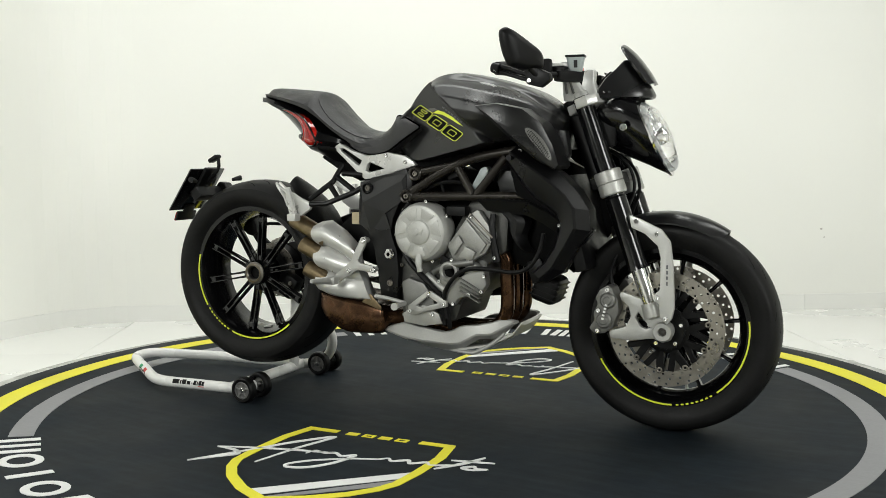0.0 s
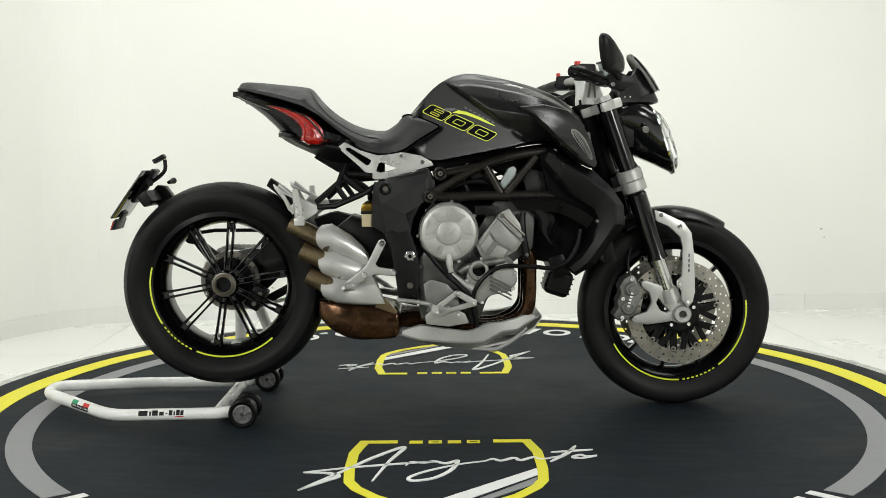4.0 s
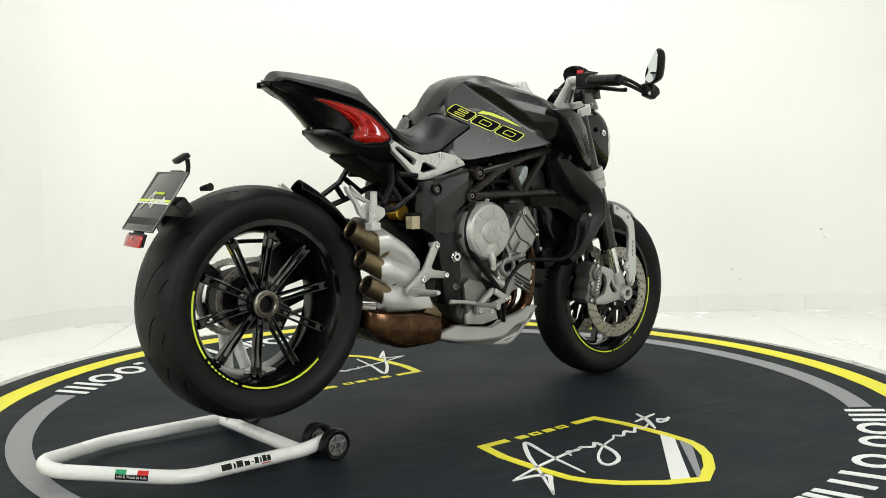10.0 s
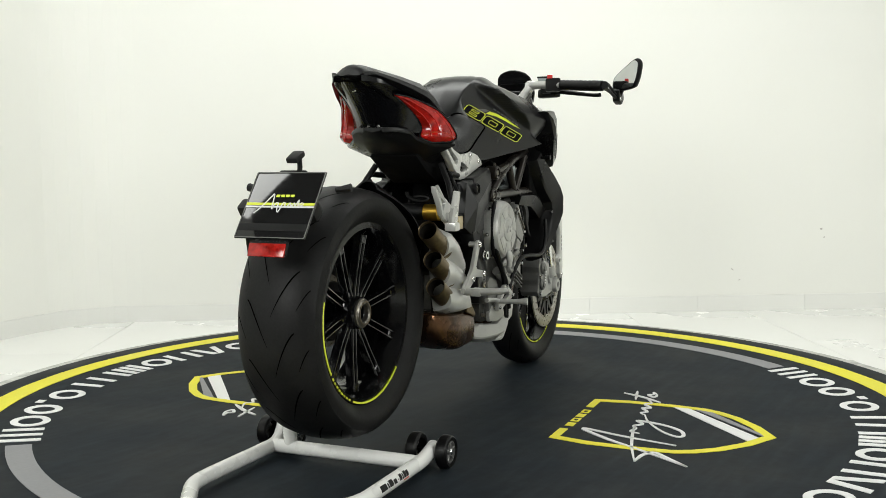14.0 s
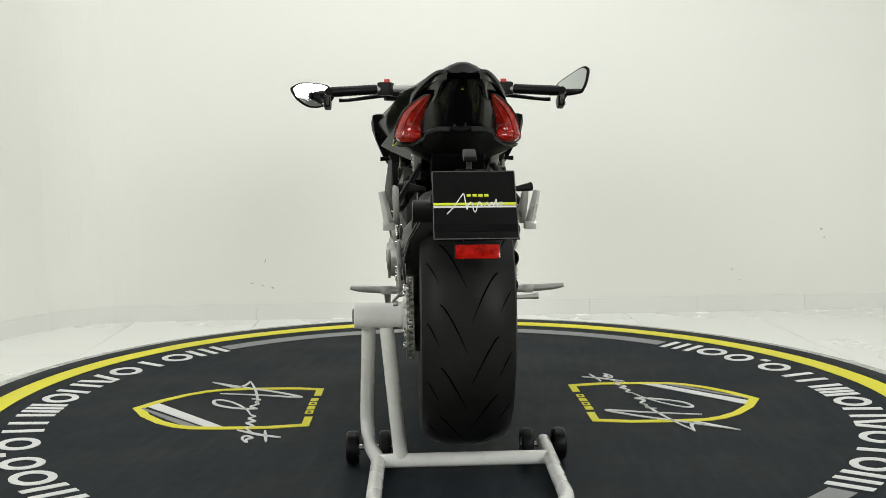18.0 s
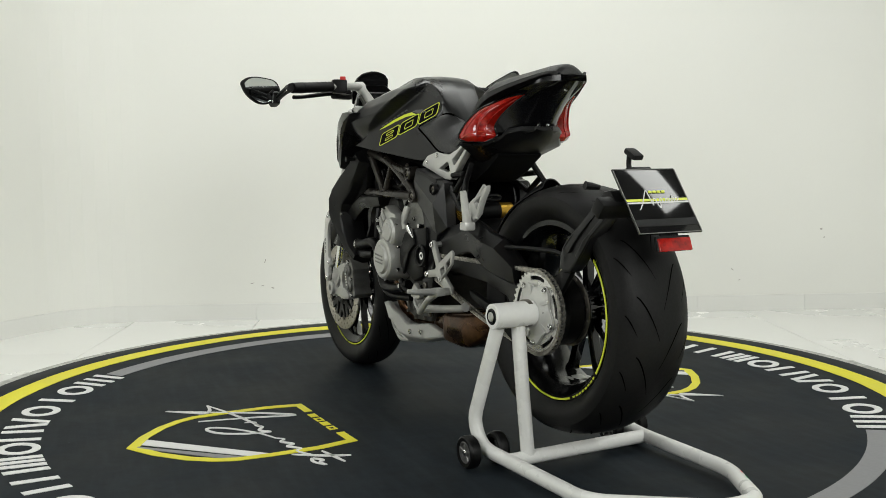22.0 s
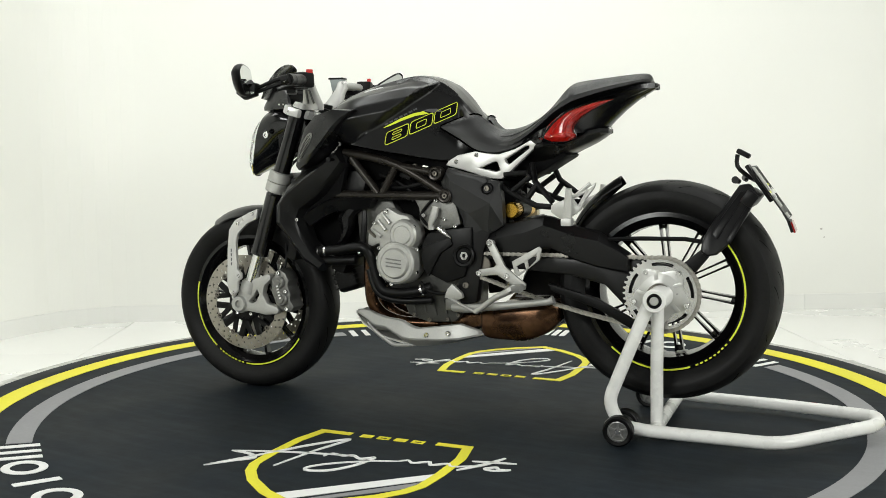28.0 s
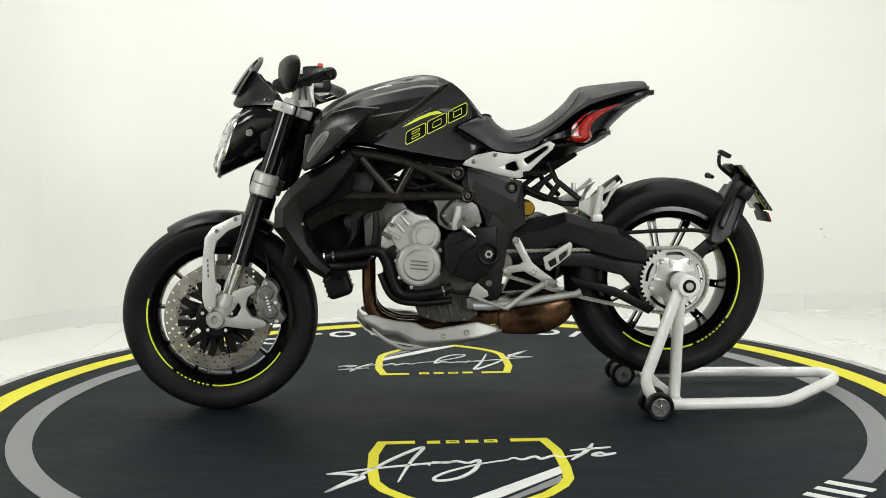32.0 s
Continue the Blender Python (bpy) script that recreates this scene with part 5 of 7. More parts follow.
for s in (-1, 1):
    outs = [Vector((p.x, s * p.y, p.z)) for p in smooth_path(OUTER, 5)]
    ins = [Vector((p.x, s * p.y, p.z)) for p in smooth_path(INSIDE, 5)]
    push = Vector((-0.72, s * 0.66, 0.12))

    def on_lens(k, t, lift=0.0):
        p, q = outs[k], ins[k]
        return p + (q - p) * t + push * (0.26 * (q - p).length * 4 * t * (1 - t) + lift)
    rings = []
    for k in range(len(outs)):
        face = [on_lens(k, t) for t in np.linspace(0, 1, 9)]
        rings.append(face + [p - push * 0.018 for p in reversed(face)])
    lt = part("tail_light", loft(rings), LENS_R, bike, "red wrap-round tail light lens", angle=50)
    last = len(outs) - 1
    for a, b, k0, k1, r in ((0.42, 0.55, 2, last - 5, 0.0030), (0.78, 0.75, 4, last - 4, 0.0016), (0.20, 0.16, 6, last - 4, 0.0016)):
        part("lens_rib", tube([on_lens(k, a + (b - a) * (k - k0) / (k1 - k0)) for k in range(k0, k1 + 1)], r, 8), LENS_R, lt, "raised red lens rib")
    part("lens_rib", tube([on_lens(last - 7, 0.95), on_lens(last - 8, 0.6), on_lens(last - 6, 0.25), on_lens(last - 4, 0.12)], 0.0022, 8, 3), LENS_O, lt, "orange-red indicator edge")
    part("lens_facet", loft([[on_lens(k, t, 0.0012) for t in (0.80, 0.90, 0.99)] + [on_lens(k, t, -0.004) for t in (0.99, 0.90, 0.80)] for k in range(6, last - 10)]), LENS_D, lt, "dark inner lens edge")
    part("light_trim", tube([p + push * 0.001 for p in outs] + [p + push * 0.0005 for p in reversed(ins)], 0.0030, 8), TAILB, bike, "black lens surround")

rows = []
for x, z, hw, back in ((-0.642, 0.966, 0.034, 0.014), (-0.622, 0.952, 0.052, 0.034), (-0.588, 0.930, 0.070, 0.058), (-0.552, 0.902, 0.084, 0.075), (-0.520, 0.872, 0.094, 0.082), (-0.500, 0.850, 0.099, 0.077), (-0.488, 0.836, 0.100, 0.064)):
    rim = []
    for k in np.linspace(-1, 1, 29):
        rib = 0.004 * (ease((0.34 - abs(k)) / 0.06) - ease((0.18 - abs(k)) / 0.06) * 0.4) * ease((x + 0.64) / -0.02 + 1.5)
        rim.append((x + back * abs(k) ** 2.1 - rib, k * hw, z + 0.010 * (1 - abs(k)) * ease((-0.49 - x) / -0.03)))
    rows.append(rim + [(p[0] + 0.006, p[1] * 0.97, p[2] - 0.002) for p in reversed(rim)])
part("rear_panel", loft(rows), TAILB, bike, "smooth black panel between the tail lights", angle=45)
for p in ((-0.503, 0.014, 0.853), (-0.503, -0.014, 0.853), (-0.603, 0.0, 0.938)):
    part("bolt", lathe([(1e-5, 0), (0.0045, 0), (0.0035, -0.003), (1e-5, -0.003)], 10), CHROME, bike).matrix_basis = Matrix.Translation(p) @ Matrix.Rotation(radians(-90), 4, "Z") @ Matrix.Rotation(radians(-35), 4, "X")

# ---- frame ----
for s in (-1, 1):
    y = s * 0.148
    part("frame_rail", tube([(-0.055, y, 0.658), (0.04, y, 0.715), (0.12, y, 0.753), (0.20, y * 0.99, 0.775), (0.29, y * 0.95, 0.788)], 0.0135, 14, 5), FRAME, bike, "dark bronze trellis frame tube")
    for a, b2, r in (((-0.05, y, 0.657), (0.335, y * 0.97, 0.660), 0.0135), ((0.112, y, 0.745), (0.158, y, 0.665), 0.012), ((0.172, y, 0.665), (0.262, y, 0.772), 0.012),
                     ((0.292, y * 0.95, 0.785), (0.332, y * 0.97, 0.66), 0.0135), ((-0.02, y, 0.724), (0.11, y, 0.748), 0.012)):
        part("frame_tube", tube([a, b2], r, 14), FRAME, bike, "dark bronze trellis frame tube")
    for x, z in ((-0.02, 0.724), (-0.05, 0.658)):
        lug = part("frame_lug", lathe([(0.01, y - s * 0.02), (0.021, y - s * 0.02), (0.021, y + s * 0.014), (0.018, y + s * 0.017), (0.013, y + s * 0.016), (0.011, y + s * 0.008), (1e-5, y + s * 0.008)], 22, (x, 0, z)), FRAME, bike)
        part("bolt", bolt(x, y + s * 0.009, z, 0.008, 0.006), STEEL, lug)
    # frame side plates over the swingarm pivot
    sp = plate([(-0.178, 0.712), (-0.10, 0.727), (-0.055, 0.742), (-0.033, 0.70), (-0.04, 0.66), (-0.078, 0.636), (-0.10, 0.59), (-0.108, 0.55), (-0.088, 0.49), (-0.083, 0.43), (-0.09, 0.335), (-0.145, 0.345), (-0.155, 0.42),
                (-0.168, 0.50), (-0.195, 0.57), (-0.20, 0.65)], s * 0.105, s * 0.15, 0.008)
    side = part("side_plate", sp, SHROUD, bike, "matt black cast frame side plate")
    pts = {"a": (-0.050, 0.150, 0.727), "b": (-0.13, 0.149, 0.714), "c": (-0.214, 0.142, 0.700), "d": (-0.221, 0.140, 0.64), "e": (-0.224, 0.138, 0.573), "f": (-0.178, 0.148, 0.545), "g": (-0.108, 0.152, 0.560),
           "h": (-0.123, 0.156, 0.607), "i": (-0.080, 0.155, 0.633), "j": (-0.056, 0.154, 0.656), "k": (-0.066, 0.159, 0.703), "l": (-0.193, 0.168, 0.638)}
    rb = bmesh.new()
    rv = {k: rb.verts.new((x, s * y, z)) for k, (x, y, z) in pts.items()}
    for f in ("abk", "bclk", "cdl", "del", "efl", "fhl", "fgh", "lhik", "kij", "kja"):
        rb.faces.new([rv[k] for k in f])
    got = bmesh.ops.extrude_face_region(rb, geom=rb.faces[:])
    bmesh.ops.translate(rb, vec=(0, -s * 0.03, 0), verts=[v for v in got["geom"] if isinstance(v, bmesh.types.BMVert)])
    part("facet", rb, GREYPL, side, "dark grey faceted cover", angle=6)
    part("recess", lathe([(0.008, s * 0.150), (0.0175, s * 0.150), (0.0175, s * 0.162), (0.014, s * 0.164), (0.0125, s * 0.156), (0.008, s * 0.156)], 22, (-0.181, 0, 0.681), closed=True), PLASTIC, side, "black round recess")
    for x, z, r, y in ((-0.181, 0.681, 0.009, 0.154), (-0.112, 0.396, 0.01, 0.15)):
        part("bolt", bolt(x, s * y, z, r, 0.006), STEEL, side)
    part("pivot_nut", lathe([(0.006, s * 0.15), (0.017, s * 0.15), (0.017, s * 0.156), (0.013, s * 0.158), (0.013, s * 0.164), (0.006, s * 0.164)], 6, (-0.111, 0, 0.484)), CHROME, side, "bright swingarm pivot nut")
    # silver subframe bracket
    br = plate([(-0.038, 0.748), (-0.046, 0.760), (-0.075, 0.777), (-0.131, 0.788), (-0.180, 0.780), (-0.205, 0.779), (-0.255, 0.794), (-0.303, 0.820), (-0.322, 0.812), (-0.316, 0.798), (-0.277, 0.764), (-0.226, 0.716), (-0.212, 0.707), (-0.176, 0.709), (-0.097, 0.732)], s * 0.098, s * 0.120, 0.005,
               ([(-0.145, 0.739), (-0.192, 0.758), (-0.200, 0.756), (-0.209, 0.733), (-0.196, 0.728)], [(-0.222, 0.764), (-0.285, 0.801), (-0.296, 0.802), (-0.297, 0.795), (-0.236, 0.749), (-0.228, 0.752)]))
    bk = part("subframe_bracket", br, SILVER, bike, "silver cast subframe bracket")
    for x, z in ((-0.136, 0.777), (-0.072, 0.758)):
        part("bolt", bolt(x, s * 0.120, z, 0.0065, 0.004), CHROME, bk)
    # black passenger subframe
    for p in ([(-0.19, s * 0.11, 0.70), (-0.25, s * 0.13, 0.665), (-0.33, s * 0.155, 0.632), (-0.38, s * 0.17, 0.63)], [(-0.30, s * 0.10, 0.752), (-0.318, s * 0.13, 0.70), (-0.38, s * 0.17, 0.645)],
              [(-0.22, s * 0.115, 0.72), (-0.29, s * 0.12, 0.725)], [(-0.245, s * 0.125, 0.67), (-0.305, s * 0.13, 0.715)], [(-0.295, s * 0.14, 0.648), (-0.325, s * 0.14, 0.69)]):
        part("subframe_strut", tube(p, 0.0085, 10), PLASTIC, bike, "black lattice strut")
    # passenger footrest
    pr = plate([(-0.372, 0.633), (-0.417, 0.652), (-0.437, 0.664), (-0.470, 0.676), (-0.505, 0.700), (-0.500, 0.684), (-0.474, 0.650), (-0.462, 0.622), (-0.436, 0.604), (-0.412, 0.592), (-0.378, 0.614)], s * 0.160, s * 0.176, 0.005, ([(-0.440, 0.652), (-0.482, 0.674), (-0.470, 0.655), (-0.455, 0.634)],))
    pk = part("footrest_bracket", pr, SILVER, bike, "silver passenger footrest bracket")
    part("bracket_loop", tube([(-0.432, s * 0.170, 0.650), (-0.488, s * 0.172, 0.696), (-0.478, s * 0.172, 0.668), (-0.446, s * 0.170, 0.612)], 0.0055, 8), SILVER, pk)
    part("footrest", tube([(-0.428, s * 0.188, 0.597), (-0.437, s * 0.206, 0.682)], [0.013, 0.009], 10), SILVER, pk, "folded passenger footrest")
    part("hinge", block((0.03, 0.032, 0.022), pose(-0.428, s * 0.188, 0.59), 0.004), SILVER, pk)

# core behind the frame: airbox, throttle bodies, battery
# Their near-black colour takes in the shade behind the frame.
part("airbox", plate([(-0.12, 0.79), (-0.03, 0.763), (0.33, 0.815), (0.36, 0.74), (0.30, 0.69), (0.20, 0.70), (0.10, 0.76), (-0.03, 0.73), (-0.14, 0.735)], -0.092, 0.092, 0.01), SHADE_BLACK, bike, "black airbox")
part("battery_box", plate([(-0.19, 0.765), (-0.19, 0.705), (-0.26, 0.700), (-0.33, 0.732), (-0.40, 0.775), (-0.36, 0.80)], -0.072, 0.072, 0.01), SHADE_BLACK, bike, "black box under the seat")
part("throttle_bodies", plate([(0.02, 0.745), (0.12, 0.73), (0.14, 0.66), (0.03, 0.64)], -0.09, 0.09, 0.01), SHADE_BLACK, bike, "black throttle bodies")
part("engine_core", plate([(-0.11, 0.56), (-0.10, 0.70), (0.0, 0.72), (0.16, 0.70), (0.30, 0.70), (0.30, 0.56), (0.10, 0.52)], -0.085, 0.085, 0.01), SHADE_BLACK, bike, "black filler core behind the frame")
for s in (-1, 1):
    if s < 0:
        part("coil_cover", plate([(0.147, 0.676), (0.159, 0.701), (0.181, 0.739), (0.196, 0.744), (0.205, 0.734), (0.200, 0.714), (0.175, 0.671), (0.162, 0.663)], s * 0.10, s * 0.140, 0.004), PALE, bike, "pale plastic cover")
    part("side_cover", plate([(0.235, 0.735), (0.28, 0.73), (0.30, 0.69), (0.295, 0.665), (0.235, 0.668), (0.225, 0.70)], s * 0.108, s * 0.125, 0.004), GREYPL, bike)
    part("bolt", bolt(0.06, s * 0.119, 0.748, 0.006), STEEL, bike)

# radiator with its black side panels
part("radiator", block((0.035, 0.30, 0.27), pose(0.452, 0, 0.585, 0, -14, 0), 0.006), PLASTIC, bike, "black radiator core")
for s in (-1, 1):
    edge = [(0.302, 0.802), (0.362, 0.758), (0.427, 0.728), (0.481, 0.675), (0.513, 0.626), (0.517, 0.569), (0.485, 0.528), (0.436, 0.454), (0.379, 0.418)]
    crest = [(0.291, 0.783), (0.336, 0.750), (0.400, 0.705), (0.452, 0.665), (0.477, 0.633), (0.481, 0.578), (0.449, 0.526), (0.409, 0.466), (0.369, 0.433)]
    valley = [(0.280, 0.759), (0.312, 0.715), (0.361, 0.661), (0.426, 0.617), (0.437, 0.591), (0.434, 0.571), (0.418, 0.522), (0.386, 0.477), (0.353, 0.449)]
    bulge = [0.0, 0.004, 0.012, 0.018, 0.02, 0.018, 0.008, -0.006, -0.02]
    rings = []
    for (ox, oz), (cx, cz), (vx, vz), bu in zip(edge, crest, valley, bulge):
        rings.append([(ox, s * 0.115, oz), (ox, s * (0.158 + bu), oz), (cx + 0.2 * (ox - cx), s * (0.193 + bu), cz + 0.2 * (oz - cz)), (cx, s * (0.196 + bu), cz),
                      (vx + 0.15 * (cx - vx), s * (0.186 + bu * 0.5), vz + 0.15 * (cz - vz)), (vx, s * (0.180 + bu * 0.5), vz), (vx - 0.012, s * 0.155, vz - 0.004), (vx - 0.012, s * 0.115, vz - 0.004)])
    part("radiator_shroud", loft(rings), SHROUD, bike, "matt black faceted radiator shroud", angle=18)
    # Near-black web and duct plate; the hollow's shade is in their colour.
    part("shroud_web", plate([(0.268, 0.775), (0.296, 0.66), (0.331, 0.648), (0.429, 0.595), (0.445, 0.60), (0.385, 0.68), (0.32, 0.745), (0.297, 0.79)], s * 0.135, s * 0.158, 0.006), SHADE_BLACK, bike, "black inner web")
    part("inner_duct", plate([(0.21, 0.64), (0.33, 0.64), (0.44, 0.59), (0.44, 0.56), (0.42, 0.51), (0.37, 0.462), (0.290, 0.455), (0.232, 0.47), (0.221, 0.570)], s * 0.05, s * 0.088, 0.008), SHADE_BLACK, bike, "duct plate with the hollow's shade in its black")
    # curled upper lip of the side fairing over its hollow
    lip = [((0.180, 0.651), (0.205, 0.618)), ((0.255, 0.653), (0.262, 0.612)), ((0.331, 0.649), (0.325, 0.606)), ((0.385, 0.625), (0.372, 0.585)), ((0.432, 0.595), (0.412, 0.560))]
    part("side_fairing", loft([[(p[0], s * 0.115, p[1]), (p[0], s * 0.158, p[1]), (p[0] + 0.15 * (q[0] - p[0]), s * 0.166, p[1] + 0.15 * (q[1] - p[1])), (q[0], s * 0.150, q[1]), (q[0], s * 0.12, q[1])] for p, q in lip]), SHROUD, bike, "black side fairing lip", angle=30)
    left = [(0.196, 0.640), (0.222, 0.628), (0.262, 0.594), (0.273, 0.553), (0.298, 0.516), (0.322, 0.503)]
    right = [(0.262, 0.640), (0.290, 0.620), (0.316, 0.588), (0.304, 0.548), (0.312, 0.520), (0.328, 0.503)]
    rings = []
    for p, q in zip(smooth_path([(x, 0, z) for x, z in left], 4), smooth_path([(x, 0, z) for x, z in right], 4)):
        w = q - p
        rings.append([(p.x, s * 0.115, p.z), (p.x, s * 0.138, p.z), (p.x + 0.2 * w.x, s * 0.150, p.z + 0.2 * w.z), (p.x + 0.6 * w.x, s * 0.152, p.z + 0.6 * w.z), (q.x, s * 0.140, q.z), (q.x + 0.01, s * 0.112, q.z)])
    part("fairing_flank", loft(rings), SHROUD, bike, "black curved fairing flank", angle=24)
    part("fairing_post", tube([(0.222, s * 0.145, 0.61), (0.220, s * 0.150, 0.57), (0.226, s * 0.150, 0.52), (0.234, s * 0.148, 0.475)], [0.008, 0.010, 0.010, 0.012], 10, 3), PLASTIC, bike)
    part("bolt", bolt(0.433, s * 0.186, 0.583, 0.006), CHROME, bike)
    part("bolt", bolt(0.232, s * 0.16, 0.485, 0.006), CHROME, bike)
    part("bolt", bolt(0.312, s * 0.165, 0.787, 0.007), CHROME, bike)
    part("fork_stop_pad", plate([(0.40, 0.845), (0.425, 0.842), (0.435, 0.775), (0.428, 0.765), (0.405, 0.78)], s * 0.075, s * 0.11, 0.004), GREYPL, bike)
part("steering_head", tube([(0.415, 0, 0.93), (0.50, 0, 0.69)], 0.034, 20), PLASTIC, bike)
part("lower_yoke", block((0.07, 0.19, 0.035), pose(0.525, 0, 0.70, 0, -19, 0), 0.008), PLASTIC, bike)


# ---- engine ----
part("crankcase", plate([(-0.085, 0.30), (-0.09, 0.47), (-0.05, 0.52), (0.05, 0.53), (0.12, 0.50), (0.195, 0.475), (0.20, 0.42), (0.165, 0.375), (0.12, 0.355), (0.095, 0.29), (0.03, 0.27), (-0.06, 0.275)], -0.128, 0.112, 0.014), CASE, bike, "grey cast crankcase")
part("cylinder_block", plate([(0.055, 0.50), (0.14, 0.645), (0.215, 0.655), (0.262, 0.60), (0.255, 0.50), (0.19, 0.455), (0.12, 0.46)], -0.125, 0.12, 0.012), CASE, bike, "grey cast cylinder block")
# right side covers
cover = lathe([(1e-5, -0.190), (0.03, -0.190), (0.0345, -0.188), (0.036, -0.1855), (0.070, -0.1850), (0.079, -0.1815), (0.0845, -0.174), (0.0875, -0.162), (0.0885, -0.145), (0.0885, -0.12), (1e-5, -0.12)], 48, (0.003, 0, 0.553))
cv = part("clutch_cover", cover, ALU, bike, "round cast aluminium clutch cover", angle=30)
for k in range(7):
    a = 360 / 7 * k + 12
    pad = [(0.003 + r * math.cos(radians(a + g)), 0.553 + r * math.sin(radians(a + g))) for r, g in ((0.043, -17), (0.043, 17), (0.052, 17), (0.072, 20.0), (0.072, -20.0), (0.052, -17))]
    part("rib_panel", plate(pad, -0.1868, -0.180, 0.0008), ALU, cv)
    part("bolt", bolt(0.003 + 0.0905 * math.cos(radians(a + 20)), -0.150, 0.553 + 0.0905 * math.sin(radians(a + 20)), 0.006, 0.008), CHROME, cv)
part("emblem", plate([(-0.018, 0.545), (-0.002, 0.566), (0.006, 0.556), (0.022, 0.568), (0.012, 0.545), (0.006, 0.552), (-0.004, 0.542)], -0.1918, -0.189, 0.0008), ALU, cv, "small cast emblem shape")
head = plate([(0.080, 0.515), (0.152, 0.608), (0.179, 0.622), (0.227, 0.556), (0.229, 0.538), (0.202, 0.496), (0.156, 0.470), (0.104, 0.466)], -0.158, -0.128, 0.006)
cyl = part("cylinder_cover", head, ALU_M, bike, "cast aluminium cylinder with stepped panels")
part("barrel_panel", plate([(0.122, 0.556), (0.148, 0.590), (0.208, 0.522), (0.188, 0.494), (0.178, 0.506), (0.152, 0.518), (0.142, 0.524)], -0.166, -0.157, 0.003), ALU_M, cyl, "raised barrel panel")
part("barrel_panel", plate([(0.094, 0.512), (0.121, 0.548), (0.135, 0.526), (0.108, 0.488)], -0.167, -0.157, 0.004), ALU_M, cyl, "raised barrel panel")
part("barrel_panel", plate([(0.118, 0.482), (0.143, 0.516), (0.176, 0.499), (0.162, 0.474)], -0.168, -0.157, 0.004), ALU_M, cyl, "raised barrel panel")
part("gasket_band", tube([(0.146, -0.160, 0.597), (0.184, -0.160, 0.560), (0.220, -0.160, 0.527)], 0.0042, 8), ALU_D, cyl, "gasket seam")
part("gasket_band", tube([(0.156, -0.160, 0.609), (0.190, -0.160, 0.576), (0.225, -0.160, 0.542)], 0.0036, 8), STEEL, cyl, "brownish gasket seam")
for x, z in ((0.098, 0.474), (0.160, 0.600), (0.218, 0.530), (0.150, 0.478)):
    part("bolt", bolt(x, -0.160, z, 0.006), CHROME, cyl)
lob = part("lower_cover", plate([(0.06, 0.46), (0.12, 0.475), (0.17, 0.465), (0.20, 0.44), (0.205, 0.405), (0.185, 0.375), (0.145, 0.368), (0.115, 0.36), (0.10, 0.335), (0.07, 0.35), (0.05, 0.40)], -0.158, -0.12, 0.01), ALU_M, bike, "cast alternator cover")
part("filter_ring", lathe([(0.019, -0.150), (0.019, -0.168), (0.022, -0.171), (0.028, -0.170), (0.031, -0.165), (0.032, -0.150)], 30, (0.090, 0, 0.440), closed=True), ALU_M, lob, "cast oil ring round a dark recess")
# Black disc inside the ring; the recess's shade is put into its colour.
part("oil_cap", lathe([(1e-5, -0.160), (0.016, -0.160), (0.0188, -0.156), (0.0188, -0.150), (1e-5, -0.150)], 24, (0.090, 0, 0.440)), SHADE_BLACK, lob, "black disc for the ring's recess")
part("case_web", plate([(0.070, 0.488), (0.098, 0.470), (0.105, 0.462), (0.060, 0.462)], -0.166, -0.15, 0.002), PLASTIC, lob, "black triangular web")
for x, z in ((0.198, 0.43), (0.19, 0.385), (0.15, 0.375), (0.10, 0.345), (0.055, 0.41)):
    part("bolt", bolt(x, -0.158, z, 0.006), CHROME, lob)
part("sensor", tube([(0.003, -0.185, 0.49), (0.004, -0.19, 0.468), (0.006, -0.19, 0.452), (0.008, -0.188, 0.44)], [0.009, 0.011, 0.008, 0.009], 12), ALU, bike, "silver clutch actuator")
part("sprocket_cover", plate([(-0.075, 0.40), (-0.05, 0.415), (0.0, 0.40), (0.03, 0.36), (0.04, 0.31), (0.0, 0.285), (-0.06, 0.29)], -0.15, -0.12, 0.008), ALU_D, bike, "grey cast lower cover")
for pts, r in (([(-0.05, -0.155, 0.60), (-0.062, -0.165, 0.52), (-0.035, -0.17, 0.465), (0.02, -0.165, 0.41), (0.055, -0.155, 0.36), (0.07, -0.15, 0.28)], 0.008),
               ([(-0.03, -0.15, 0.62), (-0.05, -0.16, 0.50), (-0.01, -0.168, 0.435), (0.04, -0.165, 0.39), (0.075, -0.155, 0.34), (0.085, -0.15, 0.27)], 0.007),
               ([(0.08, -0.16, 0.30), (0.075, -0.165, 0.37), (0.11, -0.172, 0.425), (0.16, -0.175, 0.452), (0.24, -0.18, 0.452), (0.30, -0.185, 0.448), (0.345, -0.187, 0.465), (0.375, -0.185, 0.51), (0.385, -0.18, 0.56)], 0.0065),
               ([(-0.04, -0.16, 0.64), (-0.075, -0.165, 0.58), (-0.075, -0.165, 0.52), (-0.05, -0.16, 0.48)], 0.006)):
    part("hose", tube(pts, r, 10, 6), PLASTIC, bike, "black rubber hose")
part("connector_box", block((0.06, 0.03, 0.028), pose(0.110, -0.145, 0.616), 0.004), PLASTIC, bike)
# brake pedal and its bracket
ped = part("pedal_bracket", plate([(-0.042, 0.308), (-0.042, 0.334), (0.021, 0.381), (0.035, 0.380), (0.084, 0.352), (0.084, 0.336), (0.010, 0.318), (-0.02, 0.306)], -0.172, -0.158, 0.003, ([(-0.014, 0.335), (0.025, 0.365), (0.056, 0.346), (0.004, 0.330)],)), ALU, bike, "silver triangular brake pedal bracket")
for x, z in ((-0.033, 0.319), (0.028, 0.374), (0.076, 0.344)):
    part("bolt", bolt(x, -0.172, z, 0.006), CHROME, ped)
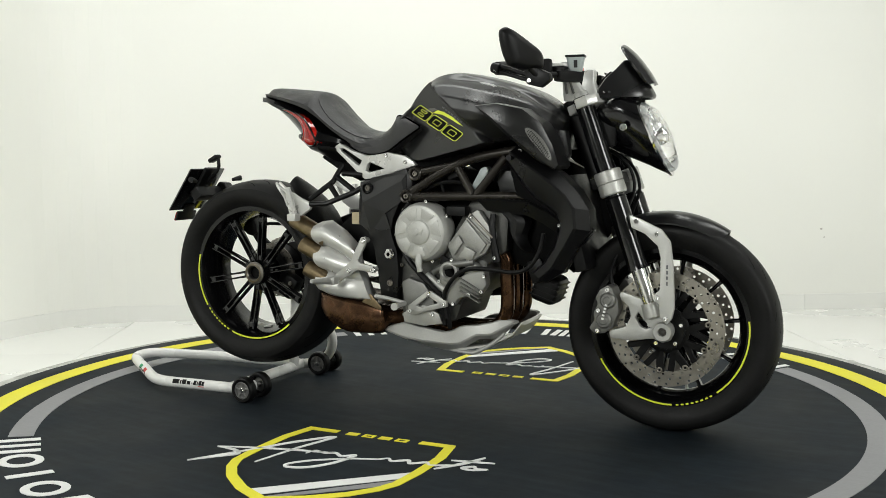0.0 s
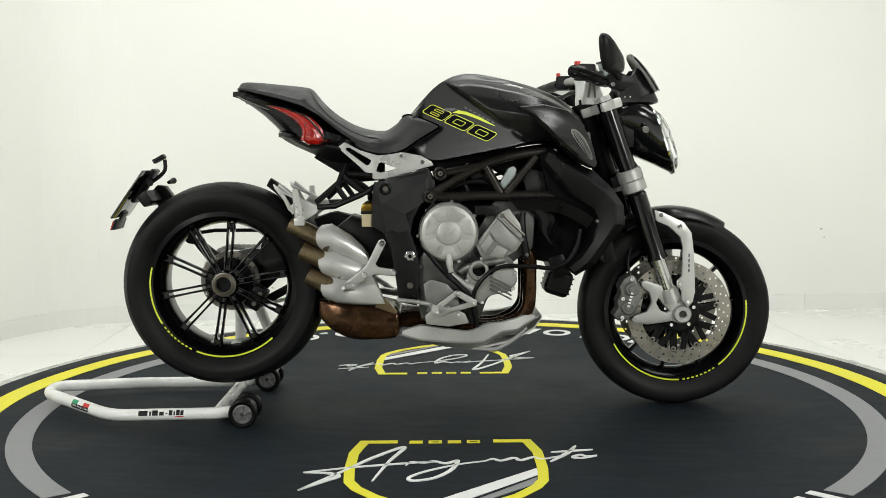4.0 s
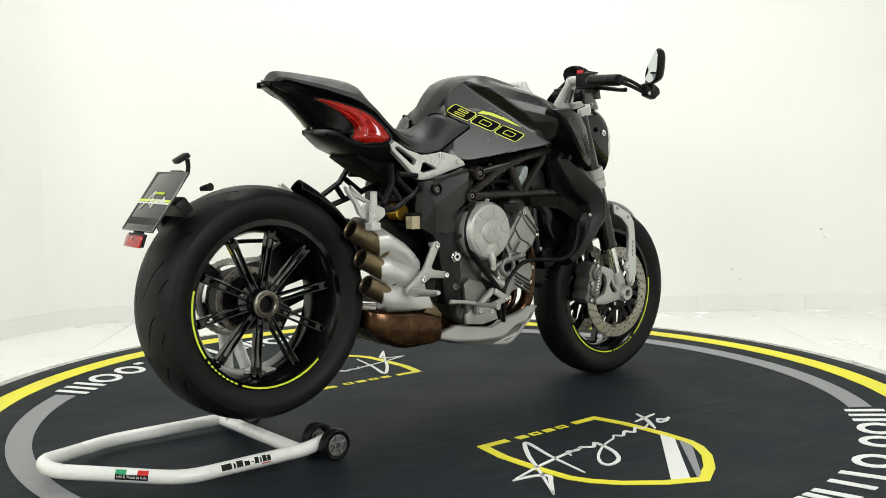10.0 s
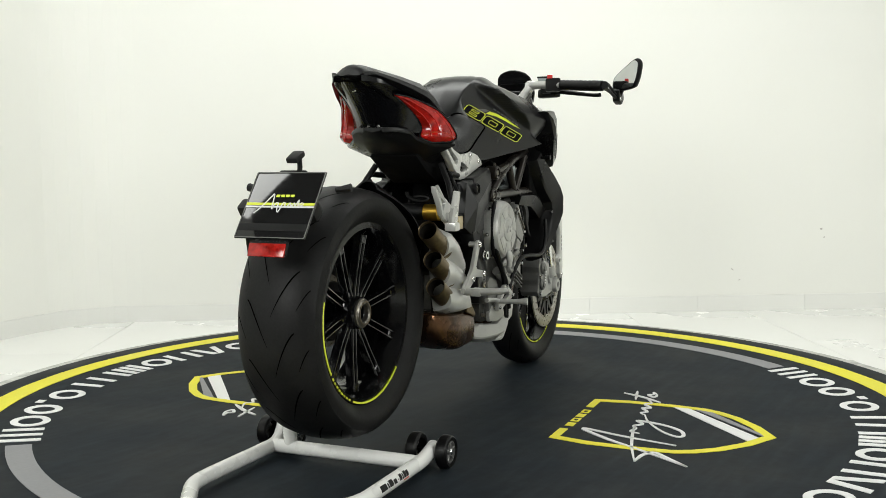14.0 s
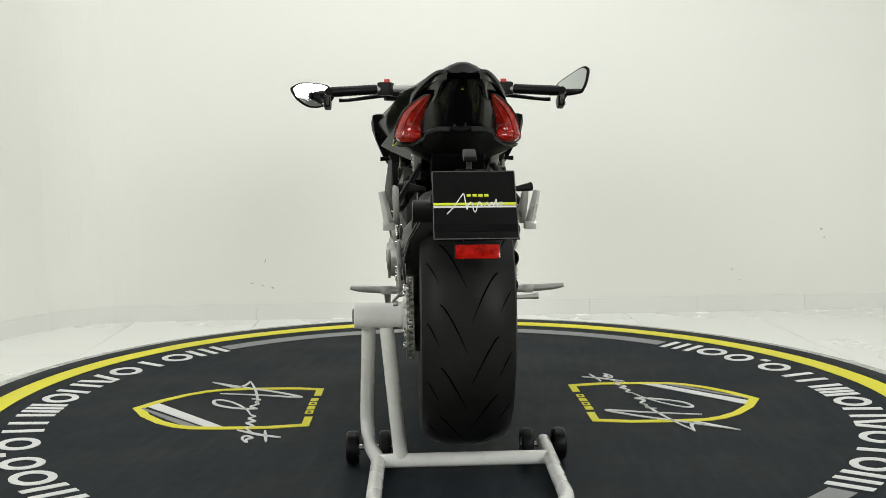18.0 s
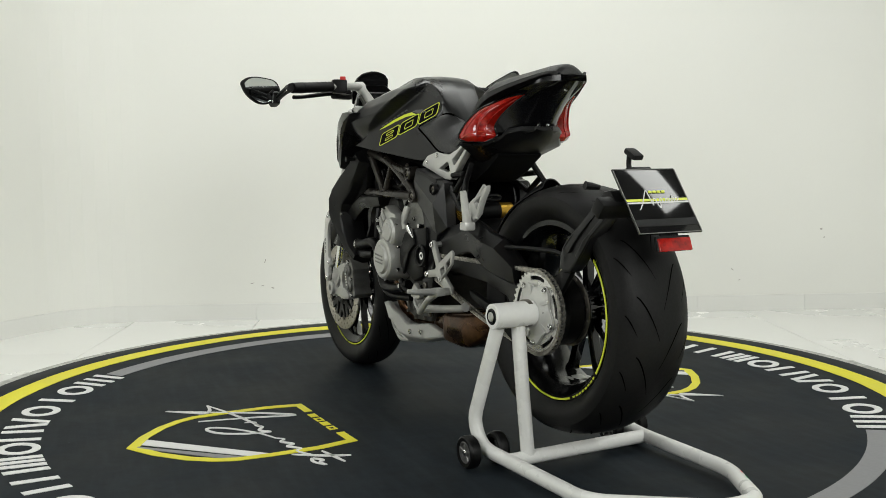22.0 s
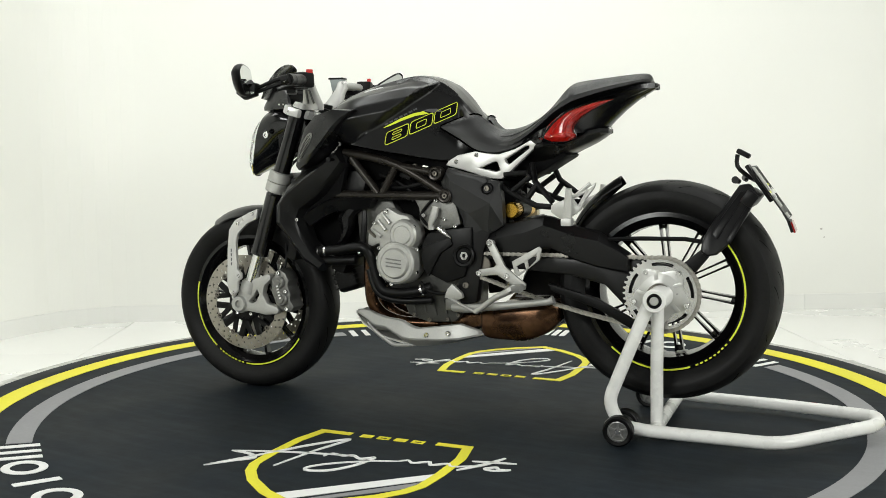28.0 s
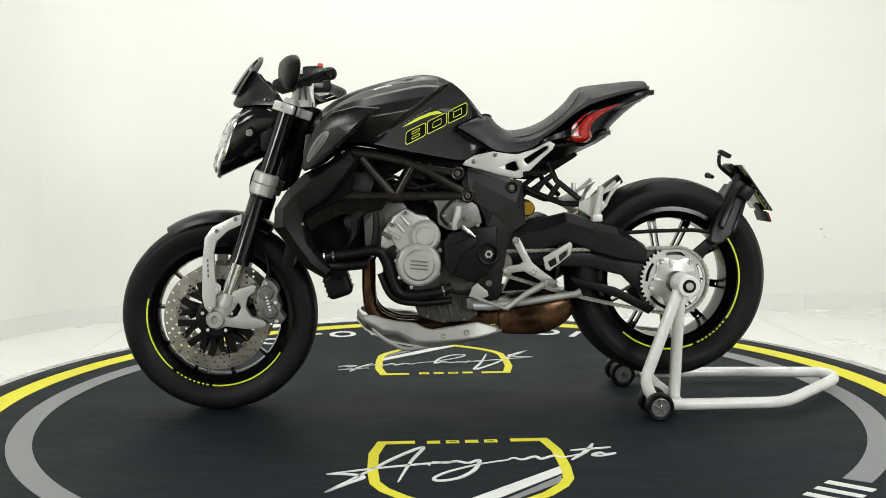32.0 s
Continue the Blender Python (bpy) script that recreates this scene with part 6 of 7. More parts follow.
part("brake_pedal", tube([(-0.15, -0.175, 0.357), (-0.10, -0.178, 0.352), (-0.05, -0.175, 0.342)], [0.007, 0.006, 0.006], 10, 3), ALU, bike, "silver pedal rod")
part("pedal_tip", tube([(-0.05, -0.175, 0.34), (-0.045, -0.235, 0.342), (-0.04, -0.262, 0.343)], [0.007, 0.007, 0.011], 10), ALU, bike)
part("mount_plate", plate([(-0.07, 0.305), (-0.045, 0.325), (0.0, 0.335), (0.05, 0.31), (0.062, 0.282), (0.0, 0.272), (-0.065, 0.28)], -0.152, -0.14, 0.003), ALU, bike, "silver pan mount")
for x, z in ((-0.03, 0.318), (0.0, 0.318), (0.03, 0.308)):
    part("bolt", bolt(x, -0.152, z, 0.006), CHROME, bike)

# left side covers
lc = bmesh.new()
plate([(0.19, 0.565), (0.172, 0.60), (0.135, 0.625), (0.10, 0.605), (0.07, 0.60), (0.04, 0.565), (0.035, 0.52), (0.05, 0.495), (0.155, 0.49), (0.175, 0.53)], 0.12, 0.165, 0.012, bm=lc)
lathe([(1e-5, 0.204), (0.041, 0.204), (0.044, 0.201), (0.047, 0.196), (0.056, 0.196), (0.062, 0.192), (0.066, 0.18), (0.068, 0.12), (1e-5, 0.12)], 40, (0.098, 0, 0.458), lc)
lathe([(1e-5, 0.188), (0.026, 0.188), (0.029, 0.184), (0.038, 0.184), (0.044, 0.178), (0.047, 0.165), (0.048, 0.12), (1e-5, 0.12)], 36, (0.078, 0, 0.542), lc)
lcv = part("alternator_cover", lc, ALU, bike, "cast aluminium alternator cover", angle=30)
for a in (0, 1, 2):
    part("bar", block((0.05, 0.002, 0.004), pose(0.098, 0.205, 0.47 - a * 0.011, 0, -6, 0), 0), ALU_D, lcv, "cast emblem bar")
for x, z in ((0.165, 0.47), (0.155, 0.42), (0.12, 0.392), (0.04, 0.43), (0.034, 0.50), (0.16, 0.50), (0.175, 0.575), (0.135, 0.61), (0.045, 0.565)):
    part("bolt", bolt(x, 0.165, z, 0.0065, 0.01), CHROME, lcv)
for a, b2 in (((0.15, 0.605), (0.125, 0.575)), ((0.185, 0.555), (0.155, 0.535)), ((0.165, 0.585), (0.14, 0.555))):
    part("rib", tube([(a[0], 0.168, a[1]), (b2[0], 0.168, b2[1])], [0.004, 0.007], 8), ALU, lcv)
part("gearbox_cover", plate([(0.024, 0.520), (0.006, 0.548), (-0.07, 0.562), (-0.136, 0.570), (-0.136, 0.505), (-0.112, 0.421), (-0.055, 0.400), (0.0, 0.425), (0.025, 0.470)], 0.11, 0.162, 0.01), PLASTIC, bike, "black gearbox cover")
part("cover_relief", plate([(0.022, 0.505), (-0.02, 0.522), (-0.070, 0.538), (-0.078, 0.515), (-0.040, 0.490), (-0.020, 0.455), (0.0, 0.418), (0.020, 0.450)], 0.160, 0.170, 0.005), PLASTIC, bike, "raised rib of the gearbox cover")
part("cover_ring", lathe([(0.022, 0.160), (0.034, 0.160), (0.034, 0.168), (0.030, 0.171), (0.024, 0.169), (0.022, 0.163)], 26, (-0.111, 0, 0.484), closed=True), PLASTIC, bike, "black ring round the pivot nut")
ch = part("cylinder_cover", plate([(0.04, 0.62), (0.06, 0.655), (-0.02, 0.665), (-0.08, 0.635), (-0.095, 0.575), (-0.06, 0.56), (0.01, 0.555), (0.038, 0.575)], 0.09, 0.145, 0.008), ALU_D, bike, "grey cast upper cover")
for x, z in ((0.02, 0.60), (0.0, 0.575), (-0.045, 0.59), (-0.08, 0.57), (-0.02, 0.645)):
    part("bolt", bolt(x, 0.145, z, 0.007, 0.012), CHROME, ch)
part("sensor", tube([(-0.022, 0.16, 0.625), (-0.018, 0.168, 0.60), (-0.008, 0.168, 0.575), (-0.01, 0.165, 0.56)], [0.011, 0.012, 0.008, 0.01], 12), ALU, bike, "bright metal actuator")
part("cable_adjuster", tube([(-0.032, 0.165, 0.565), (-0.05, 0.168, 0.552), (-0.072, 0.168, 0.535)], [0.009, 0.008, 0.004], 12), CHROME, bike)
for pts, r in (([(0.40, 0.14, 0.478), (0.36, 0.16, 0.485), (0.30, 0.165, 0.49), (0.22, 0.165, 0.50), (0.19, 0.16, 0.46), (0.165, 0.16, 0.385), (0.13, 0.16, 0.365), (0.05, 0.16, 0.37), (0.0, 0.15, 0.385)], 0.016),
               ([(0.39, 0.14, 0.455), (0.32, 0.155, 0.455), (0.25, 0.15, 0.46)], 0.015), ([(0.21, 0.14, 0.43), (0.175, 0.15, 0.36), (0.10, 0.15, 0.34), (0.0, 0.14, 0.345)], 0.011)):
    part("coolant_hose", tube(pts, r, 14, 5), PLASTIC, bike, "black coolant hose")
for p, q in (((0.372, 0.155, 0.484), (0.366, 0.157, 0.4845)), ((0.35, 0.163, 0.4855), (0.344, 0.163, 0.486)), ((0.03, 0.158, 0.376), (0.024, 0.157, 0.378))):
    part("hose_clip", tube([p, q], 0.0175, 18), CHROME, bike, "steel hose clip")
part("oil_cooler", block((0.05, 0.2, 0.065), pose(0.335, 0, 0.445, 0, -20, 0), 0.008), PLASTIC, bike, "black oil cooler")
horn = part("horn", block((0.078, 0.11, 0.082), pose(0.342, 0, 0.385, 0, 18, 0), 0.022, seg=4), PLASTIC, bike, "black horn under the radiator")
for k in range(4):
    part("fin", block((0.08, 0.112, 0.004), pose(0.342, 0, 0.385, 0, 18, 0) @ Matrix.Translation((0, 0, -0.024 + k * 0.016)), 0.0), PLASTIC, horn)
part("filter_bracket", tube([(0.335, 0, 0.41), (0.36, 0, 0.46)], 0.008, 8), PLASTIC, bike)

lh = part("cylinder_head", plate([(0.205, 0.550), (0.173, 0.595), (0.150, 0.613), (0.114, 0.603), (0.081, 0.589), (0.098, 0.569), (0.117, 0.523), (0.158, 0.519), (0.192, 0.502), (0.209, 0.509)], 0.12, 0.152, 0.005), ALU, bike, "cast aluminium cylinder head")
for p, q in (((0.168, 0.600), (0.145, 0.578)), ((0.203, 0.552), (0.180, 0.532)), ((0.158, 0.610), (0.108, 0.598))):
    part("stud", tube([(p[0], 0.155, p[1]), (q[0], 0.155, q[1])], [0.006, 0.0045], 10), STEEL, lh)
for s, y in ((-1, -0.13), (1, 0.114)):
    for k in range(5):
        x = -0.07 + 0.034 * k
        part("casting_rib", tube([(x, y, 0.295 + 0.006 * (k % 2)), (x + 0.012, y, 0.345)], 0.004, 8), CASE, bike)
    for x, z in ((-0.075, 0.30), (-0.04, 0.285), (0.02, 0.28), (0.07, 0.295), (0.105, 0.345), (0.155, 0.385), (0.19, 0.43), (-0.075, 0.39), (-0.08, 0.45)):
        part("bolt", bolt(x, y, z, 0.006, 0.008), STEEL, bike)
# right side castings between the covers
part("water_pipe", tube([(0.035, -0.15, 0.435), (0.075, -0.158, 0.455), (0.12, -0.16, 0.463), (0.165, -0.155, 0.47)], 0.011, 12, 4), ALU_D, bike, "cast water pipe")
part("oil_gallery", tube([(0.01, -0.145, 0.425), (0.045, -0.15, 0.40), (0.075, -0.155, 0.385)], [0.014, 0.011, 0.014], 12), ALU, bike)
# Flat near-black disc with a recess's shade put into its colour.
part("case_recess", solid_disc(0.023, -0.16, -0.1605, 24, (0.118, 0, 0.447), 0.0002), GROOVE_SHADE, bike)
for k in range(4):
    part("fin", block((0.07, 0.02, 0.004), pose(0.155, -0.158, 0.405 - 0.012 * k, 0, 28, 0), 0.001, seg=1), ALU_D, bike)
for pts, r in (([(-0.02, -0.12, 0.66), (0.03, -0.135, 0.69), (0.09, -0.13, 0.70), (0.14, -0.12, 0.69)], 0.007), ([(0.02, -0.10, 0.74), (0.05, -0.13, 0.70), (0.06, -0.135, 0.66), (0.03, -0.14, 0.64)], 0.005),
               ([(0.0, 0.12, 0.70), (0.05, 0.135, 0.69), (0.11, 0.13, 0.68), (0.17, 0.125, 0.69)], 0.007), ([(0.18, 0.12, 0.72), (0.12, 0.13, 0.70), (0.07, 0.135, 0.67), (0.06, 0.14, 0.64)], 0.005),
               ([(-0.03, 0.14, 0.66), (0.0, 0.15, 0.64), (0.03, 0.15, 0.60), (0.01, 0.15, 0.57)], 0.0045), ([(0.03, 0.16, 0.40), (0.0, 0.165, 0.375), (-0.05, 0.16, 0.37), (-0.09, 0.15, 0.39)], 0.006)):
    part("cable", tube(pts, r, 8, 6), PLASTIC, bike, "black cable")
for x, z, w in ((0.02, 0.69, 0.05), (0.09, 0.72, 0.04)):
    for s in (-1, 1):
        part("connector", block((w, 0.02, 0.022), pose(x, s * 0.122, z, 0, -20, 0), 0.003), PLASTIC, bike)
        part("bolt", bolt(x + 0.03, s * 0.128, z + 0.02, 0.006, 0.006), CHROME, bike)

# ---- exhaust ----
for y in (-0.100, -0.020, 0.062):
    part("header_pipe", tube([(0.225, y, 0.50), (0.245, y, 0.475), (0.246, y, 0.42), (0.246, y * 0.95, 0.36), (0.238, y * 0.9, 0.31), (0.20, y * 0.8, 0.272), (0.12, y * 0.6, 0.252), (-0.05, y * 0.4, 0.262), (-0.12, y * 0.4, 0.28)], 0.0205, 16, 5), BURNT, bike, "heat-browned header pipe")


def muffler_section(x, zt, zb, yr, yl):
    zc, hz, yc, hy = (zt + zb) / 2, (zt - zb) / 2, (yr + yl) / 2, (yl - yr) / 2
    out = []
    for a in np.linspace(0, 2 * math.pi, 24, endpoint=False):
        c, s = math.cos(a), math.sin(a)
        out.append((x, yc + math.copysign(abs(c) ** 0.24, c) * hy, zc + math.copysign(abs(s) ** 0.24, s) * hz))
    return out


part("silencer_box", smooth_loft([(-0.388, 0.345, 0.305, -0.085, 0.06), (-0.383, 0.350, 0.294, -0.110, 0.09), (-0.346, 0.348, 0.258, -0.130, 0.112), (-0.285, 0.340, 0.231, -0.140, 0.12), (-0.22, 0.334, 0.229, -0.140, 0.12), (-0.165, 0.322, 0.232, -0.138, 0.118),
                                  (-0.147, 0.314, 0.246, -0.134, 0.112), (-0.138, 0.306, 0.262, -0.110, 0.104), (-0.09, 0.304, 0.252, -0.07, 0.098), (-0.05, 0.298, 0.255, -0.06, 0.09), (-0.035, 0.292, 0.262, -0.05, 0.08)], muffler_section, 4), BURNT, bike, "heat-stained steel silencer box")
part("silencer_shield", plate([(-0.218, 0.330), (-0.198, 0.356), (-0.186, 0.356), (-0.150, 0.318), (-0.152, 0.308)], -0.140, -0.134, 0.002), BRASS, bike, "golden heat-tinted shield corner")
pipes = (((-0.463, 0.582), (-0.37, 0.532)), ((-0.432, 0.503), (-0.335, 0.452)), ((-0.415, 0.428), (-0.33, 0.382)))
for (x0, z0), (x1, z1) in pipes:
    a, b2 = Vector((x0, -0.132, z0)), Vector((x1, -0.126, z1))
    d = (b2 - a).normalized()
    up = Vector((-d.z, 0, d.x))

    def ring(k, r, n=32):
        return [a + d * k + r * (math.cos(t) * up + math.sin(t) * Vector((0, 1, 0))) for t in np.linspace(0, 2 * math.pi, n, endpoint=False)]
    pp = part("tail_pipe", loft([ring(0.010, 0.0245), ring(0.001, 0.0250), ring(0.0, 0.0262), ring(0.003, 0.0270), ring((b2 - a).length + 0.03, 0.0270)], cap=False), BRASS, bike, "brass-coloured heat-tinted tail pipe", angle=60)
    part("pipe_inside", loft([ring(0.010, 0.0245), ring(0.09, 0.0238), ring(0.091, 0.001)], cap=False), DARK_STEEL, pp, "dark pipe interior")


# one silver cover with a ridge over each pipe and scalloped mouths
def exhaust_cover():
    top = [(-0.377, 0.574), (-0.345, 0.578), (-0.290, 0.545), (-0.255, 0.512), (-0.236, 0.486)]
    low = [(-0.360, 0.352), (-0.330, 0.338), (-0.28, 0.333), (-0.23, 0.331), (-0.182, 0.331)]
    right = [(-0.236, 0.486), (-0.233, 0.447), (-0.211, 0.396), (-0.182, 0.331)]
    n, m = 36, 16
    bm = bmesh.new()

    def along(line, t):
        k = np.linspace(0, 1, len(line))
        return float(np.interp(t, k, [p[0] for p in line])), float(np.interp(t, k, [p[1] for p in line]))
    rings = []
    for j in range(m + 1):
        u = j / m
        ring = []
        for i in range(n + 1):
            v = i / n
            a, b = along(top, u), along(low, u)
            r0, r1 = along(right, v), (along(top, 1)[0] + (along(low, 1)[0] - along(top, 1)[0]) * v, along(top, 1)[1] + (along(low, 1)[1] - along(top, 1)[1]) * v)
            x = a[0] + (b[0] - a[0]) * v + (r0[0] - r1[0]) * u ** 2
            z = a[1] + (b[1] - a[1]) * v + (r0[1] - r1[1]) * u ** 2
            ridge = abs(math.sin(math.pi * 3 * v)) ** 0.7
            fade = 1 - 0.85 * ease((u - 0.25) / 0.65)
            x -= 0.016 * (ridge - 0.3) * (1 - u) ** 3
            edge = ease(min(v, 1 - v) / 0.05)
            y = -(0.112 + edge * (0.018 + 0.030 * ridge * fade + 0.012 * (1 - fade)))
            ring.append(bm.verts.new((x, y, z)))
        back = [bm.verts.new((p.co.x, -0.098, p.co.z)) for p in (ring[n], ring[n * 3 // 4], ring[n // 2], ring[n // 4], ring[0])]
        rings.append(ring + back)
    skin(bm, rings)
    return bm


part("exhaust_cover", exhaust_cover(), SILVER, bike, "matt silver ridged exhaust cover", angle=55)

# Added plate; the dark interior behind the cover is put into its black.
part("heat_shield", plate([(-0.372, 0.560), (-0.335, 0.565), (-0.262, 0.505), (-0.242, 0.450), (-0.215, 0.395), (-0.186, 0.338), (-0.352, 0.345)], -0.0965, -0.090, 0.003), PLASTIC, bike, "black plate added behind the exhaust cover")

# belly pan
for s in (-1, 1):
    rings = []
    for x, zt, zc, zb in ((-0.154, 0.250, 0.247, 0.243), (-0.138, 0.257, 0.243, 0.234), (-0.081, 0.275, 0.230, 0.218), (-0.01, 0.264, 0.224, 0.204), (0.055, 0.255, 0.221, 0.196), (0.078, 0.260, 0.221, 0.194), (0.105, 0.274, 0.224, 0.202), (0.122, 0.278, 0.232, 0.214), (0.16, 0.281, 0.252, 0.236), (0.205, 0.291, 0.256, 0.237), (0.228, 0.299, 0.270, 0.250), (0.262, 0.300, 0.288, 0.281), (0.274, 0.297, 0.292, 0.288)):
        k = float(np.interp(x, [-0.154, -0.06, 0.10, 0.19, 0.274], [0.84, 0.98, 0.98, 0.92, 0.76]))
        rings.append([(x, s * y * k, z) for y, z in ((0.110, zt - 0.002), (0.126, zt), (0.132, zt - 0.003), (0.140, zc + 0.003), (0.138, zc - 0.003), (0.112, zb), (0.098, zb), (0.104, zc))])
    pan = part("belly_pan", loft(rings), PAN, bike, "silver two-faced belly pan side", angle=24)
    part("pan_lip", tube([(0.070, s * 0.112, 0.199), (0.105, s * 0.112, 0.196), (0.142, s * 0.110, 0.195), (0.170, s * 0.107, 0.207), (0.205, s * 0.103, 0.228), (0.238, s * 0.100, 0.258)], [0.004, 0.006, 0.007, 0.007, 0.007, 0.004], 10, 5), PAN, pan, "thin silver lip under a slot")
    if s > 0:
        for x, z in ((0.024, 0.236), (-0.047, 0.245)):
            part("bolt", bolt(x, 0.134, z, 0.008, 0.006), CHROME, pan)
part("belly_floor", loft([[(x, y * w, z), (x, y * w * 0.6, z - 0.006), (x, -y * w * 0.6, z - 0.006), (x, -y * w, z), (x, -y * w, z + 0.006), (x, y * w, z + 0.006)] for x, y, z, w in
                          [(-0.11, 0.1, 0.24, 1), (0.03, 0.115, 0.208, 1), (0.11, 0.115, 0.201, 1), (0.19, 0.11, 0.216, 1), (0.26, 0.095, 0.252, 1), (0.285, 0.09, 0.285, 1)]]), SILVER, bike, "silver belly pan floor")

# ---- rear suspension ----
arm = plate([(-0.10, 0.50), (-0.20, 0.505), (-0.35, 0.485), (-0.50, 0.475), (-0.62, 0.488), (-0.70, 0.472), (-0.758, 0.43), (-0.768, 0.385), (-0.745, 0.335), (-0.69, 0.305), (-0.63, 0.305),
             (-0.585, 0.345), (-0.52, 0.41), (-0.42, 0.435), (-0.28, 0.445), (-0.12, 0.45)], 0.1085, 0.125, 0.005)
sa = part("swingarm", arm, SHROUD, bike, "matt black single-sided swingarm")
rings = []
for x, zt, zc, zb, y in ((-0.09, 0.545, 0.525, 0.470, 0.128), (-0.20, 0.572, 0.535, 0.470, 0.142), (-0.295, 0.592, 0.556, 0.498, 0.148), (-0.345, 0.604, 0.576, 0.510, 0.150), (-0.37, 0.600, 0.570, 0.510, 0.151), (-0.44, 0.575, 0.548, 0.480, 0.156), (-0.505, 0.560, 0.536, 0.462, 0.157), (-0.568, 0.517, 0.506, 0.452, 0.156), (-0.590, 0.503, 0.490, 0.448, 0.152)):
    rings.append([(x, 0.105, zt - 0.004), (x, 0.118, zt), (x, 0.127, zt - 0.003), (x, y, zc), (x, y, zc - 0.006), (x, y - 0.006, zb + 0.005), (x, y - 0.010, zb), (x, 0.105, zb)])
part("upper_beam", loft(rings), SHROUD, sa, "black ridged upper beam", angle=14)
part("swingarm_pivot", lathe([(1e-5, -0.105), (0.035, -0.105), (0.035, 0.105), (1e-5, 0.105)], 24, (-0.111, 0, 0.484)), PLASTIC, bike)
part("swingarm_bridge", plate([(-0.10, 0.53), (-0.20, 0.56), (-0.29, 0.60), (-0.34, 0.56), (-0.30, 0.46), (-0.20, 0.43), (-0.12, 0.44)], -0.06, 0.107, 0.012), PLASTIC, bike)
part("guard_stay", tube([(-0.53, 0.132, 0.54), (-0.62, 0.13, 0.544), (-0.74, 0.128, 0.545), (-0.81, 0.13, 0.535)], 0.006, 8), PLASTIC, bike)
part("chain_slider", plate([(-0.36, 0.41), (-0.50, 0.375), (-0.62, 0.312), (-0.60, 0.292), (-0.50, 0.345), (-0.37, 0.39)], 0.127, 0.146, 0.004), PLASTIC, bike, "black lower chain guide")
rings = []
for a in np.linspace(24, 66, 16):
    t = (a - 24) / 42
    ro = 0.322 + 0.03 * t
    hw = 0.085 + 0.02 * math.sin(math.pi * t) - 0.055 * t ** 2
    o = [polar(RW, ro - 0.022 * abs(k) ** 2.5, a, k * hw) for k in np.linspace(-1, 1, 13)]
    i2 = [polar(RW, ro - 0.004 - 0.022 * abs(k) ** 2.5, a, k * hw) for k in np.linspace(1, -1, 13)]
    rings.append(o + i2)
part("hugger", loft(rings), PLASTIC, bike, "black rear hugger")
part("shock_body", tube([(-0.16, 0.0, 0.48), (-0.20, 0.0, 0.56)], 0.026, 20), GOLD, bike, "gold shock body")
spring = [(-0.165 - 0.075 * t + 0.0, 0.033 * math.cos(t * 38), 0.50 + 0.17 * t + 0.033 * 0.4 * math.sin(t * 38)) for t in np.linspace(0, 1, 80)]
part("reservoir_band", lathe([(0.0, -0.022), (0.0265, -0.022), (0.0265, 0.056), (0.0, 0.056)], 24, (-0.235, 0, 0.615)), PLASTIC, bike, "black reservoir clamp")
part("shock_spring", tube(spring, 0.0065, 8), PLASTIC, bike, "black shock spring")
part("shock_reservoir", lathe([(1e-5, -0.07), (0.02, -0.07), (0.024, -0.066), (0.024, 0.1), (0.02, 0.104), (1e-5, 0.104)], 24, (-0.235, 0, 0.615)), GOLD, bike, "gold shock reservoir")
part("brake_reservoir", block((0.036, 0.03, 0.038), pose(-0.235, -0.118, 0.588), 0.004), material("fluid_reservoir", (0.5, 0.42, 0.27), 0.25, vary=0.1), bike, "amber rear brake fluid reservoir")
part("reservoir_cap", block((0.04, 0.034, 0.008), pose(-0.235, -0.118, 0.611), 0.002), PLASTIC, bike)

# sprocket and chain
SY = 0.136
teeth = []
for k in range(42):
    for da, r in ((-0.3, 0.0985), (-0.12, 0.1055), (0.12, 0.1055), (0.3, 0.0985)):
        a = 2 * math.pi * (k + da) / 42
        teeth.append((RW[0] + r * math.cos(a), RW[2] + r * math.sin(a)))
slots = []
for k in range(5):
    a0 = radians(72 * k + 20)
    arc = [a0 + radians(d) for d in (-20, -10, 0, 10, 20)]
    slots.append([(RW[0] + 0.0895 * math.cos(a), RW[2] + 0.0895 * math.sin(a)) for a in arc] + [(RW[0] + (0.079 + 0.004 * abs(a - a0)) * math.cos(a), RW[2] + (0.079 + 0.004 * abs(a - a0)) * math.sin(a)) for a in reversed(arc)])
spk = part("sprocket", plate(teeth, SY - 0.003, SY + 0.003, 0, slots), SPROCKET, rear, "large steel rear sprocket")
lobes = []
for k in range(60):
    a = math.radians(6 * k)
    r = 0.071 + 0.009 * math.cos(5 * (a - radians(56)))
    lobes.append((RW[0] + r * math.cos(a), RW[2] + r * math.sin(a)))
part("sprocket_carrier", plate(lobes, SY + 0.0032, SY + 0.010, 0.0015), SILVER, rear, "silver five-lobed sprocket carrier")
part("carrier_boss", lathe([(0.02, SY), (0.058, SY + 0.0102), (0.05, SY + 0.013), (0.034, SY + 0.018), (0.030, SY + 0.03), (0.02, SY + 0.03)], 36, RW), SILVER, rear, "silver sprocket carrier boss")
for k in range(5):
    a = 72 * k + 56
    q = polar(RW, 0.0745, a, SY)
    part("carrier_rib", block((0.032, 0.006, 0.011), Matrix.Translation(polar(RW, 0.052, a + 20, SY + 0.0125)) @ Matrix.Rotation(-radians(a + 30), 4, "Y"), 0.002), SILVER, rear)
    part("bolt", bolt(q.x, SY + 0.010, q.z, 0.0075, 0.007), CHROME, rear)
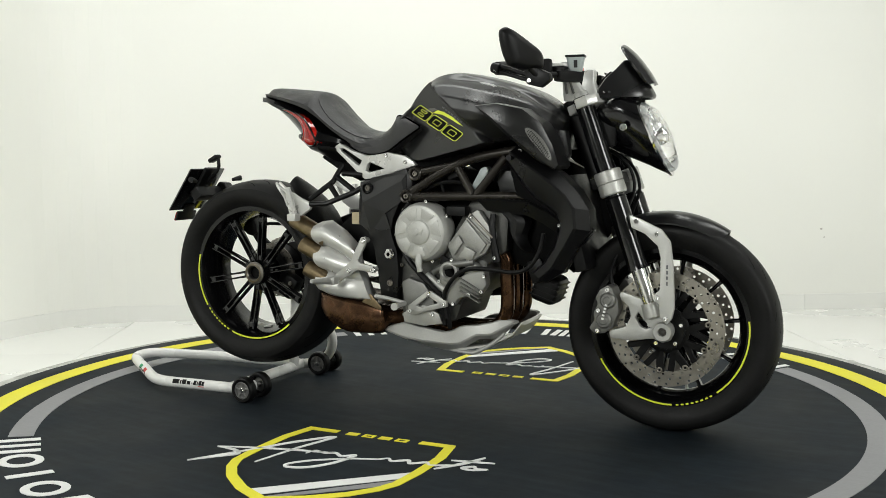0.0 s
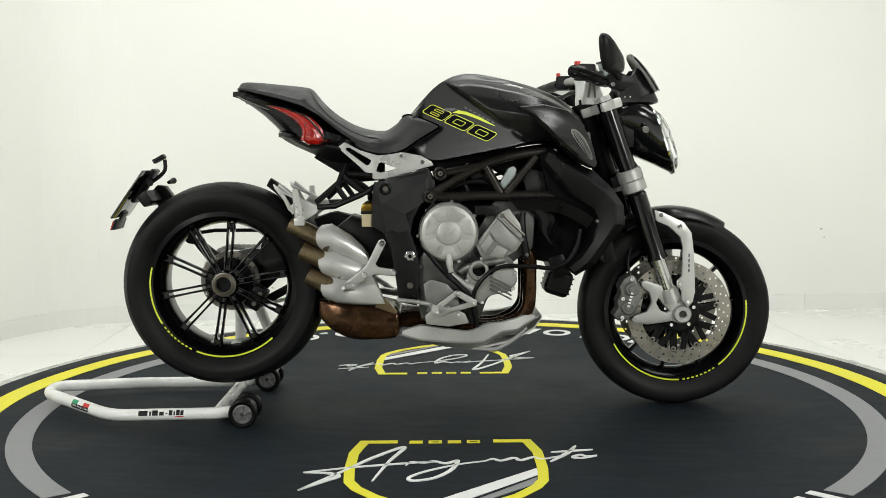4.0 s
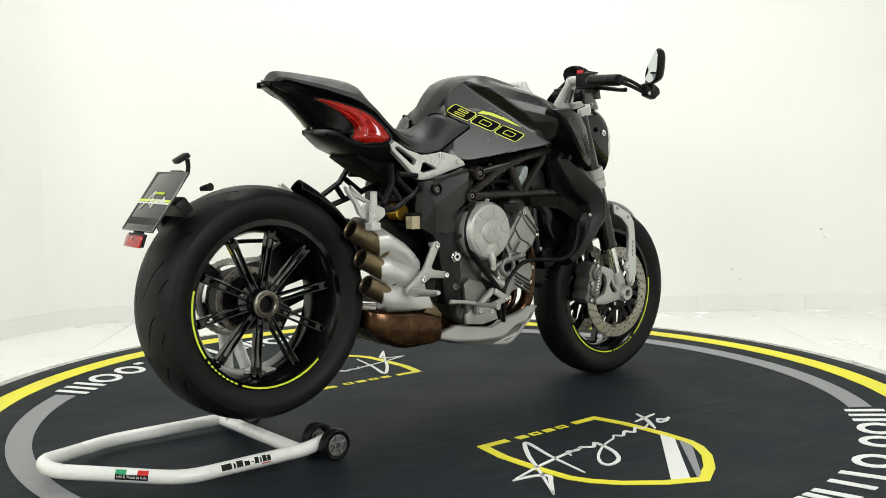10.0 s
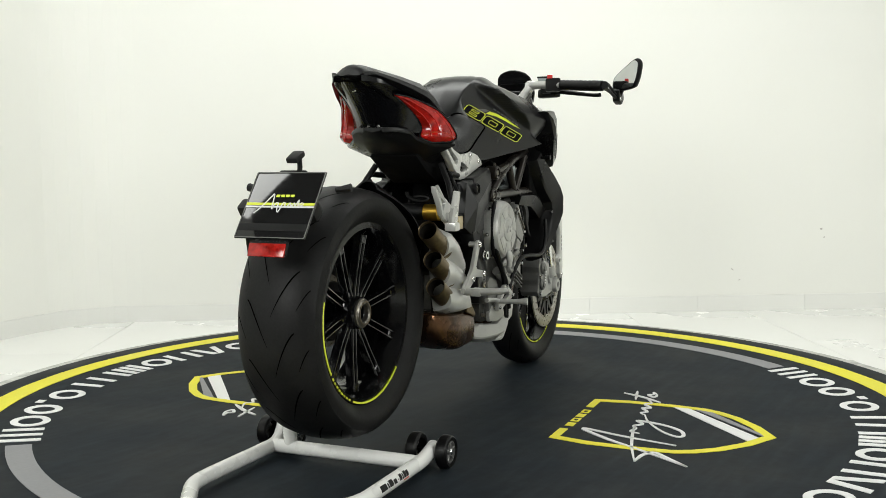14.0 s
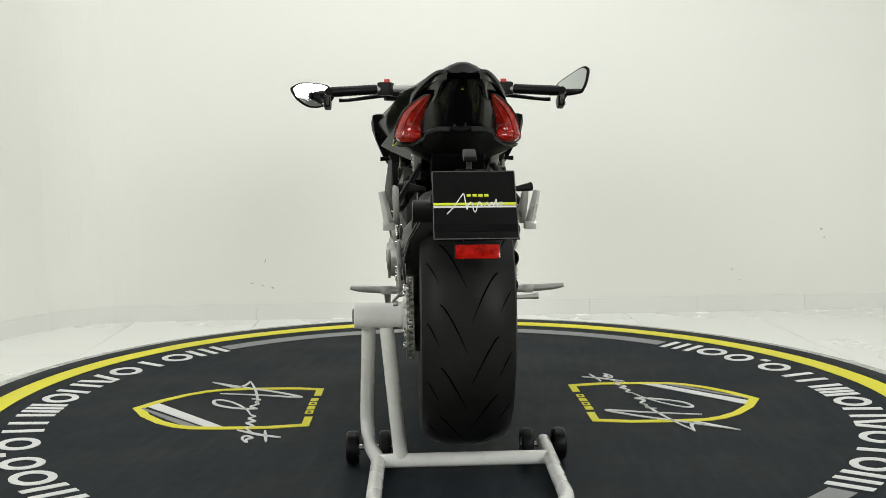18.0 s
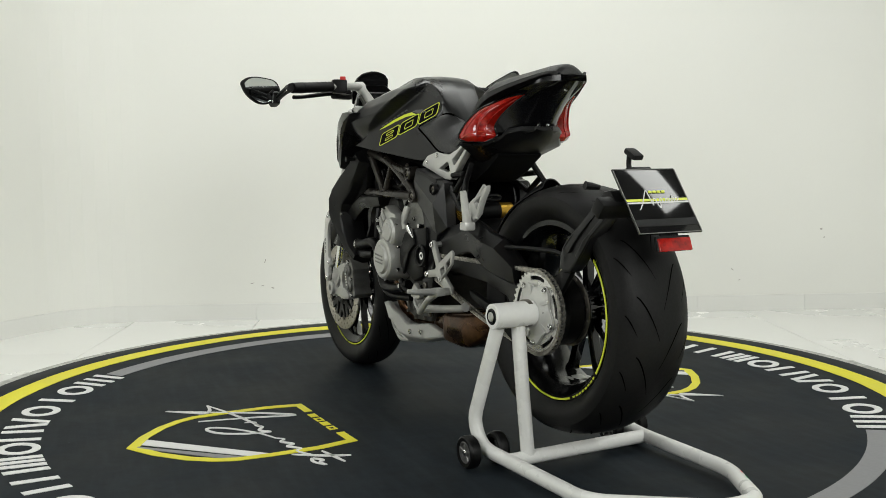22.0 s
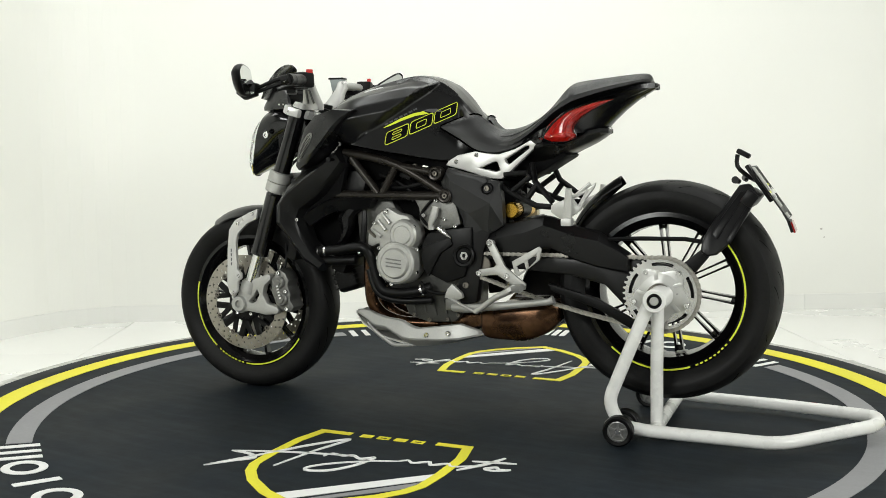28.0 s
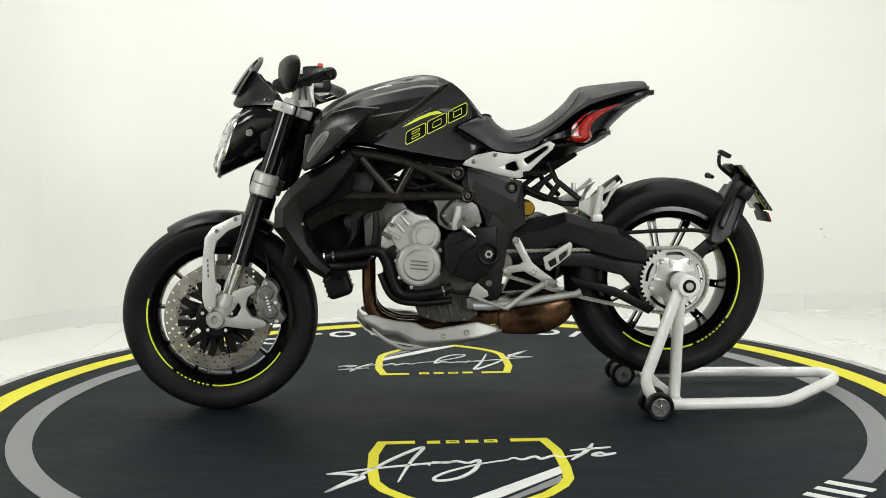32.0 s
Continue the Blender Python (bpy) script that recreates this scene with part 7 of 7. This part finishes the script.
part("hub_housing", lathe([(0.052, 0.048), (0.078, 0.048), (0.086, 0.056), (0.088, 0.10), (0.080, 0.112), (0.052, 0.112)], 40, RW, closed=True), PLASTIC, bike, "black eccentric hub housing of the swingarm")
part("disc_carrier", lathe([(0.046, 0.026), (0.072, 0.026), (0.075, 0.029), (0.075, 0.033), (0.046, 0.033)], 36, RW, closed=True), PLASTIC, rear, "black rear disc carrier")
rc = part("rear_caliper", block((0.075, 0.05, 0.05), Matrix.Translation(polar(RW, 0.098, -32, 0.040)) @ Matrix.Rotation(radians(-58), 4, "Y"), 0.008), PLASTIC, bike, "black rear brake caliper")
for a in (-42, -22):
    q = polar(RW, 0.104, a, 0)
    part("bolt", lathe([(1e-5, 0.010), (0.007, 0.010), (0.007, 0.016), (1e-5, 0.016)], 12, (q.x, 0, q.z)), STEEL, rc)
part("hub_ring", lathe([(0.02, SY + 0.028), (0.034, SY + 0.028), (0.034, SY + 0.04), (0.03, SY + 0.044), (0.02, SY + 0.044)], 30, RW), STEEL, rear, "burnished locking ring")


def chain_link():
    """A roller link: two waisted plates and two pins, along x."""
    bm = bmesh.new()
    for y in (-0.0075, 0.0055):
        o = []
        for a in np.linspace(-90, 90, 7):
            o.append((0.0065 + 0.0058 * math.cos(radians(a)), 0.0058 * math.sin(radians(a))))
        o += [(0.0, 0.004)] + [(-x, z) for x, z in reversed(o)] + [(0.0, -0.004)]
        plate(o, y, y + 0.002, 0, bm=bm)
    for x in (-0.0065, 0.0065):
        lathe([(1e-5, -0.009), (0.003, -0.009), (0.003, 0.009), (1e-5, 0.009)], 8, (x, 0, 0), bm)
    bmesh.ops.recalc_face_normals(bm, faces=bm.faces)
    me = bpy.data.meshes.new("chain_link")
    bm.to_mesh(me)
    bm.free()
    me.materials.append(CHAIN)
    return me


def lay_chain():
    path = []
    c2, r2 = (-0.15, 0.455), 0.036
    rr = 0.102
    for a in np.linspace(80, -100, 40):
        path.append((c2[0] + r2 * math.cos(radians(a)), c2[1] + r2 * math.sin(radians(a))))
    path = [p for p in path]
    for t in np.linspace(0.05, 0.95, 30):
        p, q = path[39], (RW[0] + rr * math.cos(radians(-80)), RW[2] + rr * math.sin(radians(-80)))
        path.append((p[0] + (q[0] - p[0]) * t, p[1] + (q[1] - p[1]) * t - 0.012 * math.sin(math.pi * t)))
    for a in np.linspace(-80, -280, 60):
        path.append((RW[0] + rr * math.cos(radians(a)), RW[2] + rr * math.sin(radians(a))))
    path.append(path[0])
    me = chain_link()
    chain = tagged(new("chain"), label="greased steel drive chain")
    chain.parent = bike
    seg = [math.dist(a, b) for a, b in zip(path, path[1:])]
    total = sum(seg)
    n = int(total / 0.0158)
    cum = np.concatenate([[0], np.cumsum(seg)])
    xs, zs = [p[0] for p in path], [p[1] for p in path]
    for k in range(n):
        d = total * (k + 0.5) / n
        x, z = float(np.interp(d, cum, xs)), float(np.interp(d, cum, zs))
        x2, z2 = float(np.interp((d + 0.004) % total, cum, xs)), float(np.interp((d + 0.004) % total, cum, zs))
        ob = new("link", me)
        ob.parent = chain
        ob.matrix_basis = Matrix.Translation((x, SY, z)) @ Matrix.Rotation(-math.atan2(z2 - z, x2 - x), 4, "Y")


lay_chain()
part("front_sprocket", solid_disc(0.035, SY - 0.004, SY + 0.004, 24, (-0.15, 0, 0.455)), STEEL, bike)

# riders' footrests
for s in (-1, 1):
    y0, y1 = s * 0.158, s * 0.170
    rsb = plate([(-0.202, 0.532), (-0.188, 0.536), (-0.18, 0.524), (-0.212, 0.462), (-0.205, 0.454), (-0.16, 0.446), (-0.15, 0.438), (-0.156, 0.425), (-0.215, 0.432), (-0.235, 0.42), (-0.262, 0.405), (-0.285, 0.39), (-0.30, 0.392), (-0.302, 0.41), (-0.28, 0.425), (-0.24, 0.458)], y0, y1, 0.004)
    rset = part("rearset_plate", rsb, ALU, bike, "silver Y-shaped footrest plate")
    for x, z in ((-0.193, 0.523), (-0.16, 0.436), (-0.245, 0.43)):
        part("bolt", bolt(x, y1, z, 0.0085, 0.005), CHROME, rset)
    part("spacer", tube([(-0.193, s * 0.14, 0.523), (-0.193, y0, 0.523)], 0.008, 10), ALU, rset)
    part("spacer", tube([(-0.16, s * 0.14, 0.436), (-0.16, y0, 0.436)], 0.008, 10), ALU, rset)
    part("footpeg", tube([(-0.288, y1, 0.40), (-0.29, s * 0.225, 0.402), (-0.293, s * 0.275, 0.406), (-0.296, s * 0.30, 0.41)], [0.011, 0.010, 0.009, 0.006], 12), ALU, rset, "knurled silver footpeg")
    part("peg_hinge", block((0.03, 0.03, 0.022), pose(-0.285, s * 0.2, 0.40), 0.004), ALU, rset)
hg = plate([(-0.272, 0.46), (-0.268, 0.475), (-0.348, 0.52), (-0.356, 0.512), (-0.35, 0.482), (-0.288, 0.434), (-0.276, 0.44)], 0.186, 0.194, 0.002, ([(-0.282, 0.462), (-0.305, 0.474), (-0.31, 0.455), (-0.29, 0.445)], [(-0.315, 0.48), (-0.342, 0.5), (-0.34, 0.482), (-0.318, 0.46)]))
part("heel_guard", hg, ALU, bike, "silver heel guard with two windows")
part("gear_lever", tube([(-0.28, 0.196, 0.40), (-0.22, 0.198, 0.37), (-0.157, 0.196, 0.325)], [0.011, 0.009, 0.008], 12), ALU, bike, "silver gear lever")
part("gear_rod", tube([(-0.157, 0.196, 0.325), (-0.10, 0.18, 0.345), (-0.06, 0.16, 0.36)], 0.005, 8), ALU, bike)
part("gear_bracket", plate([(-0.06, 0.385), (-0.075, 0.40), (-0.105, 0.375), (-0.11, 0.36), (-0.09, 0.352), (-0.05, 0.358)], 0.155, 0.17, 0.003), ALU, bike)
part("side_stand", tube([(-0.07, 0.14, 0.327), (-0.12, 0.16, 0.328), (-0.25, 0.17, 0.345), (-0.37, 0.172, 0.362), (-0.385, 0.172, 0.368)], [0.014, 0.013, 0.011, 0.010, 0.013], 14), ALU, bike, "folded aluminium side stand")
part("stand_mount", block((0.05, 0.06, 0.035), pose(-0.07, 0.12, 0.335), 0.005), ALU_D, bike)
part("rear_caliper", block((0.05, 0.05, 0.06), pose(-0.62, 0.055, 0.335, 0, 25, 0), 0.01), ALU_D, bike, "small rear brake caliper")

# ---- number plate carrier ----
ca = plate([(-0.782, 0.512), (-0.786, 0.540), (-0.797, 0.566), (-0.822, 0.610), (-0.874, 0.690), (-0.900, 0.694), (-0.922, 0.668), (-0.900, 0.612), (-0.850, 0.528), (-0.825, 0.505), (-0.80, 0.500)], 0.108, 0.146, 0.006)
bmesh.ops.subdivide_edges(ca, edges=ca.edges[:], cuts=2, use_grid_fill=True)
cc = plate([(-0.812, 0.560), (-0.832, 0.602), (-0.880, 0.676), (-0.893, 0.668), (-0.850, 0.592), (-0.826, 0.548)], 0.142, 0.152, 0.003)
plate([(-0.850, 0.545), (-0.868, 0.580), (-0.908, 0.655), (-0.916, 0.645), (-0.888, 0.590), (-0.860, 0.536)], 0.142, 0.150, 0.003, bm=cc)
for b in (ca, cc):
    for v in b.verts:
        v.co.y -= 0.055 * ease((v.co.z - 0.55) / 0.13)
part("carrier_arm", ca, SHROUD, bike, "black plate carrier arm")
part("carrier_cover", cc, SHROUD, bike)
part("carrier_link", plate([(-0.70, 0.44), (-0.735, 0.478), (-0.785, 0.520), (-0.805, 0.500), (-0.770, 0.455), (-0.74, 0.42)], 0.112, 0.128, 0.005), PLASTIC, bike, "black link between hub and plate carrier")
part("carrier_bridge", block((0.035, 0.2, 0.04), pose(-0.905, 0.03, 0.655, 0, -35, 0), 0.006), PLASTIC, bike, "black plate bridge")
part("plate_stem", block((0.012, 0.07, 0.12), pose(-0.920, 0, 0.693, 0, 35, 0), 0.004), PLASTIC, bike)
pm = Matrix.Translation((-0.950, -0.003, 0.669)) @ Matrix.Rotation(radians(35.2), 4, "Y")
plt = part("number_plate", block((0.004, 0.180, 0.172), pm, 0.001), PLATE, bike, "black showroom dummy plate with yellow line")
for yy, zz, sy, sz, mt in ((0, 0.0845, 0.176, 0.0018, ALU_D), (0, -0.0845, 0.176, 0.0018, ALU_D), (0.0885, 0, 0.0018, 0.166, ALU_D), (-0.0885, 0, 0.0018, 0.166, ALU_D), (0, 0.001, 0.176, 0.006, LIME), (0, -0.006, 0.176, 0.004, WHITE_P), (0, -0.058, 0.176, 0.018, PLASTIC)):
    part("bar", block((0.0014, sy, sz), pm @ Matrix.Translation((-0.0026, yy, zz)), 0), mt, plt, "printed line")
for k in range(4):
    part("bar", block((0.0012, 0.009, 0.006), pm @ Matrix.Translation((-0.0035, 0.012 - k * 0.0125, 0.022)), 0), LIME, plt, "small yellow printed bar")
zig = [(0.060, -0.024), (0.045, -0.006), (0.027, 0.022), (0.022, 0.024), (0.018, -0.012), (0.015, -0.003), (0.010, 0.004), (0.005, 0.002), (0.004, -0.012), (0.0, -0.020), (-0.004, -0.010), (-0.007, 0.003), (-0.012, 0.004), (-0.014, -0.004),
       (-0.020, -0.005), (-0.026, 0.004), (-0.030, -0.005), (-0.036, 0.004), (-0.040, -0.004), (-0.046, 0.012), (-0.047, -0.004), (-0.054, 0.004), (-0.060, 0.001), (-0.054, -0.004)]
part("brush_stroke", tube([pm @ Vector((-0.0036, y, z)) for y, z in zig], 0.0013, 6, 4), WHITE_P, plt, "thin white printed brush stroke")
part("reflector", block((0.006, 0.092, 0.03), Matrix.Translation((-1.010, -0.004, 0.575)) @ Matrix.Rotation(radians(20), 4, "Y"), 0.002), LENS_R, bike, "red rear reflector")
part("reflector_back", block((0.008, 0.096, 0.033), Matrix.Translation((-1.0035, -0.004, 0.5775)) @ Matrix.Rotation(radians(20), 4, "Y"), 0.002), PLASTIC, bike, "black reflector housing")
part("reflector_tab", block((0.006, 0.05, 0.05), Matrix.Translation((-0.996, 0, 0.592)) @ Matrix.Rotation(radians(30), 4, "Y"), 0.001), PLASTIC, bike)
part("plate_lamp", block((0.04, 0.03, 0.014), pose(-0.876, 0.003, 0.774, 0, -28, 0), 0.005), PLASTIC, bike, "small black plate lamp")
part("lamp_stalk", tube([(-0.86, 0.003, 0.772), (-0.86, 0.003, 0.74), (-0.885, 0.003, 0.715), (-0.91, 0.003, 0.70)], 0.006, 8, 3), PLASTIC, bike)
for s in (-1, 1):
    part("indicator_stub", tube([(-0.875, s * 0.10, 0.70), (-0.868, s * 0.135, 0.705)], [0.006, 0.010], 10), PLASTIC, bike)
    part("indicator_stub", tube([(0.30, s * 0.15, 0.765), (0.30, s * 0.20, 0.768), (0.30, s * 0.225, 0.768)], [0.006, 0.005, 0.008], 10), PLASTIC, bike, "small black crash stub")


# ---- floor tiles ----
def floor_tiles():
    tw, tl, gap = 0.634, 1.268, 0.003
    b = block((tw - gap, tl - gap, 0.008), Matrix.Translation((0, 0, 0)), 0.001, seg=1)
    me = bpy.data.meshes.new("tile")
    bmesh.ops.recalc_face_normals(b, faces=b.faces)
    b.to_mesh(me)
    b.free()
    me.materials.append(TILE)
    lay = pose(0.02, 1.175, FLOOR - 0.004, 0, 0, 2.6)
    for i in range(-10, 8):
        for j in range(-7, 1):
            ob = new("tile", me)
            ob.parent = floor
            ob.matrix_basis = lay @ Matrix.Translation((i * tw, (j + 0.5) * tl, 0))


floor_tiles()


# ---- motion: the platform turns, carrying the machine and its stand ----
def motions():
    for ob, base in ((turntable, pose(0, 0, 0)), (stand, pose(0, -0.0145, 0, 0, 0, 8.2)), (bike, pose(0, -0.0145, 0, 0, 0, 8.2))):
        walk(ob, [(float(t), pose(0, 0, 0, 0, 0, -33.137 + 6.525 * t) @ base) for t in range(33)])


motions()
